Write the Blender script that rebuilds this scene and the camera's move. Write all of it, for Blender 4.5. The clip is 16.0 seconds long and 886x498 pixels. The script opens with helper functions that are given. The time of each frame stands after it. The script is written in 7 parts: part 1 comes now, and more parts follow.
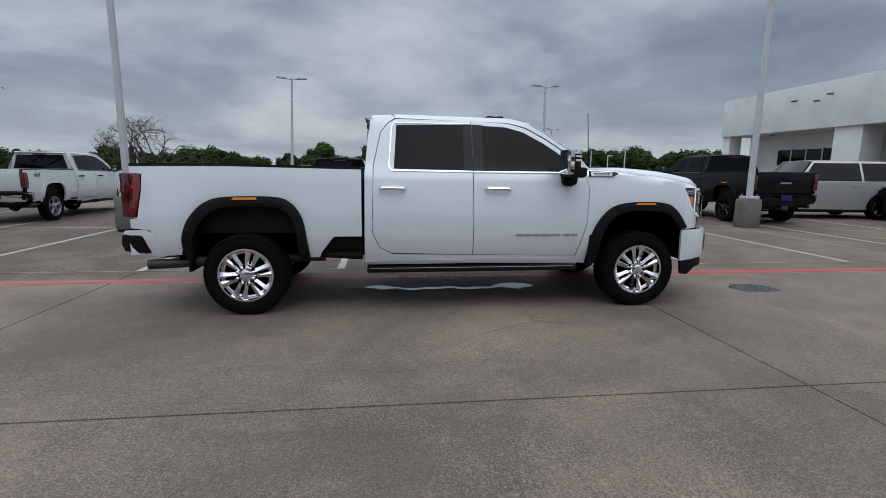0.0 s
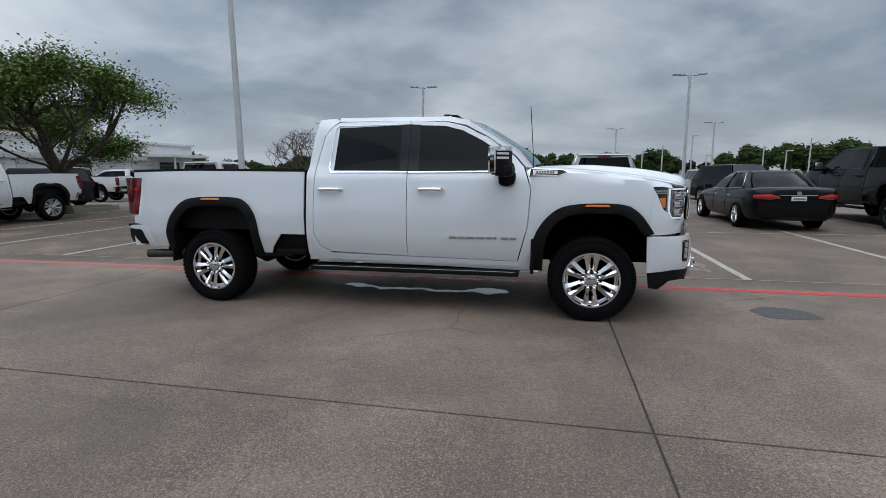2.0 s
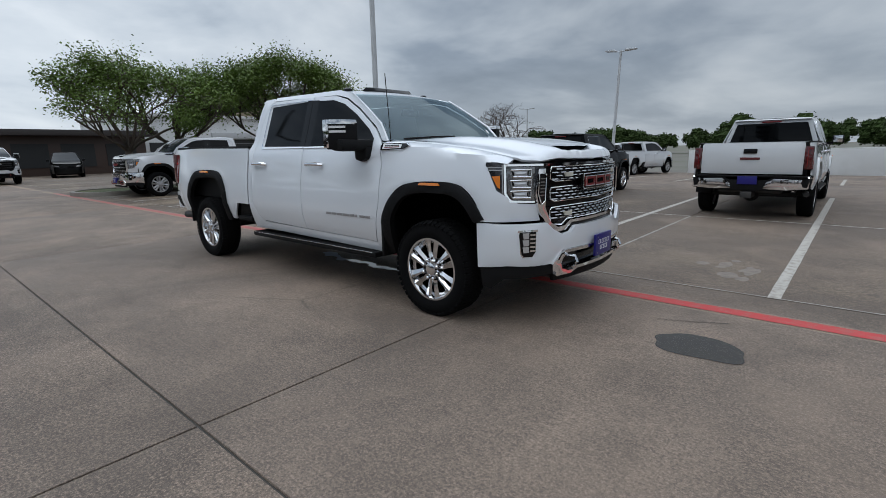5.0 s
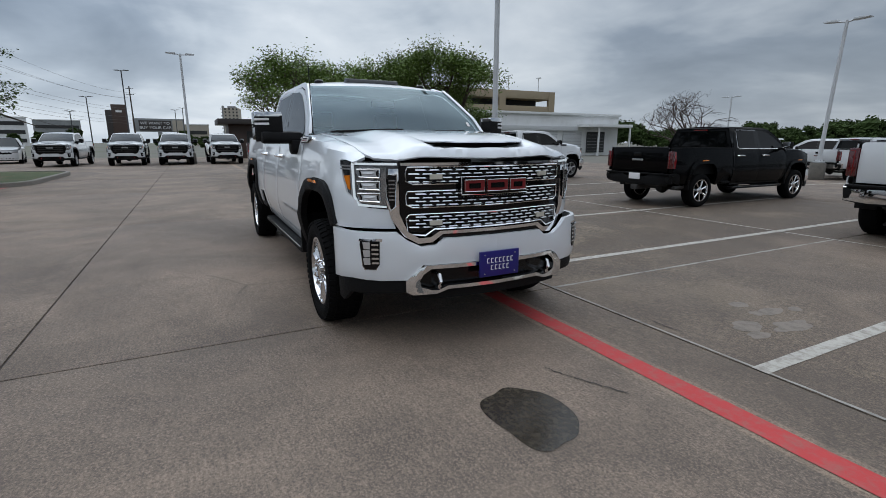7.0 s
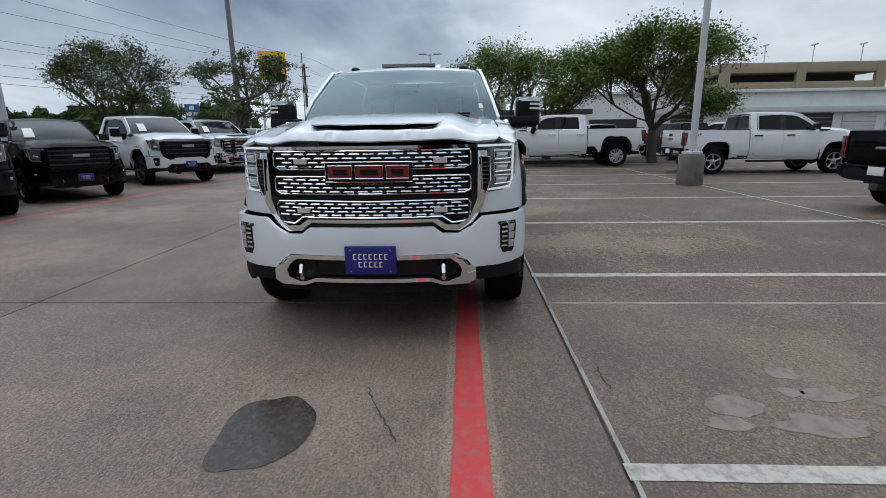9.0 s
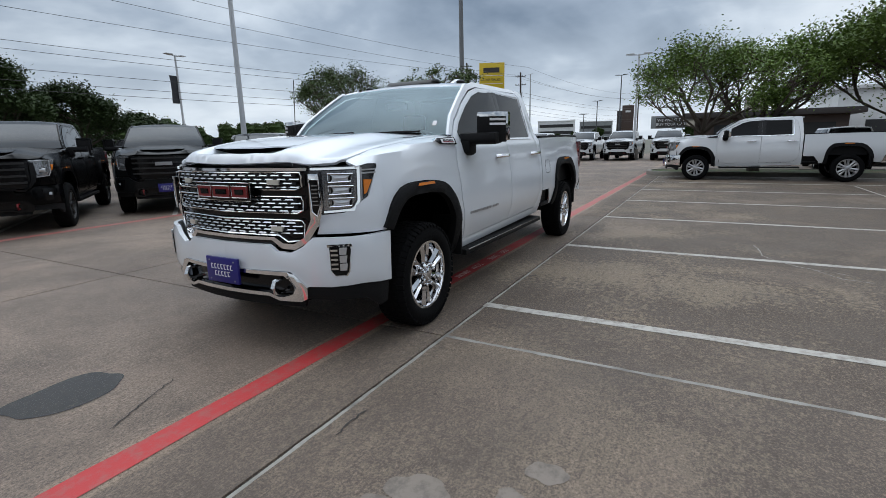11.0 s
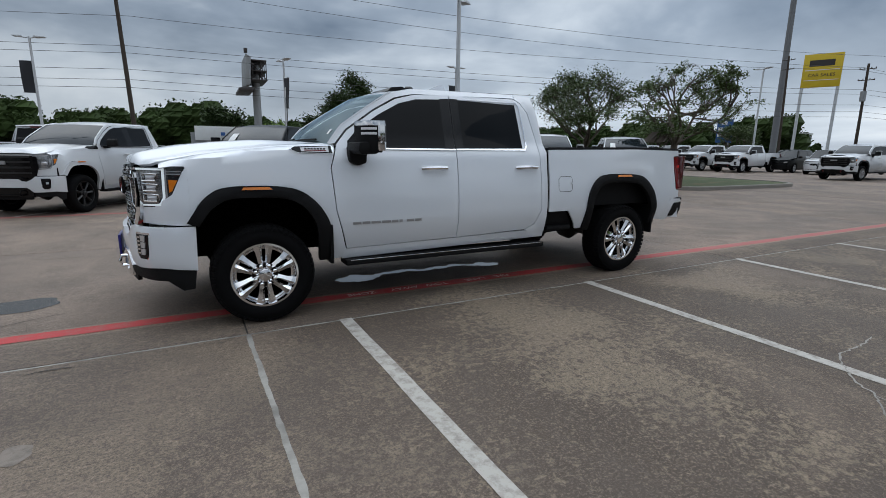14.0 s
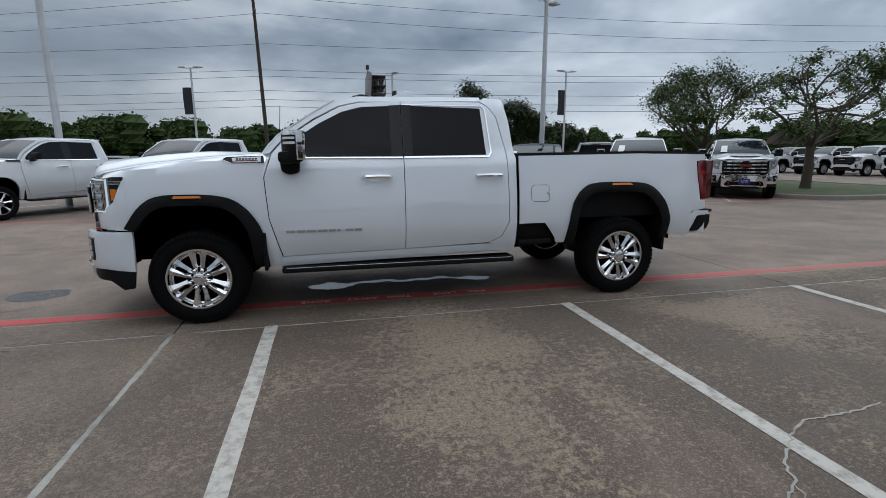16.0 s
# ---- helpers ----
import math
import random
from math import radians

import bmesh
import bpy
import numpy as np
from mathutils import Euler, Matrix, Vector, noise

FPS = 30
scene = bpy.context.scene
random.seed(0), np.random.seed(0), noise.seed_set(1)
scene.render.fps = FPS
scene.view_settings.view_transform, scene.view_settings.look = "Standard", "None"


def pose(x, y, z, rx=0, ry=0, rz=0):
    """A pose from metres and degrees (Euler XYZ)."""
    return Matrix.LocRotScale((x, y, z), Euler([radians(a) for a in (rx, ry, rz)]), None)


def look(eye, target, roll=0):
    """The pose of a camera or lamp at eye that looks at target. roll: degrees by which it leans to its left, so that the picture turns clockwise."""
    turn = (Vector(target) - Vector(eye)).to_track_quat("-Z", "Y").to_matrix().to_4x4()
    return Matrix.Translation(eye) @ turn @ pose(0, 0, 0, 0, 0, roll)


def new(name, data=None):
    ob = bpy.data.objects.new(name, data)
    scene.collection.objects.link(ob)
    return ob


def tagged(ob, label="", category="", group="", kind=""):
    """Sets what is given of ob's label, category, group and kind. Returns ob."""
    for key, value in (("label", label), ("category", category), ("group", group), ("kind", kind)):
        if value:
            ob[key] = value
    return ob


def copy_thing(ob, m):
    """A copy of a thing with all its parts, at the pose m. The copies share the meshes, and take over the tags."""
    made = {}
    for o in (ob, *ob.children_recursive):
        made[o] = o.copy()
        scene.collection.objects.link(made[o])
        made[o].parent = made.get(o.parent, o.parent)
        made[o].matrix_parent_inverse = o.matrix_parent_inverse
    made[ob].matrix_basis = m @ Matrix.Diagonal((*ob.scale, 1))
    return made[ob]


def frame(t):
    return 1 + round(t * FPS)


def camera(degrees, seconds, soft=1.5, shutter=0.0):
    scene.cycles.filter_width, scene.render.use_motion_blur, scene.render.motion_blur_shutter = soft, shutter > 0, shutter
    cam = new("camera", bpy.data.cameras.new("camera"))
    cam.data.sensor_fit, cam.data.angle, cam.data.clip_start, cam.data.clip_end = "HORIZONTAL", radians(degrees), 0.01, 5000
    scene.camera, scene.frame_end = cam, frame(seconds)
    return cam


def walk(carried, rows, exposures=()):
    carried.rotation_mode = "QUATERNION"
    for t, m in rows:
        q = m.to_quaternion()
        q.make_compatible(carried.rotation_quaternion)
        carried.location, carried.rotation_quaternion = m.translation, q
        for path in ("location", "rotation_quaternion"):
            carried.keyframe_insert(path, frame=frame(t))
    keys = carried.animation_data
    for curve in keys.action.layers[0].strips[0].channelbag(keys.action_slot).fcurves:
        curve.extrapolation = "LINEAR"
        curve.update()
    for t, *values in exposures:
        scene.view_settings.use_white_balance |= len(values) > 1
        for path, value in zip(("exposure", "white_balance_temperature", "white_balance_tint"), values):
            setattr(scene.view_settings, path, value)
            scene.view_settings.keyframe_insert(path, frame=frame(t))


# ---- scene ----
cam = camera(85.1, 16.0, soft=0.8)
PATH = [
    (0, (-0.668, -5.768, 1.433), (-0.43, -3.809, 1.108), 0.6),
    (0.5, (-0.082, -5.762, 1.436), (-0.02, -3.788, 1.123), 0.2),
    (1, (0.487, -5.785, 1.428), (0.384, -3.812, 1.117), 0.1),
    (1.5, (1.031, -5.686, 1.43), (0.769, -3.728, 1.115), -0.3),
    (2, (1.603, -5.6, 1.415), (1.182, -3.671, 1.099), -0.4),
    (2.5, (2.153, -5.43, 1.397), (1.572, -3.545, 1.064), -0.5),
    (3, (2.729, -5.237, 1.378), (1.994, -3.411, 1.025), -0.5),
    (3.5, (3.266, -4.948, 1.376), (2.383, -3.193, 1.0), -0.6),
    (4, (3.761, -4.619, 1.364), (2.741, -2.943, 0.977), -0.8),
    (4.2, (3.957, -4.488, 1.363), (2.88, -2.848, 0.972), -0.9),
    (6.3, (5.454, -2.584, 1.377), (3.876, -1.431, 0.955), -0.2),
    (6.5, (5.558, -2.379, 1.398), (3.933, -1.294, 0.971), 0.1),
    (7, (5.719, -1.793, 1.375), (3.982, -0.9, 0.945), -0.0),
    (7.5, (5.871, -1.196, 1.347), (4.041, -0.516, 0.911), -0.2),
    (8, (5.903, -0.613, 1.34), (4.002, -0.178, 0.896), -0.5),
    (8.5, (5.92, -0.038, 1.312), (3.981, 0.149, 0.858), -0.5),
    (9, (5.854, 0.558, 1.314), (3.911, 0.473, 0.851), -0.8),
    (9.2, (5.791, 0.8, 1.337), (3.855, 0.609, 0.873), -0.8),
    (11.3, (4.931, 3.111, 1.402), (3.278, 2.069, 0.976), -0.8),
    (11.5, (4.784, 3.305, 1.434), (3.177, 2.194, 1.006), -0.4),
    (12, (4.398, 3.777, 1.431), (2.918, 2.501, 1.002), 0.3),
    (12.5, (3.937, 4.143, 1.436), (2.601, 2.718, 1.006), 0.7),
    (13, (3.505, 4.501, 1.431), (2.31, 2.954, 1.01), 1.3),
    (13.5, (3.028, 4.766, 1.438), (1.968, 3.121, 1.025), 1.3),
    (14, (2.533, 5.008, 1.422), (1.611, 3.28, 1.015), 0.8),
    (14.5, (2.05, 5.158, 1.422), (1.264, 3.363, 1.023), 0.6),
    (15, (1.594, 5.25, 1.429), (0.942, 3.401, 1.035), 0.3),
    (15.5, (1.229, 5.375, 1.44), (0.692, 3.489, 1.046), 0.1),
    (16, (0.899, 5.367, 1.429), (0.451, 3.455, 1.049), -0.2),
]
EXPOSURE = ((0, -0.17), (3, -0.15), (6.5, -0.28), (7.5, -0.27), (8.2, -0.25), (9, -0.15), (11.5, -0.07), (12.5, -0.15), (16, -0.21))
walk(cam, [(t, look(eye, target, roll)) for t, eye, target, roll in PATH], EXPOSURE)

# ---- world and light ----
world = bpy.data.worlds.new("overcast_sky")
scene.world = world
world.use_nodes = True


class Nodes:
    """A short way to write node trees."""

    def __init__(self, tree):
        self.tree = tree

    def add(self, kind, **given):
        node = self.tree.nodes.new(kind)
        for key, value in given.items():
            if key == "op":
                node.operation = value
            elif key == "blend":
                node.blend_type = value
            elif key == "dims":
                node.noise_dimensions = value
        return node

    def link(self, a, b):
        self.tree.links.new(a, b)

    def put(self, socket, value):
        if isinstance(value, bpy.types.NodeSocket):
            self.tree.links.new(value, socket)
        else:
            socket.default_value = value

    def math(self, op, a, b=0.0, c=0.0, clamp=False):
        node = self.tree.nodes.new("ShaderNodeMath")
        node.operation, node.use_clamp = op, clamp
        for i, v in enumerate((a, b, c)):
            self.put(node.inputs[i], v)
        return node.outputs[0]

    def noise(self, vec, scale, detail=4.0, rough=0.55, distort=0.0):
        node = self.tree.nodes.new("ShaderNodeTexNoise")
        if vec is not None:
            self.link(vec, node.inputs["Vector"])
        node.inputs["Scale"].default_value = scale
        node.inputs["Detail"].default_value = detail
        node.inputs["Roughness"].default_value = rough
        node.inputs["Distortion"].default_value = distort
        return node.outputs["Fac"]

    def ramp(self, fac, stops):
        node = self.tree.nodes.new("ShaderNodeValToRGB")
        while len(node.color_ramp.elements) < len(stops):
            node.color_ramp.elements.new(0.5)
        for e, (p, c) in zip(node.color_ramp.elements, stops):
            e.position = p
            e.color = (c, c, c, 1) if isinstance(c, (int, float)) else (*c, 1)
        self.link(fac, node.inputs[0])
        return node.outputs[0]

    def mix(self, fac, a, b, blend="MIX"):
        node = self.tree.nodes.new("ShaderNodeMix")
        node.data_type, node.blend_type = "RGBA", blend
        self.put(node.inputs[0], fac)
        for s, v in ((node.inputs[6], a), (node.inputs[7], b)):
            if isinstance(v, tuple) and len(v) == 3:
                v = (*v, 1)
            self.put(s, v)
        return node.outputs[2]

    def scaled(self, vec, s):
        node = self.tree.nodes.new("ShaderNodeVectorMath")
        node.operation = "MULTIPLY"
        self.link(vec, node.inputs[0])
        node.inputs[1].default_value = s
        return node.outputs[0]


def build_sky():
    n = Nodes(world.node_tree)
    bg = world.node_tree.nodes["Background"]
    sky = n.add("ShaderNodeTexSky")
    sky.sky_type, sky.sun_disc = "NISHITA", False
    sky.sun_elevation, sky.sun_rotation = radians(83), radians(60)
    sky.air_density, sky.dust_density = 1.0, 3.0
    co = n.add("ShaderNodeTexCoord").outputs["Generated"]
    sep = n.add("ShaderNodeSeparateXYZ")
    n.link(co, sep.inputs[0])
    z = n.math("MAXIMUM", sep.outputs[2], 0.0)
    # the cloud deck, seen in perspective
    down = n.math("ADD", z, 0.22)
    deck = n.add("ShaderNodeCombineXYZ")
    n.link(n.math("DIVIDE", sep.outputs[0], down), deck.inputs[0])
    n.link(n.math("DIVIDE", sep.outputs[1], down), deck.inputs[1])
    big = n.noise(deck.outputs[0], 0.62, 5.0, 0.50, 0.5)
    fine = n.noise(deck.outputs[0], 1.9, 7.0, 0.55, 0.3)
    both = n.math("ADD", n.math("MULTIPLY", big, 0.78), n.math("MULTIPLY", fine, 0.22))
    cloud = n.ramp(both, [(0.34, (0.135, 0.180, 0.245)), (0.45, (0.265, 0.325, 0.405)), (0.53, (0.47, 0.535, 0.61)), (0.64, (0.72, 0.775, 0.83))])
    # an overcast sky: brighter towards the zenith, pale near the horizon
    low = n.math("SUBTRACT", 1.0, n.math("DIVIDE", z, 0.22), clamp=True)
    cloud = n.mix(n.math("MULTIPLY", low, 0.55), cloud, (0.58, 0.645, 0.71))
    rise = n.math("SUBTRACT", z, 0.42)
    lift = n.math("ADD", 1.0, n.math("MULTIPLY", n.math("MAXIMUM", rise, 0.0), ZENITH))
    cloud = n.mix(1.0, cloud, lift, "MULTIPLY")
    # the hidden sun brightens the western half
    west = n.math("ADD", n.math("MULTIPLY", sep.outputs[1], -0.42), n.math("MULTIPLY", sep.outputs[0], -0.90))
    cloud = n.mix(1.0, cloud, n.math("ADD", 1.0, n.math("MULTIPLY", n.math("MAXIMUM", west, 0.0), 0.60)), "MULTIPLY")
    thin = n.scaled(sky.outputs[0], (0.09, 0.09, 0.09))
    total = n.mix(0.12, cloud, thin)
    n.link(total, bg.inputs[0])
    bg.inputs[1].default_value = SKY


SKY, ZENITH = 1.0, 5.5
build_sky()
sun_data = bpy.data.lights.new("sun", "SUN")
sun_data.energy, sun_data.angle, sun_data.color = 1.0, radians(120), (1.0, 0.97, 0.93)
sun = new("sun", sun_data)
sun.matrix_world = look((0, 0, 40), (-4, -2, 0))


# ---- materials ----
def material(name, color, rough=0.5, metal=0.0, coat=0.0, grain=None, bump=0.0, bump_scale=60.0, wear=None, spec=0.5, emit=0.0,
             trans=0.0, vary=0.0, space="Object", coat_rough=0.03, coat_ior=1.5):
    """A procedural surface. grain: (scale, darker share); wear: (scale, colour, amount); vary: difference from piece to piece."""
    m = bpy.data.materials.new(name)
    m.use_nodes = True
    n = Nodes(m.node_tree)
    b = m.node_tree.nodes["Principled BSDF"]
    b.inputs["Roughness"].default_value = rough
    b.inputs["Metallic"].default_value = metal
    b.inputs["Coat Weight"].default_value = coat
    b.inputs["Coat Roughness"].default_value = coat_rough
    b.inputs["Coat IOR"].default_value = coat_ior
    b.inputs["Specular IOR Level"].default_value = spec
    b.inputs["Transmission Weight"].default_value = trans
    co = n.add("ShaderNodeTexCoord").outputs[space] if space != "World" else n.add("ShaderNodeNewGeometry").outputs["Position"]
    col = (*color, 1)
    if grain:
        f = n.noise(co, grain[0], 5.0, 0.6)
        col = n.mix(n.math("MULTIPLY", f, grain[1]), col, tuple(c * 0.25 for c in color))
    if wear:
        f = n.ramp(n.noise(co, wear[0], 6.0, 0.6), [(0.48, 0.0), (0.62, 1.0)])
        col = n.mix(n.math("MULTIPLY", f, wear[2]), col, wear[1])
    if vary:
        r = n.add("ShaderNodeObjectInfo").outputs["Random"]
        r2 = n.add("ShaderNodeNewGeometry").outputs["Random Per Island"]
        f = n.math("ADD", n.math("MULTIPLY", r, vary), n.math("MULTIPLY", r2, vary))
        col = n.mix(f, col, tuple(c * 0.35 for c in color))
    n.put(b.inputs["Base Color"], col)
    if bump:
        f = n.noise(co, bump_scale, 4.0, 0.6)
        bn = n.add("ShaderNodeBump")
        bn.inputs["Strength"].default_value = bump
        bn.inputs["Distance"].default_value = 0.01
        n.link(f, bn.inputs["Height"])
        n.link(bn.outputs[0], b.inputs["Normal"])
    if rough < 0.9 and grain and not trans:
        n.put(b.inputs["Roughness"], n.math("ADD", rough - 0.05, n.math("MULTIPLY", n.noise(co, 7.0, 4.0, 0.6), 0.1)))
    if emit:
        b.inputs["Emission Color"].default_value = (*color, 1)
        b.inputs["Emission Strength"].default_value = emit
    return m


def concrete(name, tone):
    """Broom-finished slab: mottled lane concrete, and worn, scaly paste in the parking bays."""
    m = bpy.data.materials.new(name)
    m.use_nodes = True
    n = Nodes(m.node_tree)
    b = m.node_tree.nodes["Principled BSDF"]
    p = n.add("ShaderNodeNewGeometry").outputs["Position"]
    sep = n.add("ShaderNodeSeparateXYZ")
    n.link(p, sep.inputs[0])
    x, y = sep.outputs[0], sep.outputs[1]

    def times(k, warm=0.0):
        return (tone[0] * k * (1 + warm), tone[1] * k * (1 + 0.22 * warm), tone[2] * k * (1 - warm))
    wide = n.noise(p, 0.42, 6.0, 0.66, 0.5)
    mid = n.noise(p, 2.3, 8.0, 0.68, 0.3)
    fine = n.noise(p, 26.0, 6.0, 0.78)
    grit = n.noise(p, 72.0, 3.0, 0.80)
    brush_x = n.noise(n.scaled(p, (0.7, 12.0, 1.0)), 7.0, 4.0, 0.65)
    brush_y = n.noise(n.scaled(p, (12.0, 0.5, 1.0)), 7.0, 4.0, 0.65)
    south = n.math("LESS_THAN", y, -2.98)
    brush = n.math("ADD", n.math("MULTIPLY", brush_y, south), n.math("MULTIPLY", brush_x, n.math("SUBTRACT", 1.0, south)))
    # lane: dusty grey-brown with cloudy pale and dark areas
    lane = n.ramp(wide, [(0.34, times(0.54)), (0.45, times(0.82, 0.02)), (0.55, times(1.06, 0.04)), (0.66, times(1.46, 0.05))])
    lane = n.mix(n.math("MULTIPLY", n.ramp(mid, [(0.36, 1.0), (0.52, 0.0)]), 0.45), lane, times(0.52))
    lane = n.mix(n.math("MULTIPLY", n.ramp(n.noise(p, 5.5, 6.0, 0.7, 0.4), [(0.52, 0.0), (0.66, 1.0)]), 0.35), lane, times(1.45, 0.05))
    lane = n.mix(n.math("MULTIPLY", n.ramp(brush, [(0.40, 1.0), (0.60, 0.0)]), 0.32), lane, times(0.42))
    # bays: dark weathered paste, pale tan where the middle of a bay is worn, flecks and scales between
    flake = n.noise(p, 19.0, 3.0, 0.60, 0.5)
    fleck = n.noise(p, 40.0, 3.0, 0.62, 0.8)
    across = n.math("COSINE", n.math("MULTIPLY", n.math("SUBTRACT", x, 0.06), 2 * math.pi / 2.74))
    zone = n.math("ADD", n.math("ADD", n.math("MULTIPLY", n.math("SUBTRACT", n.noise(p, 0.95, 3.0, 0.5, 0.4), 0.5), 1.05), 0.5), n.math("MULTIPLY", across, 0.10))
    deep = n.math("SUBTRACT", 1.0, n.math("MULTIPLY", n.math("ABSOLUTE", n.math("SUBTRACT", y, 2.1)), 0.32), clamp=True)
    zone = n.math("ADD", zone, n.math("MULTIPLY", n.math("SUBTRACT", deep, 0.66), 0.30))
    zone = n.math("SUBTRACT", zone, n.math("MULTIPLY", n.math("MULTIPLY", n.math("SUBTRACT", -0.6, x), 0.6, clamp=True), 0.07))
    scale = n.noise(p, 9.0, 4.0, 0.6, 1.2)
    v = n.math("ADD", zone, n.math("ADD", n.math("MULTIPLY", n.math("SUBTRACT", flake, 0.5), 1.0), n.math("MULTIPLY", n.math("SUBTRACT", scale, 0.5), 0.12)))
    pale = n.ramp(v, [(0.51, 0.0), (0.64, 1.0)])
    flecks = n.math("MULTIPLY", n.ramp(fleck, [(0.55, 0.0), (0.63, 1.0)]), 0.62)
    pale = n.math("MAXIMUM", pale, flecks)
    dark = n.mix(mid, times(0.15, 0.13), times(0.42, 0.13))
    light = n.mix(n.math("MULTIPLY", mid, 0.8), tuple(c * 1.36 * k for c, k in zip(tone, (1.06, 1.05, 0.86))), tuple(c * 0.78 * k for c, k in zip(tone, (1.06, 1.04, 0.88))))
    pale = n.math("MULTIPLY", pale, n.ramp(fleck, [(0.36, 0.25), (0.45, 1.0)]))
    worn = n.mix(n.math("MULTIPLY", pale, 0.88), dark, light)
    # the bays ahead of the truck are paler and less worn
    worn = n.mix(n.math("MULTIPLY", n.ramp(n.math("MULTIPLY", n.math("SUBTRACT", x, 0.6), 0.4, clamp=True), [(0.1, 0.0), (0.8, 1.0)]), 0.56), worn, lane)
    bay = n.ramp(n.math("ADD", n.math("SUBTRACT", y, 0.55), n.math("MULTIPLY", mid, 0.35)), [(0.0, 0.0), (0.55, 1.0)])
    far = n.ramp(n.math("MULTIPLY", n.math("SUBTRACT", y, 11.0), 0.3, clamp=True), [(0.0, 1.0), (0.9, 0.25)])
    bay = n.math("MULTIPLY", bay, far)
    col = n.mix(bay, lane, worn)
    bleach = n.math("SUBTRACT", 1.0, n.math("MULTIPLY", bay, 0.45))
    # old overspray beside the red line
    off = n.math("ABSOLUTE", n.math("SUBTRACT", y, 0.585))
    off = n.math("ADD", off, n.math("MULTIPLY", n.math("SUBTRACT", fine, 0.5), 0.05))
    edge = n.ramp(off, [(0.05, 1.0), (0.118, 1.0), (0.130, 0.0)])
    col = n.mix(n.math("MULTIPLY", edge, 0.85), col, times(1.55, 0.10))
    # chipped, pale edges along the joint of the lane
    chip = n.math("ADD", n.math("ABSOLUTE", n.math("ADD", y, 2.98)), n.math("MULTIPLY", n.math("SUBTRACT", n.noise(p, 6.0, 5.0, 0.7), 0.40), 0.16))
    col = n.mix(n.math("MULTIPLY", n.ramp(chip, [(0.0, 1.0), (0.012, 0.0)]), 0.5), col, times(1.7, 0.05))
    col = n.mix(n.math("MULTIPLY", n.ramp(fine, [(0.40, 1.0), (0.54, 0.0)]), 0.48), col, times(0.34))
    col = n.mix(n.math("MULTIPLY", n.ramp(fine, [(0.54, 0.0), (0.64, 1.0)]), 0.42), col, times(1.6, 0.05))
    col = n.mix(n.math("MULTIPLY", n.ramp(grit, [(0.41, 1.0), (0.48, 0.0)]), 0.60), col, times(0.22))
    col = n.mix(n.math("MULTIPLY", n.math("MULTIPLY", n.ramp(grit, [(0.54, 0.0), (0.61, 1.0)]), 0.50), bleach), col, times(2.0, 0.05))
    # broad weathered clouds over the whole lot
    cloud = n.noise(p, 0.55, 5.0, 0.62, 0.7)
    col = n.mix(n.math("MULTIPLY", n.ramp(cloud, [(0.36, 1.0), (0.50, 0.0)]), 0.50), col, times(0.42))
    col = n.mix(n.math("MULTIPLY", n.ramp(cloud, [(0.52, 0.0), (0.66, 1.0)]), 0.30), col, times(1.35, 0.06))
    # small dark stains and spots
    stain = n.ramp(n.noise(p, 3.4, 2.0, 0.4), [(0.74, 0.0), (0.78, 1.0)])
    col = n.mix(n.math("MULTIPLY", stain, 0.5), col, times(0.35))
    spot = n.ramp(n.noise(p, 17.0, 1.0, 0.4), [(0.80, 0.0), (0.83, 1.0)])
    col = n.mix(n.math("MULTIPLY", spot, 0.8), col, times(0.18))
    crack = n.tree.nodes.new("ShaderNodeTexVoronoi")
    crack.feature = "DISTANCE_TO_EDGE"
    bend = n.add("ShaderNodeTexNoise")
    n.link(p, bend.inputs["Vector"])
    bend.inputs["Scale"].default_value = 1.3
    n.link(n.mix(0.2, p, bend.outputs["Color"]), crack.inputs["Vector"])
    crack.inputs["Scale"].default_value = 0.30
    line = n.ramp(crack.outputs["Distance"], [(0.0, 1.0), (0.003, 0.0)])
    some = n.ramp(n.noise(p, 0.35, 3.0, 0.5), [(0.56, 0.0), (0.62, 1.0)])
    col = n.mix(n.math("MULTIPLY", n.math("MULTIPLY", line, some), 0.6), col, times(0.3))
    r = n.add("ShaderNodeObjectInfo").outputs["Random"]
    col = n.mix(n.math("MULTIPLY", r, 0.25), col, times(0.6))
    n.link(col, b.inputs["Base Color"])
    n.put(b.inputs["Roughness"], n.math("SUBTRACT", 0.82, n.math("MULTIPLY", mid, 0.25)))
    b.inputs["Specular IOR Level"].default_value = 0.35
    h = n.math("ADD", n.math("MULTIPLY", brush, 0.4), n.math("ADD", n.math("MULTIPLY", fine, 0.9), n.math("MULTIPLY", grit, 0.6)))
    h = n.math("SUBTRACT", h, n.math("MULTIPLY", n.math("MULTIPLY", pale, bay), 0.30))
    bn = n.add("ShaderNodeBump")
    bn.inputs["Strength"].default_value, bn.inputs["Distance"].default_value = 0.75, 0.008
    n.link(h, bn.inputs["Height"])
    n.link(bn.outputs[0], b.inputs["Normal"])
    return m


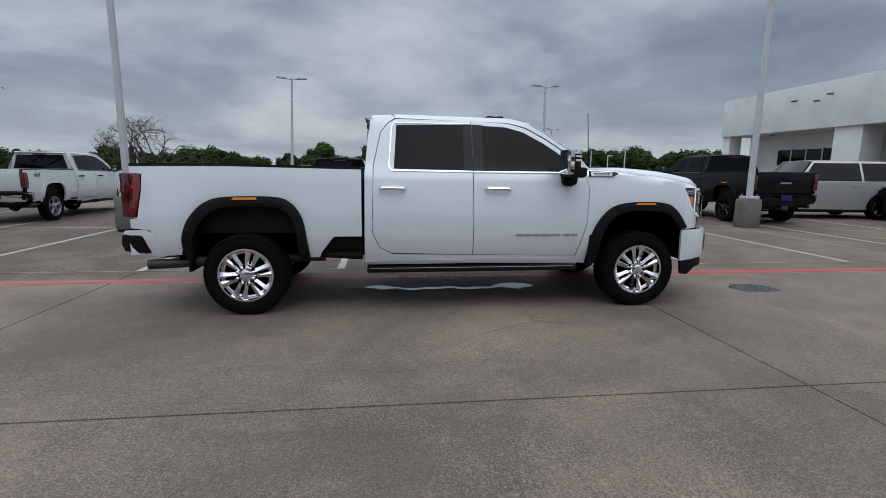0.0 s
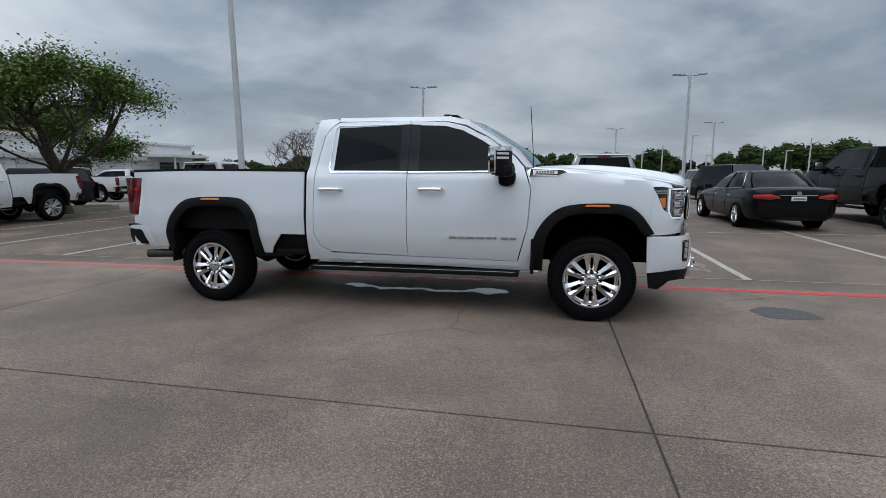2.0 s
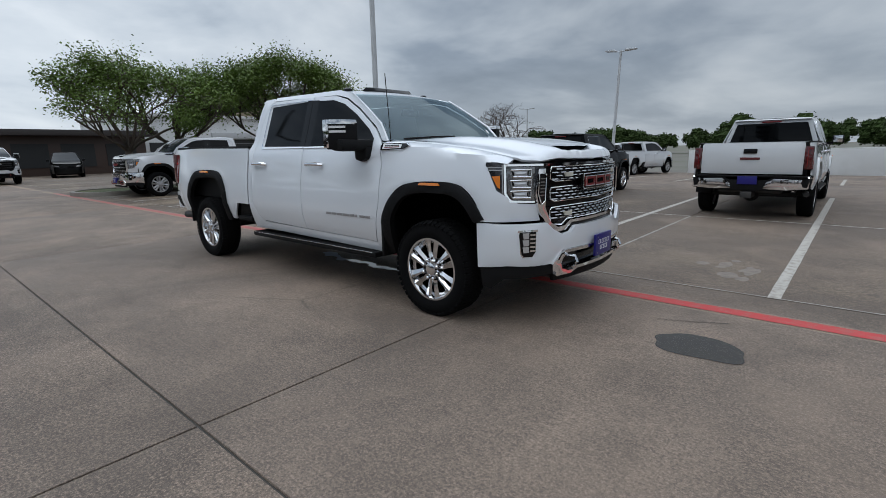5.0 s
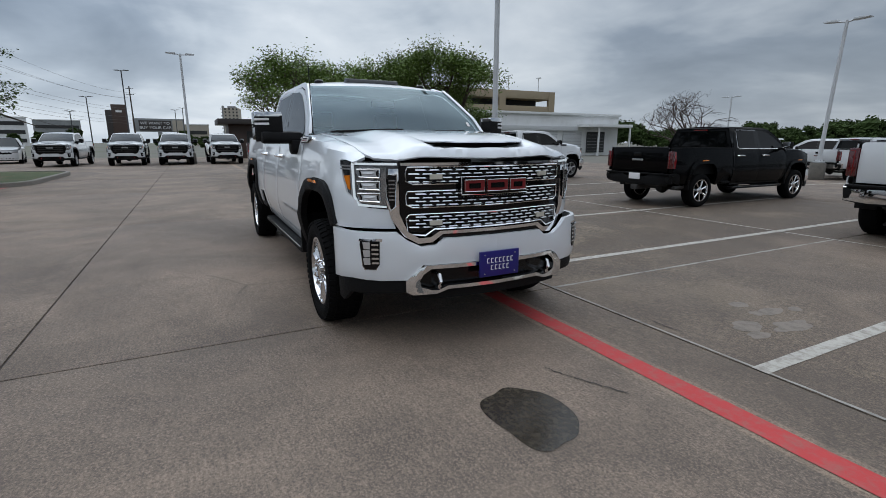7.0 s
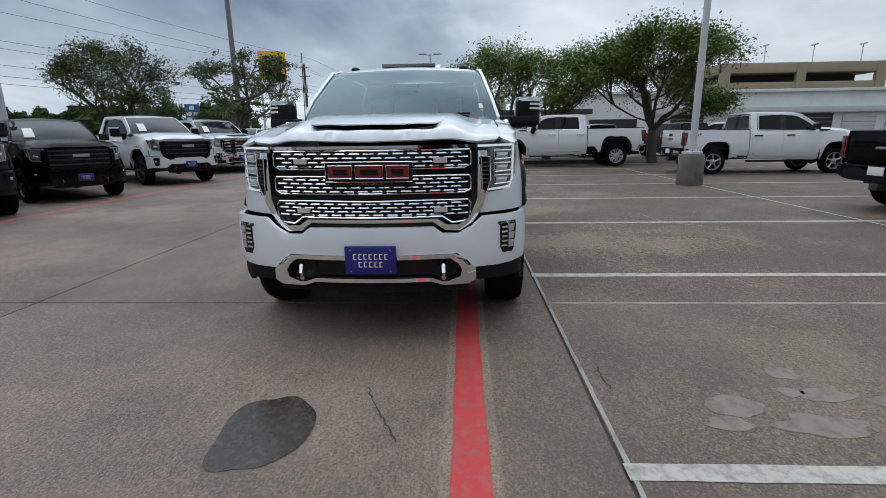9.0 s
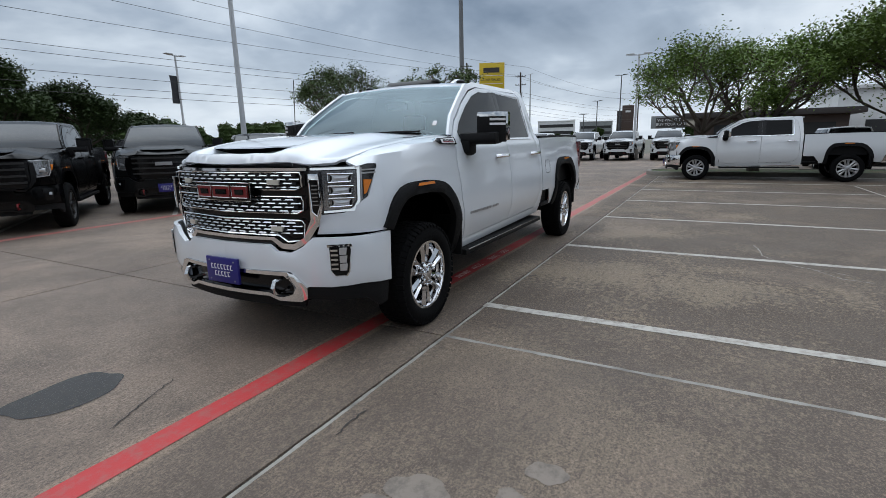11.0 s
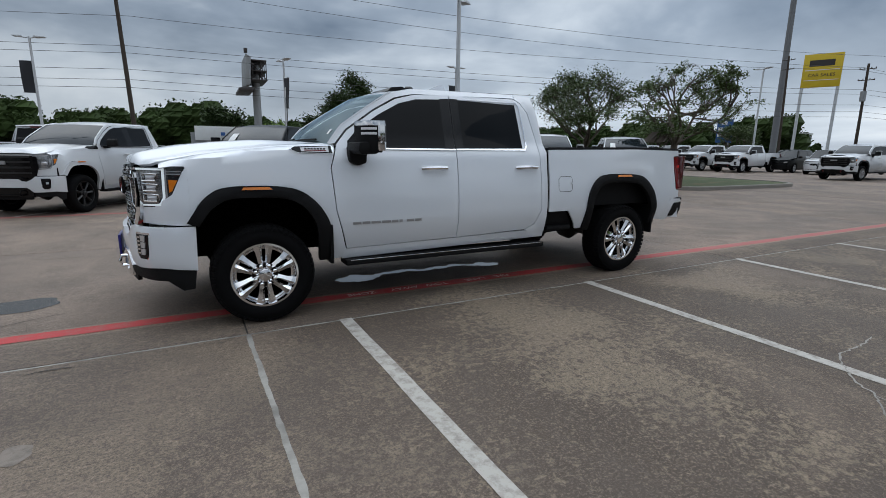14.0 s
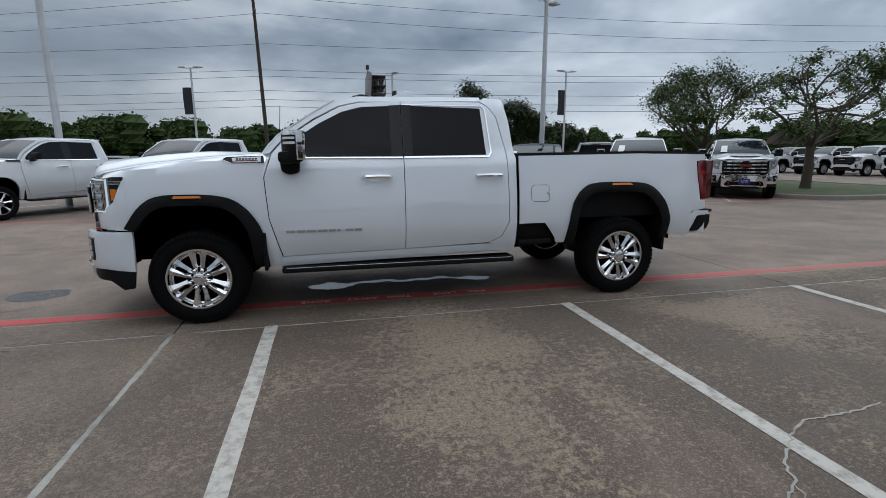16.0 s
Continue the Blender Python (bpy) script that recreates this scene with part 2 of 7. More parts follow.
def worn_paint(name, color, tone, fade=None):
    """Road paint with scuffs through which the slab shows."""
    m = bpy.data.materials.new(name)
    m.use_nodes = True
    n = Nodes(m.node_tree)
    b = m.node_tree.nodes["Principled BSDF"]
    p = n.add("ShaderNodeNewGeometry").outputs["Position"]
    scuff = n.ramp(n.noise(p, 11.0, 8.0, 0.72), [(0.46, 0.0), (0.62, 1.0)])
    dirt = n.noise(p, 1.6, 6.0, 0.65)
    col = n.mix(n.math("MULTIPLY", dirt, 0.45), (*color, 1), tuple(c * 0.45 for c in color))
    col = n.mix(n.math("MULTIPLY", scuff, 0.70), col, tone)
    if fade:
        # bleached by traffic towards the west
        sep = n.add("ShaderNodeSeparateXYZ")
        n.link(p, sep.inputs[0])
        west = n.math("MULTIPLY", n.math("SUBTRACT", -2.6, sep.outputs[0]), 0.5, clamp=True)
        patch = n.ramp(dirt, [(0.30, 0.45), (0.62, 1.0)])
        col = n.mix(n.math("MULTIPLY", n.math("MULTIPLY", west, patch), 0.75), col, fade)
    n.link(col, b.inputs["Base Color"])
    b.inputs["Roughness"].default_value = 0.65
    bn = n.add("ShaderNodeBump")
    bn.inputs["Strength"].default_value, bn.inputs["Distance"].default_value = 0.3, 0.004
    n.link(n.noise(p, 120.0, 3.0, 0.7), bn.inputs["Height"])
    n.link(bn.outputs[0], b.inputs["Normal"])
    return m


TONE = (0.214, 0.168, 0.136)
CONCRETE = concrete("lot_concrete", TONE)
JOINT = material("joint_filler", (0.060, 0.054, 0.048), 0.9, bump=0.3, space="World", grain=(30, 0.5))
SEALANT = material("pale_joint_sealant", (0.38, 0.36, 0.32), 0.8, space="World", grain=(20, 0.6), bump=0.3, wear=(2.2, (0.075, 0.066, 0.058), 0.55))
WHITE_LINE = worn_paint("white_road_paint", (0.47, 0.44, 0.39), (0.17, 0.145, 0.12))
RED_LINE = worn_paint("red_road_paint", (0.50, 0.040, 0.040), (0.30, 0.10, 0.085), (0.30, 0.135, 0.115))
FADED_RED = worn_paint("faded_red_paint", (0.40, 0.10, 0.085), TONE)
LETTER_PAINT = worn_paint("faded_letter_paint", (0.80, 0.62, 0.58), (0.55, 0.24, 0.21))
WET = material("wet_film", (0.040, 0.032, 0.023), 0.12, grain=(14, 0.7), bump=0.10, bump_scale=60, space="World", wear=(30, (0.070, 0.058, 0.042), 0.6), spec=0.42)
PALE_SPOT = worn_paint("pale_cement_film", (0.215, 0.178, 0.145), (0.095, 0.077, 0.063))
# pale blue-white base colour makes the streak bright, besides its gloss
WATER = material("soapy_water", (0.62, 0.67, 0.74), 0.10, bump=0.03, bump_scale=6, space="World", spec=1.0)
PEARL = material("pearl_white_paint", (0.672, 0.702, 0.738), 0.32, coat=1.0, grain=(900, 0.05), coat_ior=1.85)
WHITE_PAINT = material("plain_white_car_paint", (0.60, 0.615, 0.63), 0.3, coat=1.0, grain=(3, 0.12), coat_ior=1.7)
BLACK_PAINT = material("black_car_paint", (0.0012, 0.0012, 0.0015), 0.25, coat=0.16, grain=(4, 0.2), spec=0.05)
GREY_PAINT = material("dark_grey_car_paint", (0.0075, 0.0080, 0.0082), 0.3, coat=0.18, grain=(4, 0.2), spec=0.1)
SILVER_PAINT = material("silver_car_paint", (0.50, 0.50, 0.50), 0.35, metal=0.4, coat=1.0, grain=(4, 0.15))
NAVY_PAINT = material("dark_blue_grey_paint", (0.0028, 0.0036, 0.0048), 0.25, coat=0.22, grain=(4, 0.2), spec=0.15)
BEIGE_PAINT = material("pale_silver_paint", (0.46, 0.45, 0.43), 0.35, metal=0.4, coat=1.0, grain=(4, 0.15))
CHROME = material("chrome", (0.83, 0.83, 0.84), 0.06, metal=1.0, grain=(5, 0.06))
POLISHED = material("polished_aluminium", (0.78, 0.78, 0.79), 0.10, metal=1.0, grain=(8, 0.10))
SATIN = material("satin_grille_metal", (0.56, 0.56, 0.57), 0.22, metal=1.0, grain=(30, 0.25))
DULL_ALLOY = material("painted_alloy", (0.42, 0.42, 0.43), 0.35, metal=0.7, grain=(8, 0.2))
BLACK_ALLOY = material("black_alloy", (0.012, 0.012, 0.012), 0.35, grain=(8, 0.2))
PLASTIC = material("black_textured_plastic", (0.0060, 0.0060, 0.0065), 0.6, grain=(25, 0.35), bump=0.25, bump_scale=350, spec=0.16)
GLOSS_BLACK = material("gloss_black_trim", (0.003, 0.003, 0.0035), 0.16, grain=(12, 0.2), spec=0.3)
RUBBER = material("tyre_rubber", (0.0045, 0.0045, 0.0048), 0.85, grain=(18, 0.35), bump=0.3, bump_scale=220, spec=0.10)
# near-black: the shade of wells, undersides and openings is put into this colour
DARK = material("shade_black", (0.0016, 0.0016, 0.0016), 0.95, grain=(10, 0.4), bump=0.3, spec=0.03)
FRAME_STEEL = material("chassis_steel", (0.03, 0.03, 0.03), 0.6, grain=(14, 0.4), bump=0.2, wear=(9, (0.06, 0.045, 0.035), 0.4))
TINT = material("tinted_glass", (0.0016, 0.0020, 0.0025), 0.03, spec=0.19, grain=(2, 0.1))
SCREEN_TINT = material("parked_windscreen_glass", (0.014, 0.019, 0.023), 0.03, spec=0.38, coat=0.12, coat_ior=1.5, coat_rough=0.02, grain=(2, 0.1))
LAMP_CLEAR = material("lamp_lens", (0.62, 0.63, 0.65), 0.12, coat=1.0, metal=0.6, grain=(30, 0.3))
LED = material("lit_led_strip", (0.60, 0.66, 0.70), 0.25, emit=0.55)
LAMP_GREY = material("smoked_lamp_housing", (0.055, 0.058, 0.064), 0.14, metal=0.5, grain=(40, 0.6), coat=0.8)
LAMP_PALE = material("clear_lamp_housing", (0.36, 0.37, 0.385), 0.12, metal=0.7, grain=(40, 0.6), coat=1.0)
LAMP_LENS = material("pale_lamp_lens", (0.52, 0.54, 0.57), 0.16, coat=1.0, grain=(70, 0.45), bump=0.3, bump_scale=90)
LED_SMALL = material("warm_led_lens", (0.55, 0.53, 0.46), 0.2, coat=1.0, grain=(90, 0.3))
AMBER = material("amber_lens", (0.80, 0.22, 0.015), 0.18, coat=1.0, grain=(60, 0.3))
RED_LENS = material("red_lamp_lens", (0.17, 0.008, 0.010), 0.12, coat=0.6, grain=(25, 0.45))
RED_DEEP = material("deep_red_lens", (0.085, 0.006, 0.008), 0.12, coat=1.0, grain=(25, 0.4))
RED_BRIGHT = material("bright_red_lens", (0.55, 0.02, 0.02), 0.15, coat=1.0, grain=(60, 0.3))
BADGE_RED = material("badge_red", (0.20, 0.020, 0.022), 0.35, grain=(30, 0.3), spec=0.25)
BADGE_DULL = material("dull_red_badge", (0.10, 0.012, 0.013), 0.4, grain=(30, 0.3))
BLUE_PLATE = material("blue_plastic_plate", (0.014, 0.012, 0.16), 0.3, grain=(25, 0.25))
PLATE_WHITE = material("white_lettering", (0.72, 0.72, 0.73), 0.5, grain=(40, 0.1))
PAPER = material("white_paper_sticker", (0.70, 0.70, 0.68), 0.6, grain=(10, 0.1))
INTERIOR = material("dark_upholstery", (0.028, 0.027, 0.026), 0.7, grain=(30, 0.4), bump=0.2)
SCREEN_GLASS = bpy.data.materials.new("windscreen_glass")
SCREEN_GLASS.use_nodes = True
_n = Nodes(SCREEN_GLASS.node_tree)
_clear, _gloss, _mix, _fres = (_n.add("ShaderNode" + k) for k in ("BsdfTransparent", "BsdfGlossy", "MixShader", "Fresnel"))
_clear.inputs[0].default_value = (0.50, 0.62, 0.62, 1)
_gloss.inputs["Roughness"].default_value = 0.01
_fres.inputs["IOR"].default_value = 1.9
_gloss.inputs[0].default_value = (0.72, 0.88, 0.95, 1)
_n.link(_fres.outputs[0], _mix.inputs[0])
_n.link(_clear.outputs[0], _mix.inputs[1])
_n.link(_gloss.outputs[0], _mix.inputs[2])
_n.link(_mix.outputs[0], SCREEN_GLASS.node_tree.nodes["Material Output"].inputs[0])
POLE_PAINT = material("pale_grey_pole_paint", (0.52, 0.54, 0.56), 0.5, grain=(4, 0.2), wear=(2.5, (0.36, 0.37, 0.38), 0.3), space="World")
MAST_STEEL = material("dull_mast_steel", (0.16, 0.165, 0.175), 0.6, grain=(3, 0.25), space="World")
POLE_DARK = material("dark_pole_paint", (0.06, 0.06, 0.065), 0.5, grain=(4, 0.3), space="World")
POLE_WOOD = material("tarred_pole_wood", (0.055, 0.040, 0.030), 0.85, grain=(6, 0.5), bump=0.4, space="World")
BASE_CONCRETE = material("pole_base_concrete", (0.17, 0.155, 0.135), 0.85, grain=(9, 0.5), bump=0.5, bump_scale=50, wear=(3, (0.08, 0.075, 0.07), 0.6), space="World")
KERB = material("kerb_concrete", (0.26, 0.24, 0.21), 0.85, grain=(8, 0.5), bump=0.5, space="World")
GRASS = material("clipped_grass", (0.060, 0.085, 0.025), 0.9, grain=(14, 0.6), bump=0.8, bump_scale=40, wear=(1.2, (0.12, 0.09, 0.045), 0.6), space="World")
FIELD = material("distant_ground", (0.16, 0.15, 0.125), 0.9, grain=(0.3, 0.5), wear=(0.05, (0.07, 0.09, 0.035), 0.7), space="World")
BARK = material("tree_bark", (0.085, 0.066, 0.050), 0.9, grain=(18, 0.6), bump=0.7, bump_scale=40)
TWIG = material("grey_twig_bark", (0.075, 0.058, 0.050), 0.9, grain=(18, 0.4))
LEAF = material("fresh_leaf", (0.155, 0.240, 0.050), 0.55, vary=0.40, grain=(3, 0.15), spec=0.25)
LEAF_DARK = material("dull_leaf", (0.080, 0.125, 0.034), 0.55, vary=0.40, grain=(3, 0.15), spec=0.25)
LEAF_DEEP = material("deep_green_leaf", (0.042, 0.070, 0.020), 0.6, vary=0.40, grain=(3, 0.15), spec=0.2)
WOODS = material("far_woods_leaf", (0.050, 0.080, 0.024), 0.7, vary=0.40, spec=0.1)
STUCCO = material("white_wall_render", (0.66, 0.67, 0.67), 0.75, grain=(1.2, 0.14), bump=0.2, bump_scale=80, wear=(0.5, (0.52, 0.52, 0.51), 0.5), space="World")
TAN_WALL = material("tan_precast_concrete", (0.34, 0.275, 0.185), 0.8, grain=(1.0, 0.2), wear=(0.3, (0.27, 0.22, 0.15), 0.5), space="World")
GREY_WALL = material("grey_cladding", (0.22, 0.23, 0.235), 0.7, grain=(0.8, 0.25), wear=(0.3, (0.30, 0.31, 0.31), 0.4), space="World")
BEIGE_WALL = material("beige_tower_render", (0.40, 0.36, 0.30), 0.8, grain=(0.4, 0.2), wear=(0.2, (0.33, 0.30, 0.25), 0.4), space="World")
SHUTTER = material("pale_shutter_metal", (0.50, 0.51, 0.52), 0.5, grain=(2, 0.2), space="World")
VOID = material("dark_opening", (0.02, 0.021, 0.022), 0.6, grain=(1, 0.3), space="World")
YELLOW_SIGN = material("yellow_sign_face", (0.62, 0.44, 0.02), 0.4, grain=(2, 0.15), space="World")
BLUE_SIGN = material("blue_sign_face", (0.02, 0.09, 0.28), 0.4, grain=(2, 0.2), space="World")
SIGN_DARK = material("dark_sign_face", (0.035, 0.028, 0.026), 0.5, grain=(2, 0.3), space="World")
SIGN_BROWN = material("brown_sign_panel", (0.060, 0.035, 0.026), 0.5, grain=(2, 0.3), space="World")
BANNER = material("dark_fabric_banner", (0.022, 0.024, 0.03), 0.8, grain=(6, 0.3), bump=0.2)
CABLE = material("cable_black", (0.05, 0.05, 0.052), 0.6)
GALV = material("galvanised_steel", (0.30, 0.31, 0.32), 0.5, metal=0.5, grain=(5, 0.3), space="World")


# ---- mesh helpers ----
from mathutils.geometry import delaunay_2d_cdt


def finish(name, bm, mat, sharp=38):
    bmesh.ops.recalc_face_normals(bm, faces=bm.faces)
    me = bpy.data.meshes.new(name)
    limit = radians(sharp)
    for f in bm.faces:
        f.smooth = True
    for e in bm.edges:
        if len(e.link_faces) == 2 and e.calc_face_angle(0) > limit:
            e.smooth = False
    bm.to_mesh(me)
    bm.free()
    me.materials.append(mat)
    return me


def part(name, bm, mat, parent, label=""):
    """One mesh object under a thing or a part."""
    ob = new(name, finish(name, bm, mat))
    ob.parent = parent
    if label:
        tagged(ob, label)
    return ob


def thing(name, label, category, group="", kind="", at=None):
    ob = new(name)
    ob.empty_display_size = 0.2
    if at is not None:
        ob.matrix_world = at
    return tagged(ob, label, category, group, kind)


def solid(name, bm, mat, label, category, group="", kind="", at=None):
    ob = new(name, finish(name, bm, mat))
    if at is not None:
        ob.matrix_world = at
    return tagged(ob, label, category, group, kind)


def box(lo, hi, bevel=0.0, bm=None):
    bm = bm or bmesh.new()
    c = [(a + b) / 2 for a, b in zip(lo, hi)]
    s = [abs(b - a) for a, b in zip(lo, hi)]
    made = bmesh.ops.create_cube(bm, size=1.0)["verts"]
    for v in made:
        v.co = Vector((v.co.x * s[0] + c[0], v.co.y * s[1] + c[1], v.co.z * s[2] + c[2]))
    if bevel:
        edges = list({e for v in made for e in v.link_edges})
        bmesh.ops.bevel(bm, geom=edges, offset=min(bevel, min(s) * 0.45), segments=2, affect="EDGES", profile=0.6)
    return bm


def slanted(points, y0, y1, bm=None, bevel=0.0):
    """A prism: an outline in x and z, drawn out from y0 to y1."""
    bm = bm or bmesh.new()
    a = [bm.verts.new((x, y0, z)) for x, z in points]
    b = [bm.verts.new((x, y1, z)) for x, z in points]
    faces = [bm.faces.new(a), bm.faces.new(list(reversed(b)))]
    k = len(points)
    for i in range(k):
        faces.append(bm.faces.new((a[i], b[i], b[(i + 1) % k], a[(i + 1) % k])))
    if bevel:
        edges = list({e for f in faces for e in f.edges})
        bmesh.ops.bevel(bm, geom=edges, offset=bevel, segments=2, affect="EDGES", profile=0.6)
    return bm


def lathe(profile, axis="Y", steps=48, bm=None, centre=(0, 0, 0), closed=False):
    """A profile of (distance along the axis, radius), turned about the axis."""
    bm = bm or bmesh.new()
    rings = []
    for d, r in profile:
        ring = []
        for i in range(steps):
            a = 2 * math.pi * i / steps
            c, s = r * math.cos(a), r * math.sin(a)
            p = {"Y": (c, d, s), "Z": (c, s, d), "X": (d, c, s)}[axis]
            ring.append(bm.verts.new((p[0] + centre[0], p[1] + centre[1], p[2] + centre[2])))
        rings.append(ring)
    pairs = list(zip(rings, rings[1:])) + ([(rings[-1], rings[0])] if closed else [])
    for a, b in pairs:
        for i in range(steps):
            j = (i + 1) % steps
            bm.faces.new((a[i], a[j], b[j], b[i]))
    if not closed:
        if profile[0][1] > 1e-4:
            bm.faces.new(rings[0])
        if profile[-1][1] > 1e-4:
            bm.faces.new(list(reversed(rings[-1])))
    return bm


def tube(points, radius, sides=8, bm=None, taper=1.0):
    """A round bar along points; taper: the end's radius as a share of the start's."""
    bm = bm or bmesh.new()
    pts = [Vector(p) for p in points]
    rings = []
    for i, p in enumerate(pts):
        d = (pts[min(i + 1, len(pts) - 1)] - pts[max(i - 1, 0)]).normalized()
        up = Vector((0, 0, 1)) if abs(d.z) < 0.9 else Vector((1, 0, 0))
        u = d.cross(up).normalized()
        w = d.cross(u)
        r = radius * (1 + (taper - 1) * i / max(1, len(pts) - 1))
        rings.append([bm.verts.new(p + (u * math.cos(2 * math.pi * k / sides) + w * math.sin(2 * math.pi * k / sides)) * r) for k in range(sides)])
    for a, b in zip(rings, rings[1:]):
        for i in range(sides):
            j = (i + 1) % sides
            bm.faces.new((a[i], a[j], b[j], b[i]))
    bm.faces.new(rings[0])
    bm.faces.new(list(reversed(rings[-1])))
    return bm


def sheet(outline, place, step=0.08, thick=0.018, edge=0.005, flip=1, bm=None, lines=()):
    """A bent panel: an outline in (u, v), cut into a grid and laid through place(u, v) -> (x, y, z), with thickness and a soft edge.
    flip: the side of the surface to which the thickness goes."""
    edge_pts = []
    k = len(outline)
    for i in range(k):
        p, q = Vector(outline[i]), Vector(outline[(i + 1) % k])
        cuts = max(1, int((q - p).length / (step * 1.2)))
        edge_pts += [p.lerp(q, j / cuts) for j in range(cuts)]
    arr = np.array([(p.x, p.y) for p in edge_pts])
    nxt = np.roll(arr, -1, axis=0)
    inner = []
    lo, hi = arr.min(axis=0), arr.max(axis=0)
    nu, nv = int((hi[0] - lo[0]) / step), int((hi[1] - lo[1]) / step)
    for i in range(1, nu + 1):
        for j in range(1, nv + 1):
            p = lo + (hi - lo) * np.array((i / (nu + 1), j / (nv + 1)))
            side = (arr[:, 1] > p[1]) != (nxt[:, 1] > p[1])
            with np.errstate(divide="ignore", invalid="ignore"):
                cross = p[0] < (nxt[:, 0] - arr[:, 0]) * (p[1] - arr[:, 1]) / (nxt[:, 1] - arr[:, 1]) + arr[:, 0]
            if np.count_nonzero(side & cross) % 2 == 0:
                continue
            d = nxt - arr
            t = np.clip(((p - arr) * d).sum(axis=1) / np.maximum((d * d).sum(axis=1), 1e-12), 0, 1)
            if np.linalg.norm(arr + d * t[:, None] - p, axis=1).min() > 0.35 * step:
                inner.append(Vector((p[0], p[1])))
    m = len(edge_pts)
    verts2, _, faces2, _, _, _ = delaunay_2d_cdt(edge_pts + inner, [(i, (i + 1) % m) for i in range(m)], [], 1, 1e-6)
    b = bmesh.new()
    vs2 = [b.verts.new((p.x, p.y, 0)) for p in verts2]
    for f in faces2:
        b.faces.new([vs2[i] for i in f])
    b.verts.index_update()
    rim = {v.index for e in b.edges if len(e.link_faces) == 1 for v in e.verts}
    h = 1e-3
    out = bm or bmesh.new()
    top, low = {}, {}
    for v in b.verts:
        u, w = v.co.x, v.co.y
        p = Vector(place(u, w))
        n = (Vector(place(u + h, w)) - p).cross(Vector(place(u, w + h)) - p).normalized() * flip
        top[v.index] = out.verts.new(p - n * (edge if v.index in rim else 0))
        if thick:
            low[v.index] = out.verts.new(p - n * (thick + edge))
    for face in b.faces:
        ids = [v.index for v in face.verts]
        try:
            out.faces.new([top[i] for i in ids])
            if thick:
                out.faces.new([low[i] for i in reversed(ids)])
        except ValueError:
            pass
    if thick:
        for e in b.edges:
            if len(e.link_faces) == 1:
                i, j = (v.index for v in e.verts)
                try:
                    out.faces.new((top[i], top[j], low[j], low[i]))
                except ValueError:
                    pass
    b.free()
    return out


def lofted(plan, tiers, bm=None):
    """An outline in x and y, raised through tiers of (z, scale about its middle), closed at both ends."""
    bm = bm or bmesh.new()
    cx, cy = (sum(p[k] for p in plan) / len(plan) for k in (0, 1))
    rings = [[bm.verts.new((cx + (x - cx) * k, cy + (y - cy) * k, z)) for x, y in plan] for z, k in tiers]
    for a, b in zip(rings, rings[1:]):
        for i in range(len(plan)):
            j = (i + 1) % len(plan)
            bm.faces.new((a[i], a[j], b[j], b[i]))
    bm.faces.new(rings[0])
    bm.faces.new(list(reversed(rings[-1])))
    return bm


def curve_through(points):
    """Smooth interpolation by Catmull-Rom over the length of a plan line: returns (function of length, whole length)."""
    pts = [np.array(p, float) for p in points]
    dense = []
    for i in range(len(pts) - 1):
        p0, p1, p2, p3 = pts[max(i - 1, 0)], pts[i], pts[i + 1], pts[min(i + 2, len(pts) - 1)]
        for k in range(12):
            t = k / 12
            dense.append(0.5 * (2 * p1 + (p2 - p0) * t + (2 * p0 - 5 * p1 + 4 * p2 - p3) * t * t + (3 * p1 - p0 - 3 * p2 + p3) * t ** 3))
    dense.append(pts[-1])
    dense = np.array(dense)
    run = np.concatenate([[0], np.cumsum(np.linalg.norm(np.diff(dense, axis=0), axis=1))])

    def at(s):
        return tuple(float(np.interp(s, run, dense[:, k])) for k in range(dense.shape[1]))
    return at, float(run[-1])


def words(text, size, mat, parent, name, m, depth=0.002, label="", category="", kind=""):
    """Lettering with the built-in font, as a mesh."""
    cu = bpy.data.curves.new(name, "FONT")
    cu.body, cu.size, cu.extrude, cu.align_x, cu.align_y = text, size, depth, "CENTER", "CENTER"
    holder = bpy.data.objects.new("lettering", cu)
    me = bpy.data.meshes.new_from_object(holder)
    bpy.data.objects.remove(holder)
    me.materials.clear()
    me.materials.append(mat)
    ob = new(name, me)
    ob.parent = parent
    ob.matrix_local = m
    return tagged(ob, label, category, "", kind)


# ---- ground ----
FALL = 0.02


def lot_z(y):
    """The lot falls gently to the north, beyond the second row of bays."""
    return -FALL * min(max(0.0, y - 11.6), 18.6)


bm = bmesh.new()
R = 2600
rows = [[bm.verts.new((x, y, lot_z(y) - 0.045)) for x in (-R, R)] for y in (-R, 11.6, 30.2, R)]
for a, b in zip(rows, rows[1:]):
    bm.faces.new((a[0], a[1], b[1], b[0]))
solid("ground", bm, FIELD, "flat open ground of the far surroundings", "ground", kind="structure")

XJ = [2.2 + 6.25 * k for k in range(-8, 7)]
YJ = [-44.5, -38.3, -32.0, -25.7, -19.5, -13.3, -7.1, -2.98, 1.2, 6.38, 11.6, 17.8, 24.0, 30.2]
bed = box((XJ[0], YJ[0], -0.05), (XJ[-1], 11.6, -0.012))
box((XJ[0], 11.6, -0.05), (XJ[-1], YJ[-1], -0.012), 0.0, bed)
for v in bed.verts:
    v.co.z += lot_z(v.co.y)
pavement = solid("pavement", bed, JOINT, "grey-brown concrete lot cast in jointed slabs", "pavement", kind="structure")


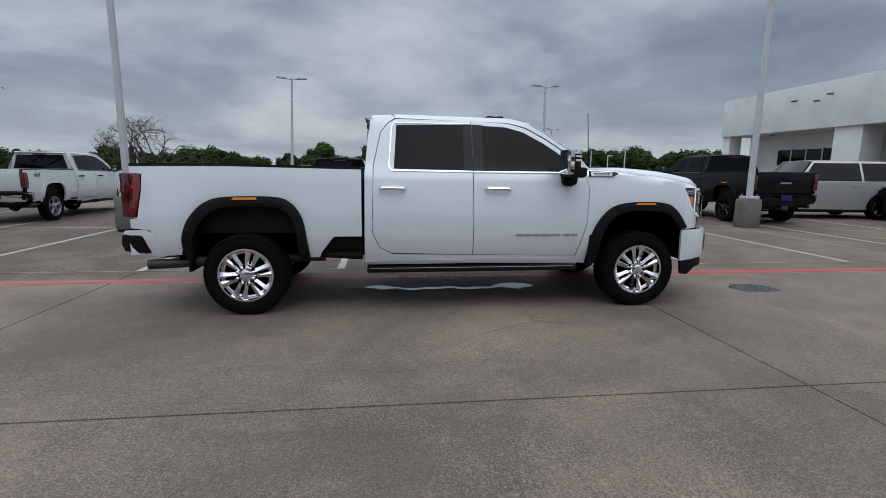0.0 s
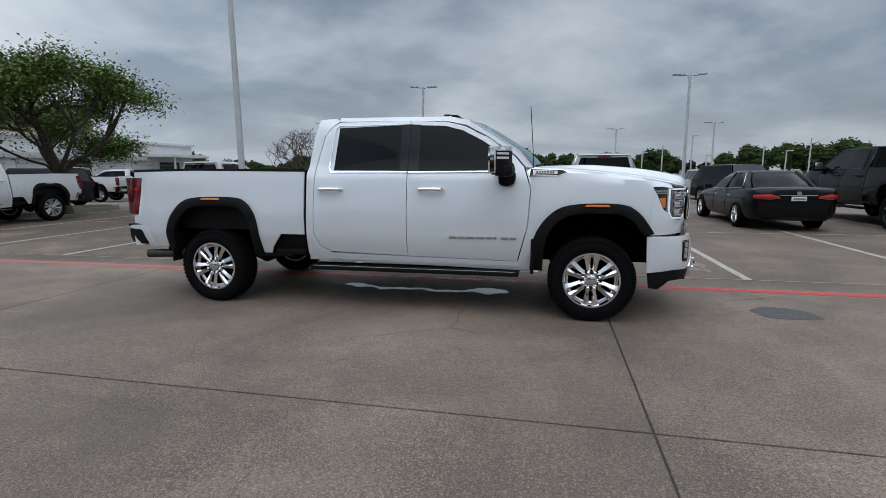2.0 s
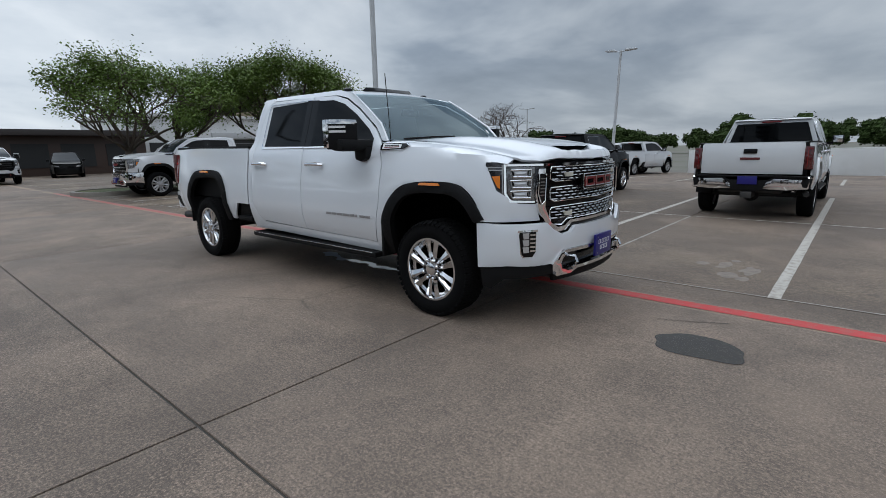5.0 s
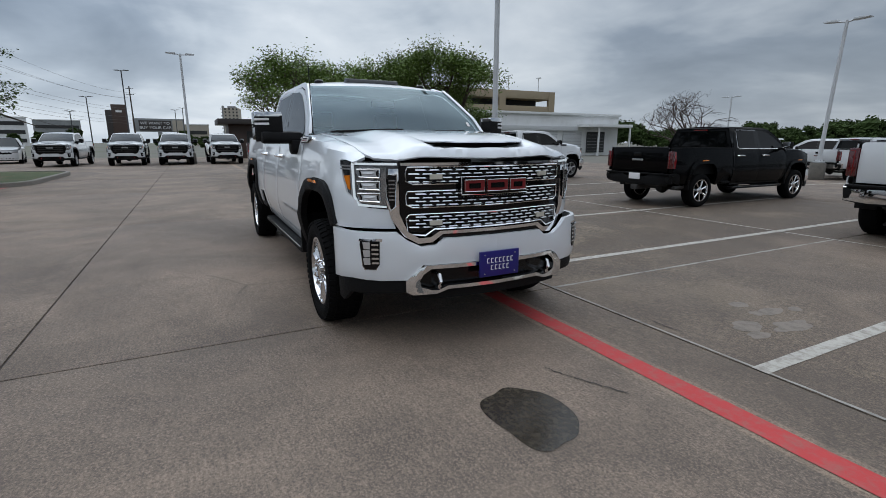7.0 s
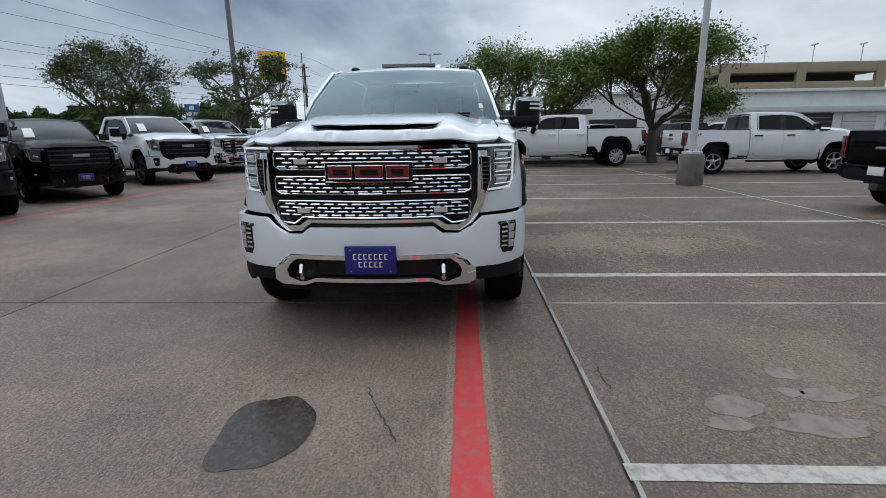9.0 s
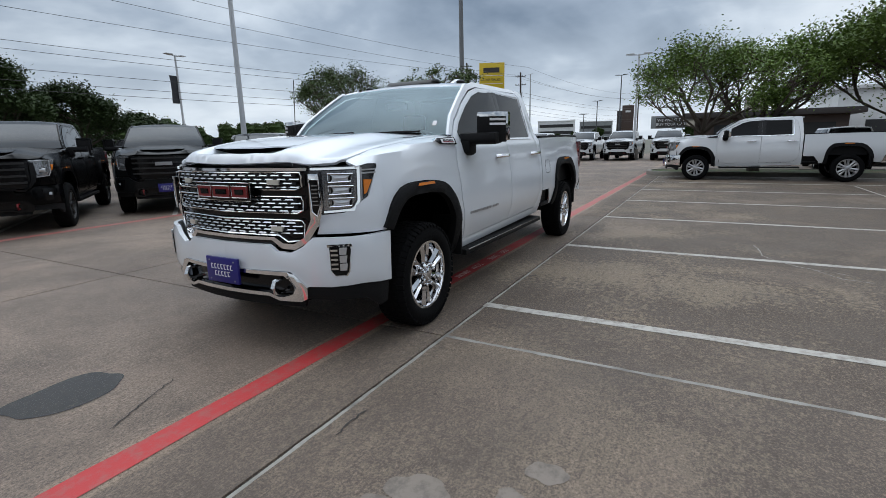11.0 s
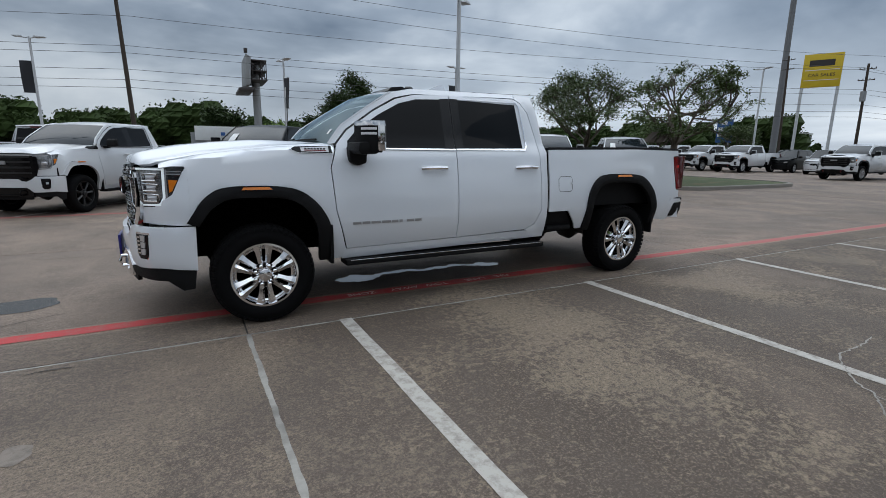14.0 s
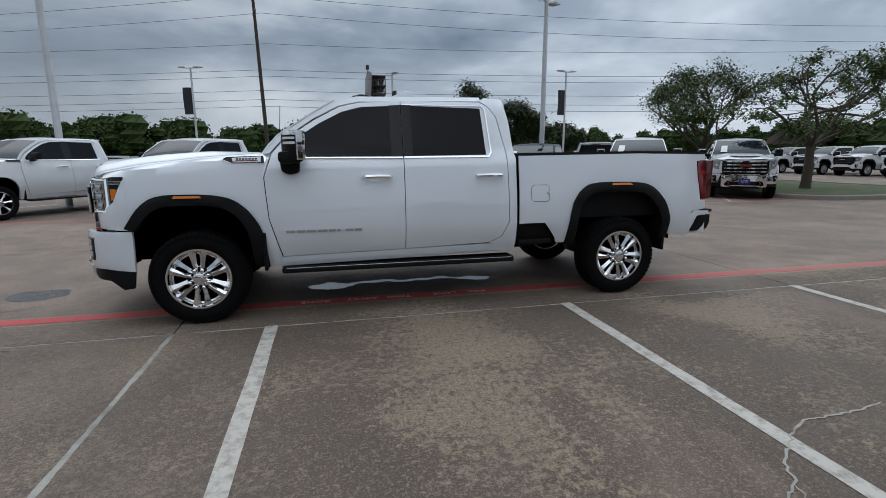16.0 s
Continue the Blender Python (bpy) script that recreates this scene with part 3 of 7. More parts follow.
def painted(name, x0, y0, x1, y1, width, mat, label, group, pitch=0.25, ragged=0.06, lift=0.0035):
    d = Vector((x1 - x0, y1 - y0, 0))
    s = Vector((-d.y, d.x, 0)).normalized() * width / 2
    a, b = Vector((x0, y0, 0)), Vector((x1, y1, 0))
    bm = bmesh.new()
    steps = max(2, int(d.length / pitch))
    rnd = random.Random(int(x0 * 31 + y0 * 17))
    left, right = [], []
    for i in range(steps + 1):
        p = a + (b - a) * i / steps
        up = Vector((0, 0, lift + lot_z(p.y)))
        left.append(bm.verts.new((p + s * (1 + rnd.uniform(-ragged, ragged))) + up))
        right.append(bm.verts.new((p - s * (1 + rnd.uniform(-ragged, ragged))) + up))
    for i in range(steps):
        bm.faces.new((left[i], right[i], right[i + 1], left[i + 1]))
    return solid(name, bm, mat, label, "road marking", group, "structure")


# pale, ragged sealant in the joints of the parking bays
for x in (2.2, 8.45, -4.05):
    painted("joint_sealant", x, 1.22, x, 6.36, 0.034, SEALANT, "pale ragged sealant strip in a slab joint", "joint sealant", 0.06, 0.30, 0.0012)
painted("joint_sealant", XJ[0], 1.222, XJ[-1], 1.222, 0.022, SEALANT, "pale ragged sealant strip along the bays", "joint sealant", 0.08, 0.35, 0.0018)
for k in range(-11, 5):
    x = 1.43 + 2.74 * k
    if -16 < x:
        painted("bay_line", x, 1.20, x, 11.5, 0.105, WHITE_LINE, "worn white line between parking bays", "bay lines")
    painted("bay_line", x, 18.0, x, 23.2, 0.105, WHITE_LINE, "worn white line between parking bays", "bay lines")
painted("bay_end_line", -12, 6.40, 12.2, 6.40, 0.05, WHITE_LINE, "thin white line across the head of the bays", "bay lines")
red_line = painted("fire_lane_line", -19, 0.585, 24, 0.585, 0.158, RED_LINE, "red fire lane line painted on the slabs", "red lines")
painted("fire_lane_line", -19, -7.07, 24, -7.07, 0.20, FADED_RED, "faded red fire lane line along the far bays", "red lines")
ANG = radians(55)
for k in range(-5, 8):
    x = 2.2 + 3.35 * k
    painted("angled_bay_line", x, -7.15, x - 5.6 * math.cos(ANG), -7.15 - 5.6 * math.sin(ANG), 0.10, WHITE_LINE, "worn white line between angled parking bays", "angled bay lines")
for text, x in (("FIRE", -0.59), ("LANE", -0.235), ("TOW", 0.25), ("AWAY", 0.62), ("ZONE", 1.08)):
    words(text, 0.105, LETTER_PAINT, None, "fire_lane_lettering", pose(x, 0.585, 0.0065), 0.0005,
          "faded pale letters painted on the red line", "lettering", "structure")


def blob(cx, cy, rx, ry, seed, z, rough=0.35, steps=44):
    rnd = random.Random(seed)
    ph = [(rnd.uniform(0, 6.28), rnd.choice((2, 3, 4, 5, 7)), rnd.uniform(0.3, 1)) for _ in range(6)]
    bm = bmesh.new()
    c = bm.verts.new((cx, cy, z))
    ring = []
    for i in range(steps):
        a = 2 * math.pi * i / steps
        k = 1 + rough * sum(w * math.sin(f * a + p) for p, f, w in ph) / 6
        ring.append(bm.verts.new((cx + rx * k * math.cos(a), cy + ry * k * math.sin(a), z)))
    for i in range(steps):
        bm.faces.new((c, ring[i], ring[(i + 1) % steps]))
    return bm


solid("puddle", blob(3.92, -0.36, 0.30, 0.21, 5, 0.003), WET, "dark wet patch on the concrete in front of the truck", "puddle", kind="stuff")


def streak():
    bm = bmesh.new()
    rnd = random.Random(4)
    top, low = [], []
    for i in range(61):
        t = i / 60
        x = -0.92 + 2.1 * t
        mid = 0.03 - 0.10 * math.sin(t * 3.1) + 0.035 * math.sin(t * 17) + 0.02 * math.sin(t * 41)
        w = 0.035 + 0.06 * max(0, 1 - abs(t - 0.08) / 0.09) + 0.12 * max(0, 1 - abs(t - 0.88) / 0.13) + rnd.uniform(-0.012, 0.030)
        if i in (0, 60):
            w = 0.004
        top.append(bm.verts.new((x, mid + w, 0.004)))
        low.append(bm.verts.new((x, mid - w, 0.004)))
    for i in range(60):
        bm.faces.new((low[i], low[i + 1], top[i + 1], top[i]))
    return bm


solid("water_streak", streak(), WATER, "pale streak of spilt soapy water under the truck", "puddle", kind="stuff")


for i, (sx, sy, rx, ry) in enumerate(((3.68, 1.88, 0.10, 0.13), (3.57, 2.39, 0.07, 0.13), (3.84, 2.19, 0.09, 0.20), (3.34, 2.32, 0.07, 0.09), (3.83, 1.78, 0.06, 0.10), (3.63, 2.63, 0.05, 0.07), (3.545, 2.23, 0.05, 0.06))):
    solid("worn_spot", blob(sx, sy, rx, ry, 20 + i, 0.002, 0.5, 30), PALE_SPOT, "pale scuffed spot on the dark concrete bay", "stain", "worn spots", "structure")


def crack(points, width, mat, label):
    """A thin wandering line on the slab, broken off to nothing at its ends."""
    rnd = random.Random(int(points[0][0] * 100))
    line = []
    for a, b in zip(points, points[1:]):
        steps = max(2, int(math.dist(a, b) / 0.03))
        line += [(a[0] + (b[0] - a[0]) * i / steps + rnd.uniform(-0.010, 0.010), a[1] + (b[1] - a[1]) * i / steps + rnd.uniform(-0.010, 0.010)) for i in range(steps)]
    line.append(points[-1])
    bm = bmesh.new()
    prev = None
    for i, (x, y) in enumerate(line):
        x2, y2 = line[min(i + 1, len(line) - 1)]
        x1, y1 = line[max(i - 1, 0)]
        d = Vector((y1 - y2, x2 - x1, 0)).normalized() * width * (0.15 if i in (0, len(line) - 1) else rnd.uniform(0.3, 0.7))
        pair = [bm.verts.new((x + k * d.x, y + k * d.y, 0.0042)) for k in (-1, 1)]
        if prev:
            bm.faces.new((prev[0], prev[1], pair[1], pair[0]))
        prev = pair
    solid("crack", bm, mat, label, "crack", "cracks in the slabs", "structure")


crack([(-2.20, 3.42), (-1.95, 3.46), (-1.57, 3.47), (-1.41, 3.54), (-1.15, 3.73), (-1.04, 3.88), (-0.87, 3.97), (-0.73, 4.06), (-0.66, 4.30)], 0.012, SEALANT, "pale mended crack across a parking bay")
crack([(-1.04, 3.88), (-0.97, 4.06), (-0.87, 4.20)], 0.009, SEALANT, "pale mended crack across a parking bay")
crack([(3.52, 0.03), (3.74, 0.13), (4.01, 0.26)], 0.007, JOINT, "dark scored mark in the lane")
crack([(3.27, 1.316), (3.54, 1.325)], 0.010, JOINT, "dark scored mark in a bay")


# ---- pickups ----
FRONT, _ = curve_through([(2.98, 0), (2.965, 0.25), (2.915, 0.5), (2.86, 0.64), (2.79, 0.765), (2.70, 0.86), (2.58, 0.915), (2.42, 0.945), (2.15, 0.965)])
BUMPER, _ = curve_through([(3.045, 0), (3.03, 0.25), (2.985, 0.5), (2.925, 0.70), (2.85, 0.84), (2.755, 0.93), (2.63, 0.975), (2.48, 0.985)])
HOOD_X, HOOD_Z = (1.35, 1.9, 2.3, 2.45, 2.6, 2.70, 2.80), (1.465, 1.428, 1.383, 1.360, 1.328, 1.302, 1.270)
BODY_Z = (0.38, 0.50, 0.60, 0.77, 0.95, 1.10, 1.25, 1.36, 1.41, 1.445, 1.90, 1.96, 2.02)
BODY_Y = (0.88, 0.925, 0.962, 1.0, 0.995, 0.98, 0.955, 0.935, 0.915, 0.885, 0.745, 0.715, 0.66)


def hood_edge(x):
    return float(np.interp(x, HOOD_X, HOOD_Z))


def body_y(x, z):
    y = float(np.interp(z, BODY_Z, BODY_Y))
    if x < -0.86 and z > 1.1:
        y = max(y, 0.98 - 0.14 * (z - 1.1))
    if x > 2.0:
        y -= 0.045 * ((x - 2.0) / 0.6) ** 2
    if x < -2.5:
        y -= 0.05 * ((-2.5 - x) / 0.55) ** 2
    return y


def side_place(s, out=0.0):
    return lambda x, z: (x, s * (body_y(x, z) + out), z)


def fender_place(s):
    def at(x, v):
        top = hood_edge(x) - 0.006
        z0 = top - 0.05
        if v <= z0:
            return (x, s * body_y(x, v), v)
        a = min(1.0, (v - z0) / 0.14) * math.pi / 2
        y0 = body_y(x, z0)
        edge = 0.80 if x < 2.3 else 0.80 - 0.10 * ((x - 2.3) / 0.45) ** 2
        return (x, s * (edge + (y0 - edge) * math.cos(a)), z0 + 0.05 * math.sin(a))
    return at


def along(curve, out=0.0):
    def at(u, z):
        x, y = curve(abs(u))
        x2, y2 = curve(abs(u) + 0.01)
        d = Vector((x2 - x, y2 - y)).normalized()
        return (x + d.y * out, (1 if u >= 0 else -1) * (y - d.x * out), z)
    return at


def ring_band(outer, inner):
    """An outline that runs along outer and back along inner."""
    return list(outer) + list(reversed(inner))


ARCH_F = [(1.44, 0.46), (1.465, 0.79), (1.565, 0.965), (1.7, 1.08), (1.9, 1.12), (2.29, 1.12), (2.43, 1.03), (2.55, 0.85)]
ARCH_F_IN = [(1.56, 0.46), (1.58, 0.78), (1.66, 0.92), (1.77, 1.005), (1.93, 1.03), (2.25, 1.03), (2.37, 0.96), (2.47, 0.82)]
ARCH_R = [(-2.57, 0.56), (-2.58, 0.762), (-2.52, 0.942), (-2.39, 1.092), (-2.24, 1.162), (-1.67, 1.167), (-1.53, 1.082), (-1.44, 0.922), (-1.405, 0.53)]
ARCH_R_IN = [(-2.48, 0.56), (-2.48, 0.762), (-2.42, 0.892), (-2.33, 1.002), (-2.21, 1.067), (-1.7, 1.072), (-1.59, 1.002), (-1.52, 0.882), (-1.5, 0.53)]


def softened(points, rounds=2):
    """Cuts the corners of an open line."""
    for _ in range(rounds):
        out = [points[0]]
        for a, b in zip(points, points[1:]):
            out += [(a[0] * 0.78 + b[0] * 0.22, a[1] * 0.78 + b[1] * 0.22), (a[0] * 0.22 + b[0] * 0.78, a[1] * 0.22 + b[1] * 0.78)]
        points = out[:1] + out[2:-1] + [points[-1]]
    return points


ARCH_F, ARCH_F_IN, ARCH_R, ARCH_R_IN = (softened(p) for p in (ARCH_F, ARCH_F_IN, ARCH_R, ARCH_R_IN))


def build_wheel(parent, at, side, rim_mat, hero, radius=0.43, style=6, phase=0.35):
    """side: +1 for the left of the car. The wheel turns about the y axis; its outer face looks to side."""
    w = new("wheel")
    w.parent = parent
    w.matrix_local = Matrix.Translation(at)
    n = 64 if hero else 36
    r = radius
    k = r / 0.43
    o = side
    prof = [(-0.125, 0.29 * k), (-0.135, 0.33 * k), (-0.13, 0.385 * k), (-0.105, 0.418 * k), (-0.06, 0.428 * k), (0.06, 0.428 * k), (0.105, 0.418 * k),
            (0.128, 0.39 * k), (0.137, 0.345 * k), (0.132, 0.305 * k), (0.118, 0.283 * k)]
    part("tyre", lathe([(d * o, q) for d, q in prof], "Y", n, closed=True), RUBBER, w)
    if hero:
        bm = bmesh.new()
        for i in range(52):
            a = 2 * math.pi * i / 52
            for row, (d0, d1, q0, q1) in enumerate(((0.088, 0.134, 0.405, 0.431), (0.045, 0.082, 0.424, 0.432), (0.0, 0.038, 0.424, 0.432), (-0.05, -0.008, 0.424, 0.432), (-0.10, -0.058, 0.42, 0.431))):
                da = a + (0.03 if row % 2 else 0.0)
                wide = 0.042
                verts = []
                for aa in (da - wide, da + wide):
                    for d, q in ((d0, q1), (d1, q1 if row else q0 + 0.004), (d1, q0 - 0.012), (d0, q0 - 0.012)):
                        verts.append(bm.verts.new((q * k * math.cos(aa), d * o, q * k * math.sin(aa))))
                for q in ((0, 1, 2, 3), (7, 6, 5, 4), (0, 4, 5, 1), (1, 5, 6, 2), (2, 6, 7, 3), (3, 7, 4, 0)):
                    bm.faces.new([verts[j] for j in q])
        part("tread", bm, RUBBER, w)
    rr = 0.275 * k
    rim = lathe([(d * o, q) for d, q in ((-0.10, rr * 0.93), (-0.10, rr), (0.105, rr * 1.03), (0.118, rr * 1.02), (0.118, rr * 0.96), (0.095, rr * 0.93), (0.02, rr * 0.90), (-0.06, rr * 0.88))], "Y", n, closed=True)
    part("rim", rim, rim_mat, w)
    if hero:
        part("rim_step", lathe([(d * o, q * k) for d, q in ((0.040, 0.222), (0.066, 0.226), (0.072, 0.240), (0.060, 0.252), (0.030, 0.252))], "Y", n, closed=True), rim_mat, w)
        part("hub_recess", lathe([(0.088 * o, 0.103), (0.0955 * o, 0.1), (0.0955 * o, 0.06), (0.088 * o, 0.058)], "Y", 32, closed=True), GLOSS_BLACK, w)
    # the shade behind the spokes is put into the drum's near-black colour
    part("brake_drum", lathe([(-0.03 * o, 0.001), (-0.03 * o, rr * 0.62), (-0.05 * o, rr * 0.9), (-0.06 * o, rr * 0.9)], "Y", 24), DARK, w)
    count = style
    for i in range(count):
        a0 = 2 * math.pi * i / count + phase
        if style == 6:
            lanes = (-1, 1)
            shape = ((0.050, 0.026, 0.028), (0.108, 0.0255, 0.0265), (0.126, 0.0322, 0.0228), (0.18, 0.0385, 0.0270), (0.222, 0.0455, 0.0330), (0.246, 0.0500, 0.0375), (0.258, 0.048, 0.046), (0.272, 0.0495, 0.0505))
        else:
            lanes = (0,)
            shape = ((0.05, 0.0, 0.024), (0.15, 0.0, 0.020), (0.262, 0.0, 0.034))
        bm = bmesh.new()
        for lane in lanes:
            prev = None
            for q, off, half in shape:
                q, off, half = q * k, off * k * lane, half * k
                ring = []
                lift = 0.092 + 0.012 * (q / rr)
                for t, d in ((off - half, 0.052), (off - half * 0.92, lift - 0.010), (off - half * 0.30 * lane, lift + 0.006), (off + half * 0.92, lift - 0.010), (off + half, 0.052)):
                    ring.append(bm.verts.new((q * math.cos(a0) - t * math.sin(a0), d * o, q * math.sin(a0) + t * math.cos(a0))))
                if prev:
                    for j in range(5):
                        m = (j + 1) % 5
                        bm.faces.new((prev[j], prev[m], ring[m], ring[j]))
                prev = ring
        part("spoke", bm, rim_mat, w)
    hub = lathe([(0.04 * o, 0.10 * k), (0.088 * o, 0.096 * k), (0.094 * o, 0.085 * k), (0.094 * o, 0.058 * k), (0.118 * o, 0.054 * k), (0.124 * o, 0.044 * k), (0.124 * o, 0.0)], "Y", 32)
    part("hub_cap", hub, rim_mat, w)
    if hero:
        for i in range(8):
            a = 2 * math.pi * (i + 0.5) / 8
            c = (0.080 * math.cos(a), 0.0, 0.080 * math.sin(a))
            part("lug_nut", lathe([(0.09 * o, 0.0175), (0.126 * o, 0.016), (0.132 * o, 0.008), (0.132 * o, 0.0)], "Y", 8, centre=c), CHROME, w)
    return w


def taller(points):
    """Stretches an outline upwards and downwards about the middle of the fog lamp."""
    return [(u, 0.675 + (z - 0.675) * 1.18) for u, z in points]


def grille_rows(z0, z1, rows, u1):
    """Rows of thin bright bars, offset from row to row, and the black clips that hang between them."""
    bars, clips = bmesh.new(), bmesh.new()
    gap = (z1 - z0) / (rows + 0.35)
    quads = ((0, 1, 3, 2), (2, 3, 5, 4), (4, 5, 7, 6), (6, 7, 1, 0), (0, 2, 4, 6), (1, 7, 5, 3))
    for r in range(rows):
        z = z0 + gap * (r + 0.68)
        u = -u1 + 0.012 + (0.043 if r % 2 else 0.0)
        while u < u1 - 0.04:
            ua, ub = u, min(u + 0.070, u1 - 0.012)
            for bm, a, b, shape in ((bars, ua, ub, ((-0.0042, 0.0), (0.0036, 0.0), (0.0036, 0.004), (-0.0042, 0.009))),
                                    (clips, ub - 0.006, ub + 0.022, ((-0.011, -0.002), (0.006, -0.002), (0.006, 0.006), (-0.011, 0.010)))):
                if b > u1 - 0.01:
                    continue
                vs = [bm.verts.new(along(FRONT, 0.004 + out)(uu, z + dz)) for dz, out in shape for uu in (a, b)]
                for q in quads:
                    bm.faces.new([vs[j] for j in q])
            u += 0.086
    return bars, clips


def loop_tube(points, place, radius, bm=None):
    pts = [place(u, z) for u, z in points]
    dense = []
    for a, b in zip(pts, pts[1:] + pts[:1]):
        steps = max(1, int((Vector(a) - Vector(b)).length / 0.12))
        dense += [Vector(a).lerp(Vector(b), i / steps) for i in range(steps)]
    return tube(dense + [dense[0]], radius, 6, bm)


def pickup(label, paint, hero=False, flare=None, rim=None, front="chrome", plate=None, bed_x=-3.04, at=None, group="", style=6, hood_scoop=True, stickers=False, rear=None, tow=True, plain=False, front_plate=True):
    root = thing("pickup_truck", label, "pickup truck", group, at=at)
    step = 0.07 if hero else 0.17
    flare = flare or paint
    rim = rim or DULL_ALLOY
    trim = CHROME if front in ("mesh", "chrome") and not plain else GLOSS_BLACK

    def nose_place(u, z):
        x, y, z = along(FRONT)(u, z)
        k = min(1.0, max(0.0, (abs(u) - 0.80) / 0.30))
        return (x, y * (1 + k * k * (3 - 2 * k) * (body_y(2.51, z) / 0.928 - 1)), z)

    for s in (-1, 1):
        # fender and its piece below the headlamp
        fender = [(1.355, 0.47), (1.330, 0.55), (1.419, 0.90), (1.444, 1.25), (1.398, 1.40), (1.38, hood_edge(1.38) + 0.08), (1.6, hood_edge(1.6) + 0.08), (1.9, hood_edge(1.9) + 0.08),
                  (2.2, hood_edge(2.2) + 0.08), (2.45, hood_edge(2.45) + 0.08), (2.60, hood_edge(2.60) + 0.08), (2.70, hood_edge(2.70) + 0.04), (2.70, 1.268), (2.53, 1.268), (2.52, 1.15), (2.52, 0.835)]
        fender += [(x, z) for x, z in reversed(ARCH_F[:-1])]
        f = part("front_fender", sheet(fender, fender_place(s), step, flip=-s), paint, root)
        part("fender_nose", sheet([(0.68 * s, 0.832), (1.13 * s, 0.832), (1.13 * s, 1.255), (1.105 * s, 1.245), (1.015 * s, 1.062), (0.86 * s, 0.966), (0.72 * s, 0.955)], nose_place, step, flip=1), paint, root)
        place = side_place(s, 0.032)
        part("wheel_arch_flare", sheet(ring_band(ARCH_F, ARCH_F_IN), place, step, 0.05, 0.014, flip=-s), flare, root)
        part("wheel_arch_flare", sheet(ring_band(ARCH_R, ARCH_R_IN), place, step, 0.05, 0.014, flip=-s), flare, root)
        for x0, x1, m in ((1.42, 1.58, 0.44), (-2.56, -2.44, 0.44)):
            part("mud_flap", box((x0 + 0.03, s * 0.72, m), (x0 + 0.06, s * 1.0, 0.78), 0.01), PLASTIC, root)
        # doors
        fd = part("front_door", sheet([(0.2275, 0.574), (1.32, 0.552), (1.412, 0.90), (1.437, 1.25), (1.37, 1.45), (1.27, 1.565), (1.00, 1.745), (0.78, 1.862), (0.60, 1.908), (0.2215, 1.928)], side_place(s), step, edge=0.004, flip=-s), paint, root)
        rd = part("rear_door", sheet([(0.2205, 0.574), (-0.60, 0.598), (-0.72, 0.66), (-0.785, 0.80), (-0.775, 1.46), (-0.70, 1.80), (-0.62, 1.895), (-0.55, 1.934), (0.2145, 1.928)], side_place(s), step, edge=0.004, flip=-s), paint, root)
        part("cab_corner", sheet([(-0.87, 0.56), (-0.605, 0.590), (-0.726, 0.653), (-0.792, 0.80), (-0.782, 1.46), (-0.707, 1.80), (-0.626, 1.902), (-0.56, 1.942), (-0.60, 1.98), (-0.78, 1.97), (-0.83, 1.75), (-0.862, 1.40)], side_place(s), step, flip=-s), paint, root)
        part("roof_rail", sheet([(-0.56, 1.945), (0.60, 1.918), (0.79, 1.874), (1.01, 1.757), (1.28, 1.577), (1.385, 1.458), (1.44, 1.45), (1.32, 1.60), (1.035, 1.79), (0.83, 1.915), (0.62, 1.967), (-0.56, 1.985)], side_place(s), step, flip=-s), paint, root)
        part("rocker_panel", sheet([(-0.87, 0.50), (1.36, 0.455), (1.33, 0.545), (-0.86, 0.586)], side_place(s), step, flip=-s), paint, root)
        # glass with its black pillars and bright strip
        g = side_place(s, 0.006)
        part("side_window", sheet([(0.3305, 1.425), (0.3305, 1.880), (0.58, 1.868), (0.76, 1.820), (0.97, 1.710), (1.19, 1.565), (1.275, 1.478), (1.28, 1.425)], g, step, 0.004, 0.001, flip=-s), TINT, fd, "dark tinted window glass")
        part("side_window", sheet([(-0.575, 1.438), (-0.545, 1.872), (0.1295, 1.885), (0.1295, 1.43)], g, step, 0.004, 0.001, flip=-s), TINT, rd, "dark tinted window glass")
        part("pillar_cover", sheet([(0.2245, 1.425), (0.2245, 1.892), (0.33, 1.885), (0.33, 1.425)], g, step, 0.004, 0.001, flip=-s), GLOSS_BLACK, fd)
        part("pillar_cover", sheet([(0.13, 1.43), (0.13, 1.893), (0.2195, 1.893), (0.2195, 1.428)], g, step, 0.004, 0.001, flip=-s), GLOSS_BLACK, rd)
        c = side_place(s, 0.012)
        part("window_strip", sheet([(0.228, 1.411), (1.30, 1.414), (1.30, 1.423), (0.228, 1.423)], c, step, 0.008, 0.002, flip=-s), trim, fd)
        part("window_strip", sheet([(0.215, 1.413), (-0.60, 1.417), (-0.632, 1.46), (-0.60, 1.86), (-0.565, 1.900), (0.212, 1.900), (0.212, 1.893), (-0.558, 1.893), (-0.588, 1.86), (-0.618, 1.465), (-0.59, 1.430), (0.215, 1.424)], c, step, 0.008, 0.002, flip=-s), trim, rd)
        for x0, door in ((0.345, fd), (-0.715, rd)):
            h = [(x0, s * 0.968, 1.243), (x0 + 0.02, s * 0.998, 1.248), (x0 + 0.12, s * 1.005, 1.25), (x0 + 0.23, s * 0.998, 1.247), (x0 + 0.25, s * 0.965, 1.243)]
            part("door_handle", tube(h, 0.0195, 8), (PLASTIC if plain else CHROME) if front != "black" else paint, door)
        # bed side with the notch below its front corner
        bed = [(-0.895, 1.425), (-0.895, 0.775), (-1.165, 0.775), (-1.285, 0.62), (-1.31, 0.56), (-1.40, 0.56)] + [(x, z) for x, z in reversed(ARCH_R[1:-1])]
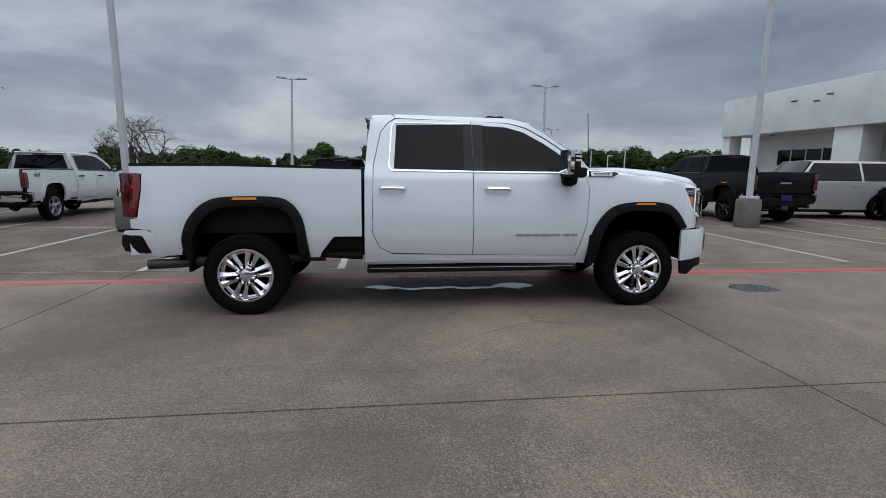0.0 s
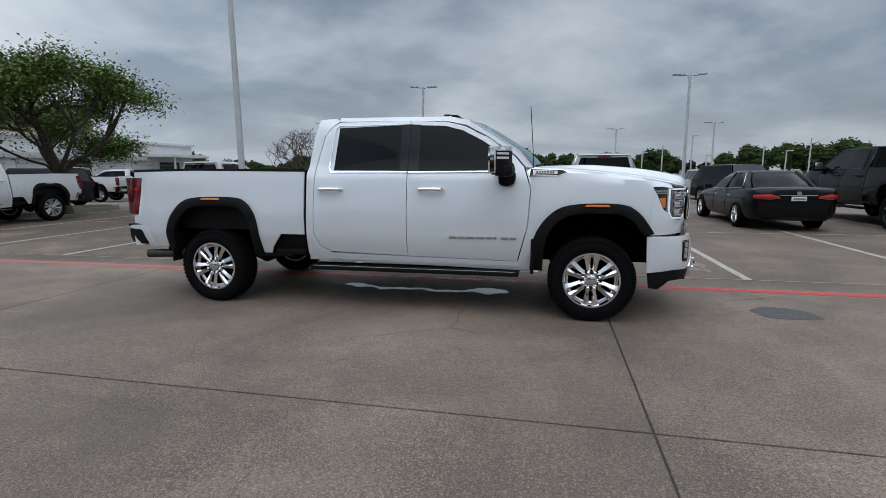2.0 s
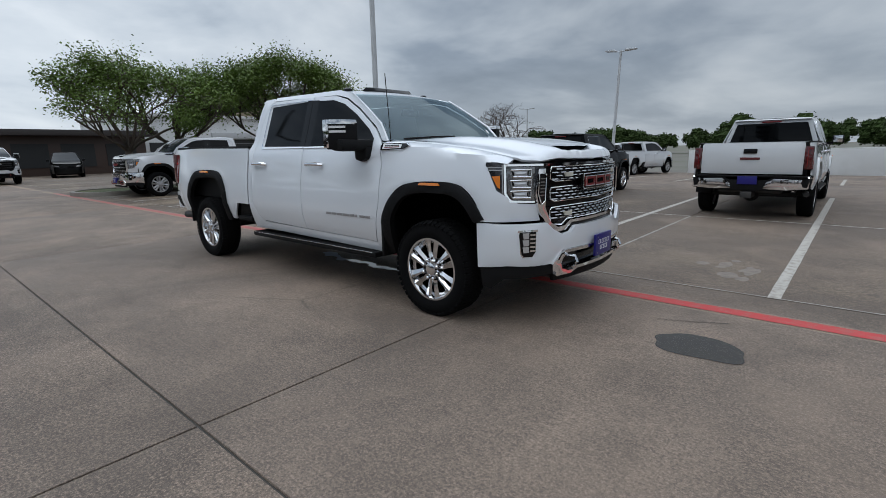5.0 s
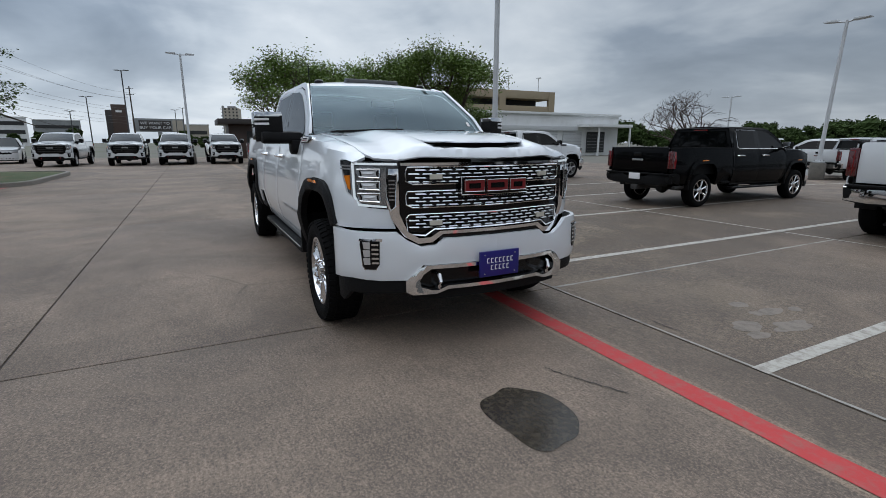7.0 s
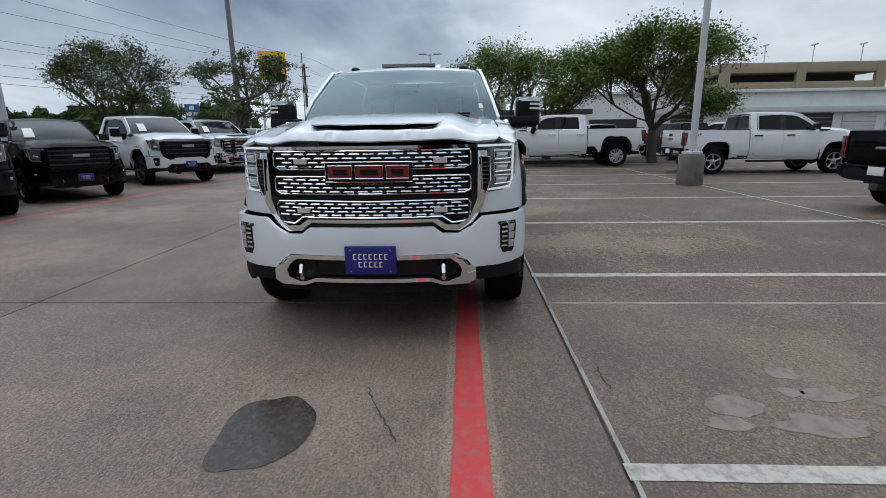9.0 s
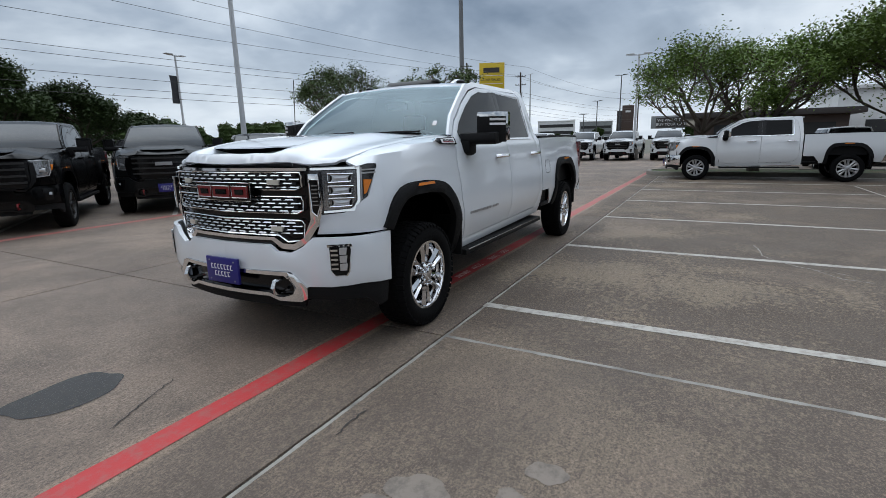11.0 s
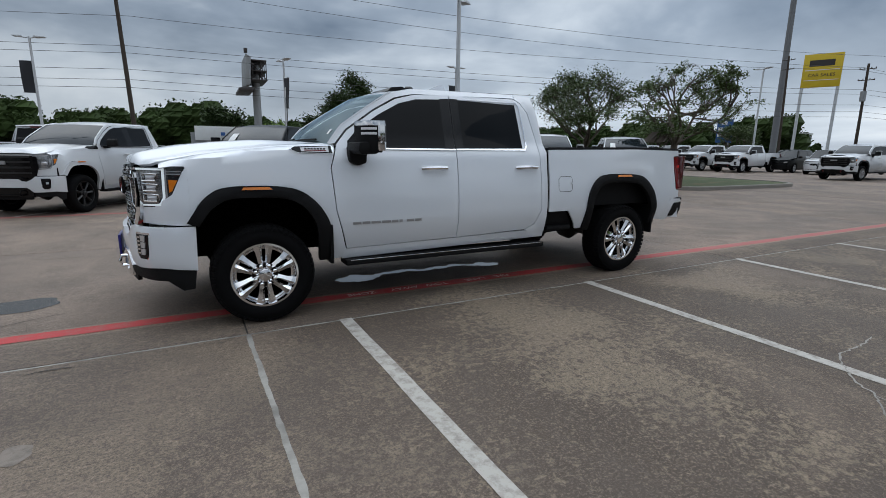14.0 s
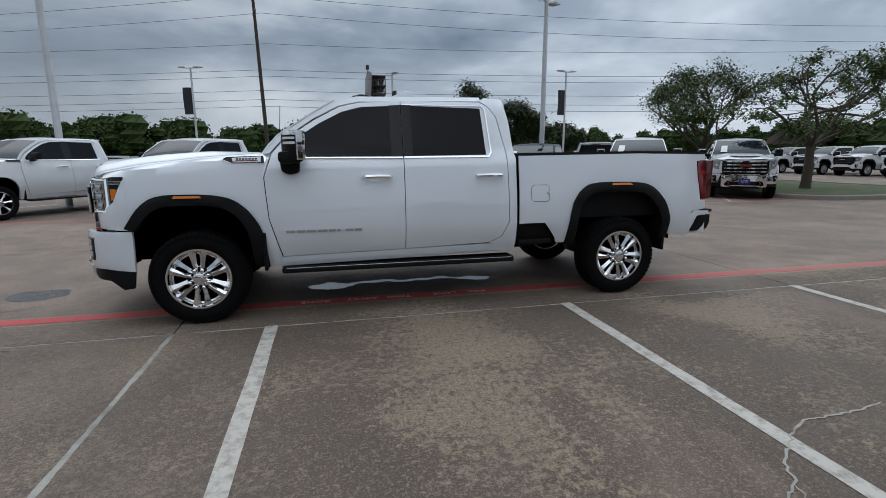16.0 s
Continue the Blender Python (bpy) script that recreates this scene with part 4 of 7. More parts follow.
        bed += [(-2.60, 0.60), (-2.76, 0.59), (-2.86, 0.84), (bed_x, 0.86), (bed_x, 0.94), (bed_x + 0.07, 0.955), (bed_x + 0.11, 1.20), (bed_x + 0.12, 1.365), (bed_x, 1.375), (bed_x, 1.435), (-2.2, 1.445)]
        b = part("bed_side", sheet(bed, side_place(s), step, flip=-s), paint, root)
        part("bed_rail_cap", sheet([(-0.895, 1.428), (-2.2, 1.448), (bed_x, 1.438), (bed_x, 1.462), (-2.2, 1.470), (-0.895, 1.452)], side_place(s, 0.004), step, 0.09, 0.006, flip=-s), PLASTIC, root)
        part("bed_step_pocket", sheet([(-0.895, 0.775), (-0.895, 0.52), (-1.30, 0.55), (-1.275, 0.62), (-1.165, 0.775)], side_place(s, -0.05 if not plain else 0.0), step, 0.02, 0.004, flip=-s), paint if plain else PLASTIC, root)
        part("bed_step", box((-1.24, s * 0.86, 0.56), (-0.90, s * 0.965, 0.61), 0.015), PLASTIC, root)
        tail = part("tail_lamp", sheet([(bed_x - 0.035, 0.965), (bed_x + 0.050, 0.965), (bed_x + 0.085, 1.10), (bed_x + 0.105, 1.25), (bed_x + 0.105, 1.36), (bed_x - 0.035, 1.365)], side_place(s, 0.008), 0.05 if hero else 0.15, 0.10, 0.008, flip=-s), RED_LENS, root, "dark red tail lamp")
        part("tail_lamp_strip", sheet([(bed_x - 0.02, 1.235), (bed_x + 0.07, 1.225), (bed_x + 0.07, 1.255), (bed_x - 0.02, 1.265)], side_place(s, 0.014), 0.1, 0.01, 0.002, flip=-s), RED_BRIGHT, tail)
        face = part("tail_lamp_face", box((bed_x - 0.062, s * 0.825, 0.965), (bed_x + 0.02, s * 0.945, 1.372), 0.015), RED_DEEP, tail)
        if not hero:
            part("tail_lamp_strip", box((bed_x - 0.068, s * 0.86, 1.00), (bed_x - 0.05, s * 0.875, 1.34), 0.004), RED_LENS, tail)
            part("tail_lamp_strip", box((bed_x - 0.068, s * 0.875, 1.325), (bed_x - 0.05, s * 0.925, 1.34), 0.004), RED_LENS, tail)
        # rear bumper end
        rb = [(-2.76, 0.575), (-2.83, 0.80), (-2.90, 0.845), (-3.10, 0.835), (-3.12, 0.80), (-2.96, 0.79), (-2.92, 0.70), (-2.88, 0.60), (-2.84, 0.575)]
        rb = [(x + (bed_x + 3.04), z) for x, z in rb]
        bumper = part("rear_bumper_end", sheet(rb, side_place(s, 0.006), step, 0.10, 0.01, flip=-s), paint if front == "mesh" else (CHROME if (rear or front) == "chrome" else PLASTIC), root)
        rp = [(x + (bed_x + 3.04), z) for x, z in ((-2.86, 0.62), (-2.93, 0.785), (-3.13, 0.79), (-3.15, 0.70), (-3.13, 0.63), (-2.98, 0.615))]
        part("bumper_pocket", sheet(rp, side_place(s, 0.008), step, 0.10, 0.01, flip=-s), PLASTIC, bumper)
        # running board
        board = part("running_board", box((-0.85, s * 0.78, 0.400), (1.34, s * 0.985, 0.455), 0.018), PLASTIC, root)
        part("board_strip", box((-0.82, s * 0.98, 0.445), (1.30, s * 0.989, 0.452), 0.003), trim, board)
        # side marker, vent and badges
        if not plain:
            part("side_marker", sheet([(1.93, 1.090), (1.95, 1.110), (2.14, 1.110), (2.155, 1.090)], side_place(s, 0.040), 0.2, 0.012, 0.003, flip=-s), AMBER, root, "amber side marker lamp")
        if not plain:
            part("side_marker", sheet([(-2.10, 1.133), (-2.08, 1.155), (-1.88, 1.155), (-1.87, 1.133)], side_place(s, 0.040), 0.2, 0.012, 0.003, flip=-s), AMBER, root, "amber side marker lamp")

        def plaque(x, z, s=s):
            return (x, s * (body_y(1.55, 1.36) + 0.010 - 0.45 * (z - 1.375)), z)

        def raised(d, s=s):
            return lambda x, z: (x, plaque(x, z)[1] + s * d, z)
        vent = part("fender_vent", sheet([(1.425, 1.372), (1.70, 1.376), (1.77, 1.408), (1.735, 1.430), (1.43, 1.440), (1.408, 1.42)], plaque, 0.05, 0.075, 0.004, flip=-s), trim, root)
        insert = part("vent_insert", sheet([(1.426, 1.3765), (1.698, 1.3805), (1.758, 1.408), (1.728, 1.425), (1.434, 1.4355)], raised(0.004), 0.05, 0.012, 0.001, flip=-s), GLOSS_BLACK, vent)
        if hero:
            part("vent_badge", sheet([(1.455, 1.383), (1.678, 1.387), (1.686, 1.417), (1.455, 1.429)], raised(0.008), 0.05, 0.008, 0.001, flip=-s), PLATE_WHITE, insert, "small pale badge with a red stripe")
            part("badge_stripe", sheet([(1.48, 1.391), (1.655, 1.394), (1.655, 1.400), (1.48, 1.397)], raised(0.0105), 0.05, 0.006, 0.001, flip=-s), BADGE_RED, insert)
            for k in range(7):
                part("badge_mark", sheet([(1.485 + 0.025 * k, 1.403), (1.502 + 0.025 * k, 1.403), (1.502 + 0.025 * k, 1.414), (1.485 + 0.025 * k, 1.414)], raised(0.0105), 0.05, 0.006, 0.001, flip=-s), GLOSS_BLACK, insert)
            # raised model lettering, as plain strokes
            widths = (0.075, 0.07, 0.085, 0.085, 0.06, 0.03)
            x = 0.66 if s < 0 else 1.28
            marks = []
            for w0 in widths:
                marks.append((x, w0))
                x += (w0 + 0.012) * (1 if s < 0 else -1)
            x += 0.03 * (1 if s < 0 else -1)
            for w0 in (0.07, 0.065):
                marks.append((x, w0))
                x += (w0 + 0.012) * (1 if s < 0 else -1)
            for x0, w0 in marks:
                a, b2 = (x0, x0 + w0) if s < 0 else (x0 - w0, x0)
                part("badge_letter", sheet([(a, 0.768), (b2, 0.768), (b2, 0.790), (a, 0.790)], side_place(s, 0.006), 0.2, 0.004, 0.001, flip=-s), DULL_ALLOY, fd, "grey raised letter as a plain bar")
        if s > 0:
            flap = [(-1.18, 0.985), (-1.04, 0.985), (-1.015, 1.01), (-1.015, 1.12), (-1.04, 1.145), (-1.18, 1.145), (-1.205, 1.12), (-1.205, 1.01)]
            fl = part("fuel_flap", sheet(flap, side_place(s, 0.004), 0.08, 0.006, 0.003, flip=-s), paint, b)
            if hero:
                part("flap_gap", loop_tube(flap, side_place(s, 0.001), 0.0022), GLOSS_BLACK, fl)
                part("flap_catch", box((-1.205, 0.985, 1.062), (-1.18, 0.999, 1.082), 0.004), paint, fl)
        # door mirror: large for towing, or a plain one
        if tow:
            curve = [(1.135, 1.275), (1.180, 1.256), (1.222, 1.210), (1.252, 1.150), (1.27, 1.06)]
            plan = [(1.10, 1.05), (1.10, 1.27)] + curve

            def tier(points, s=s):
                return [(x, s * y) for x, y in points]
            mi = part("door_mirror", lofted(tier(plan), ((1.385, 0.92), (1.40, 1.0), (1.600, 0.99), (1.616, 0.93))), PLASTIC, root, "large black towing mirror in a bright shell")
            cap = lofted(tier([(1.074, 1.045), (1.072, 1.272), (1.090, 1.290), (1.128, 1.287), (1.140, 1.272), (1.11, 1.245), (1.105, 1.045)]), ((1.400, 0.97), (1.41, 1.0), (1.612, 1.0), (1.630, 0.97)))
            lofted(tier([(1.08, 1.05), (1.08, 1.282), (1.14, 1.282), (1.185, 1.262), (1.227, 1.214), (1.255, 1.155), (1.268, 1.06)]), ((1.596, 1.0), (1.615, 0.995), (1.634, 0.95)), cap)
            part("mirror_cap", cap, CHROME if front in ("mesh", "chrome") else paint, mi, "bright shell over the rear rim and top")
            for z0 in (1.525, 1.563) if hero else ():
                stripe = [(1.150, 1.273), (1.185, 1.259), (1.226, 1.213), (1.248, 1.170), (1.242, 1.165), (1.218, 1.208), (1.178, 1.252), (1.148, 1.266)]
                part("mirror_stripe", lofted(tier(stripe), ((z0, 1.0), (z0 + 0.019, 1.0))), PLATE_WHITE, mi)
            part("mirror_glass", box((1.070, s * 1.06, 1.42), (1.076, s * 1.255, 1.605), 0.002), CHROME, mi)
            part("mirror_arm", slanted([(1.12, 1.375), (1.26, 1.365), (1.292, 1.395), (1.285, 1.465), (1.14, 1.475)], s * 0.90, s * 1.235, None, 0.02), PLASTIC, mi)
            part("mirror_foot", slanted([(1.14, 1.29), (1.22, 1.27), (1.29, 1.30), (1.30, 1.40), (1.13, 1.42)], s * 0.90, s * 1.00, None, 0.025), PLASTIC, mi)
        else:
            mi = part("door_mirror", slanted([(1.10, 1.425), (1.21, 1.42), (1.235, 1.45), (1.215, 1.57), (1.18, 1.60), (1.11, 1.60), (1.095, 1.57)], s * 1.00, s * 1.21, None, 0.02), PLASTIC, root, "black door mirror")
            part("mirror_foot", slanted([(1.13, 1.39), (1.21, 1.385), (1.21, 1.44), (1.13, 1.45)], s * 0.88, s * 1.03, None, 0.012), PLASTIC, mi)
            part("mirror_glass", box((1.092, s * 1.02, 1.44), (1.098, s * 1.19, 1.585), 0.002), CHROME, mi)
        # headlamp
        lamp = part("headlamp", sheet([(0.655 * s, 1.255), (0.66 * s, 1.0), (0.70 * s, 0.955), (0.86 * s, 0.962), (1.02 * s, 1.06), (1.108 * s, 1.24), (1.108 * s, 1.262)], along(FRONT, -0.004), step, 0.05, 0.004, flip=1), LAMP_GREY if hero else LAMP_PALE, root, "headlamp with a bright lit frame")
        pl = along(FRONT, 0.006)
        strip = [(0.665 * s, 1.236), (0.665 * s, 1.250), (0.972 * s, 1.252), (0.966 * s, 1.035), (0.925 * s, 0.976), (0.735 * s, 0.968), (0.735 * s, 0.980), (0.918 * s, 0.990), (0.950 * s, 1.040), (0.955 * s, 1.238)]
        part("light_strip", sheet(strip, pl, 0.06, 0.008, 0.002, flip=1), LED if hero else LAMP_CLEAR, lamp)
        if hero:
            part("lamp_bezel", sheet([(0.735 * s, 0.985), (0.900 * s, 0.995), (0.940 * s, 1.045), (0.947 * s, 1.230), (0.735 * s, 1.228)], along(FRONT, 0.0), 0.05, 0.008, 0.002, flip=1), LAMP_PALE, lamp, "silvered inner reflector")
            for z0 in (1.000, 1.076, 1.152):
                cup = part("lamp_module", sheet([(0.765 * s, z0), (0.915 * s, z0 + 0.004), (0.932 * s, z0 + 0.064), (0.765 * s, z0 + 0.066)], along(FRONT, 0.003), 0.03, 0.012, 0.012, flip=1), GLOSS_BLACK, lamp)
                part("lamp_lens", sheet([(0.790 * s, z0 + 0.012), (0.895 * s, z0 + 0.014), (0.908 * s, z0 + 0.050), (0.790 * s, z0 + 0.052)], along(FRONT, 0.012), 0.03, 0.012, 0.012, flip=1), LAMP_LENS, cup)
                part("lens_rim", loop_tube([(0.772 * s, z0 + 0.006), (0.909 * s, z0 + 0.010), (0.924 * s, z0 + 0.058), (0.772 * s, z0 + 0.060)], along(FRONT, 0.012), 0.005), CHROME, cup)
            part("clear_edge", sheet([(0.972 * s, 1.030), (0.984 * s, 1.050), (0.986 * s, 1.245), (0.976 * s, 1.245)], along(FRONT, 0.004), 0.05, 0.008, 0.002, flip=1), LAMP_CLEAR, lamp)
        else:
            part("lamp_reflector", sheet([(0.775 * s, 1.05), (0.885 * s, 1.054), (0.888 * s, 1.112), (0.775 * s, 1.112)], along(FRONT, 0.002), 0.03, 0.01, 0.012, flip=1), LAMP_CLEAR, lamp)
        part("turn_lens", sheet([(0.998 * s, 1.075), (1.018 * s, 1.085), (1.060 * s, 1.165), (0.998 * s, 1.170)], along(FRONT, 0.003), 0.05, 0.008, 0.004, flip=1), AMBER, lamp, "amber turn lens")
        for zz in (1.205, 1.225) if hero else ():
            part("lens_bar", sheet([(0.978 * s, zz), (1.09 * s, zz), (1.095 * s, zz + 0.010), (0.978 * s, zz + 0.010)], along(FRONT, 0.003), 0.05, 0.006, 0.002, flip=1), LAMP_CLEAR, lamp)
        # fog lamp
        fog = part("fog_lamp", sheet(taller([(0.7914 * s, 0.765), (0.9432 * s, 0.765), (0.9564 * s, 0.74), (0.9366 * s, 0.61), (0.9102 * s, 0.585), (0.831 * s, 0.585), (0.7954 * s, 0.62)]), along(BUMPER, 0.004), 0.06, 0.02, 0.006, flip=1), trim, root)
        if hero:
            for z0 in (0.63, 0.655, 0.68, 0.705, 0.73):
                part("fog_fin", sheet(taller([(0.815 * s, z0), (0.858 * s, z0), (0.858 * s, z0 + 0.010), (0.815 * s, z0 + 0.010)]), along(BUMPER, 0.013), 0.06, 0.006, 0.001, flip=1), CHROME, fog)
        part("fog_recess", sheet(taller([(0.8073 * s, 0.753), (0.9327 * s, 0.753), (0.9393 * s, 0.735), (0.9208 * s, 0.615), (0.901 * s, 0.597), (0.8376 * s, 0.597), (0.8112 * s, 0.625)]), along(BUMPER, 0.009), 0.06, 0.012, 0.004, flip=1), GLOSS_BLACK, fog)
        for z0 in (0.625, 0.668, 0.711) if hero else (0.668,):
            part("fog_lens", sheet(taller([(0.868 * s, z0), (0.908 * s, z0), (0.915 * s, z0 + 0.038), (0.868 * s, z0 + 0.038)]), along(BUMPER, 0.018), 0.06, 0.010, 0.004, flip=1), LAMP_CLEAR if hero else LAMP_LENS, fog)

    # hood, roof, screens
    half = [(1.40, 0.79), (2.0, 0.797), (2.3, 0.797), (2.5, 0.797), (2.62, 0.80), (2.70, 0.795), (2.755, 0.77), (2.84, 0.645), (2.90, 0.50), (2.953, 0.25), (2.970, 0.0)]
    hood_outline = half + [(x, -y) for x, y in reversed(half[:-1])] + [(1.50, -0.45), (1.55, 0.0), (1.50, 0.45)]
    rim_y = [0.0, 0.25, 0.5, 0.64, 0.765, 0.80]
    rim_x = [2.98, 2.965, 2.915, 2.86, 2.79, 2.765]

    def hood_full(x, y):
        k = min(1.0, max(0.0, (0.66 - abs(y)) / 0.20))
        k = k * k * (3 - 2 * k)
        back = max(0.0, float(np.interp(abs(y), rim_y, rim_x)) - x)
        z = 1.255 + float(np.interp(back, (0.0, 0.02, 0.06, 0.16, 0.31, 0.46, 0.9, 1.4), (0.0, 0.022, 0.050, 0.070, 0.100, 0.123, 0.172, 0.203)))
        return back, z + 0.056 * k * float(np.interp(back, (0.0, 0.03, 0.10, 0.6, 1.0, 1.4), (0.0, 0.75, 1.0, 1.0, 0.75, 0.15)))

    def hood_place(x, y):
        back, z = hood_full(x, y)
        if hood_scoop:
            k = min(1.0, max(0.0, (0.415 - abs(y)) / 0.05))
            z -= 0.050 * k * float(np.interp(back, (0.05, 0.11, 0.26, 0.40), (0.0, 0.9, 1.0, 0.0)))
        return (x, y, z)
    part("hood", sheet(hood_outline, hood_place, 0.022 if hero else 0.12, 0.02, 0.006, flip=1), paint, root)
    if hood_scoop:
        lip = [(2.50, -0.42), (2.70, -0.42), (2.755, -0.37), (2.77, -0.26), (2.80, -0.18), (2.805, 0.0), (2.80, 0.18), (2.77, 0.26), (2.755, 0.37), (2.70, 0.42), (2.50, 0.42)]
        scoop = part("hood_scoop", sheet(lip, lambda x, y: (x, y, hood_full(x, y)[1] + 0.002), 0.05 if hero else 0.12, 0.008, 0.003, flip=1), paint, root)

        def slot(y, v):
            x = float(np.interp(abs(y), (0.0, 0.18, 0.26, 0.37, 0.42), (2.79, 2.785, 2.755, 2.74, 2.69)))
            low, top = hood_place(x, y)[2] + 0.003, hood_full(x, y)[1] - 0.004
            return (x - 0.012 * v, y, low + (max(top, low + 0.002) - low) * v)
        part("scoop_opening", sheet([(-0.39, 0.0), (0.39, 0.0), (0.39, 1.0), (-0.39, 1.0)], slot, 0.2, 0.004, 0.0, flip=1), DARK, scoop, "black intake slot")
    part("hood_strip", sheet([(-0.64, 1.234), (0.64, 1.234), (0.645, 1.252), (-0.645, 1.252)], along(FRONT, 0.006), 0.08, 0.03, 0.004, flip=1), CHROME if front == "mesh" else paint, root)

    def screen_edge(z):
        x = float(np.interp(z, (1.40, 1.45, 1.60, 1.79, 1.915, 1.967), (1.48, 1.435, 1.315, 1.03, 0.825, 0.66)))
        return x, body_y(x, z) - 0.016

    def screen(out=0.0):
        def at(y, z):
            x, w = screen_edge(z)
            return (x + out + 0.115 * (1 - (y / w) ** 2), y, z)
        return at
    glass = part("windscreen", sheet([(-0.865, 1.45), (-0.40, 1.455), (0.0, 1.455), (0.40, 1.455), (0.865, 1.45), (0.725, 1.905), (0.30, 1.918), (0.0, 1.922), (-0.30, 1.918), (-0.725, 1.905)], screen(), 0.1, 0.0, 0.0, flip=1), SCREEN_GLASS if hero else SCREEN_TINT, root, "clear windscreen reflecting the clouds")
    glass.visible_shadow = False
    if hero:
        for pts in (((-0.70, 1.468), (-0.35, 1.485), (-0.05, 1.492)), ((0.02, 1.472), (0.30, 1.485), (0.62, 1.488))):
            part("wiper", tube([Vector(screen(0.02)(y, z)) for y, z in pts], 0.009, 6), PLASTIC, root)
    for s in (-1, 1):
        def pillar(t, v, s=s):
            z = 1.45 + 0.468 * t
            x, w = screen_edge(z)
            return (x + 0.006 * (1 - v), s * (w + 0.016 - 0.026 * v), z)
        part("screen_pillar", sheet([(0, 0), (1, 0), (1, 1.04), (0, 1.04)], pillar, 0.12, 0.012, 0.0, flip=-s), paint, root)
    part("cowl", sheet([(1.40, -0.78), (1.52, -0.45), (1.58, 0.0), (1.52, 0.45), (1.40, 0.78), (1.30, 0.70), (1.42, 0.0), (1.30, -0.70)], lambda x, y: (x, y, 1.425 + 0.03 * (1 - (y / 0.8) ** 2)), 0.1, 0.01, 0.002, flip=1), PLASTIC, root)

    def roof_place(x, y):
        z = 1.968 + 0.040 * (1 - (y / 0.70) ** 2) - 0.22 * max(0.0, x - 0.32) ** 2 - 0.02 * max(0.0, -0.4 - x)
        return (x, y, z)
    part("roof", sheet([(-0.80, -0.68), (-0.40, -0.705), (0.40, -0.70), (0.835, -0.685), (0.90, -0.30), (0.912, 0.0), (0.90, 0.30), (0.835, 0.685), (0.40, 0.70), (-0.40, 0.705), (-0.80, 0.68)], roof_place, 0.1 if hero else 0.2, 0.018, 0.008, flip=1), paint, root)
    part("roof_spoiler", slanted([(-0.70, 1.955), (-0.84, 1.962), (-0.865, 1.94), (-0.80, 1.91), (-0.72, 1.92)], -0.69, 0.69, None, 0.008), paint, root)
    if hero:
        for y in (-0.56, 0.56):
            part("roof_marker_lamp", lathe([(-0.01, 0.045), (0.018, 0.042), (0.030, 0.028), (0.033, 0.0)], "Z", 12, centre=(0.56, y, roof_place(0.56, y)[2])), GLOSS_BLACK, root)
        part("centre_lamp_bar", slanted([(0.42, 2.0), (0.66, 1.985), (0.62, 2.022), (0.50, 2.036)], -0.27, 0.27, None, 0.006), GLOSS_BLACK, root)
        part("roof_fin", slanted([(0.10, 1.99), (0.30, 1.99), (0.10, 2.075), (0.04, 2.07), (0.02, 2.0)], 0.26, 0.31, None, 0.006), paint, root)
        part("aerial", tube([(1.46, -0.845, 1.40), (1.45, -0.845, 1.60), (1.42, -0.848, 2.02)], 0.004, 6), GLOSS_BLACK, root)
    # cab back, bed, tailgate, underbody
    part("cab_back", sheet([(-0.90, 0.56), (0.90, 0.56), (0.87, 1.40), (0.70, 1.93), (-0.70, 1.93), (-0.87, 1.40)], lambda y, z: (-0.845 + 0.05 * max(0, z - 1.4), y, z), 0.2, 0.03, 0.01, flip=-1), paint, root)
    part("rear_window", sheet([(-0.76, 1.47), (0.76, 1.47), (0.64, 1.87), (-0.64, 1.87)], lambda y, z: (-0.857 + 0.05 * max(0, z - 1.4), y, z), 0.3, 0.005, 0.001, flip=-1), TINT, root)
    part("brake_lamp", box((-0.86, -0.18, 1.885), (-0.83, 0.18, 1.915), 0.006), RED_LENS, root)
    part("bed_floor", box((bed_x + 0.04, -0.86, 0.86), (-0.90, 0.86, 1.20)), PLASTIC, root)
    for s in (-1, 1):
        part("bed_wall", box((bed_x + 0.04, s * 0.86, 0.80), (-0.90, s * 0.88, 1.44)), PLASTIC, root)
    part("bed_front_wall", box((-0.93, -0.86, 0.80), (-0.90, 0.86, 1.43)), PLASTIC, root)
    rear = rear or front
    gate = part("tailgate", sheet([(-0.815, 0.87), (0.815, 0.87), (0.815, 1.43), (0.78, 1.455), (-0.78, 1.455), (-0.815, 1.43)], lambda y, z: (bed_x - 0.055 + 0.02 * (y / 0.86) ** 2 - 0.012 * math.cos((z - 1.16) * 7), y, z), 0.1, 0.05, 0.012, flip=-1), paint, root)
    part("gate_handle", box((bed_x - 0.085, -0.11, 1.25), (bed_x - 0.06, 0.11, 1.34), 0.015), GLOSS_BLACK, gate)
    part("gate_badge", box((bed_x - 0.082, -0.16, 1.135), (bed_x - 0.062, 0.16, 1.18), 0.008), BADGE_DULL if rear != "black" and front != "black" else DULL_ALLOY, gate)
    bump = part("rear_bumper", sheet([(-0.95, 0.60), (-0.60, 0.56), (0.60, 0.56), (0.95, 0.60), (0.95, 0.80), (0.40, 0.82), (0.30, 0.76), (-0.30, 0.76), (-0.40, 0.82), (-0.95, 0.80)], lambda y, z: (bed_x - 0.13 + 0.08 * (y / 0.9) ** 4, y, z), 0.12, 0.12, 0.014, flip=-1), paint if rear == "mesh" else PLASTIC, root)
    part("step_pad", box((bed_x - 0.14, -0.90, 0.815), (bed_x - 0.02, 0.90, 0.845), 0.01), PLASTIC, bump)
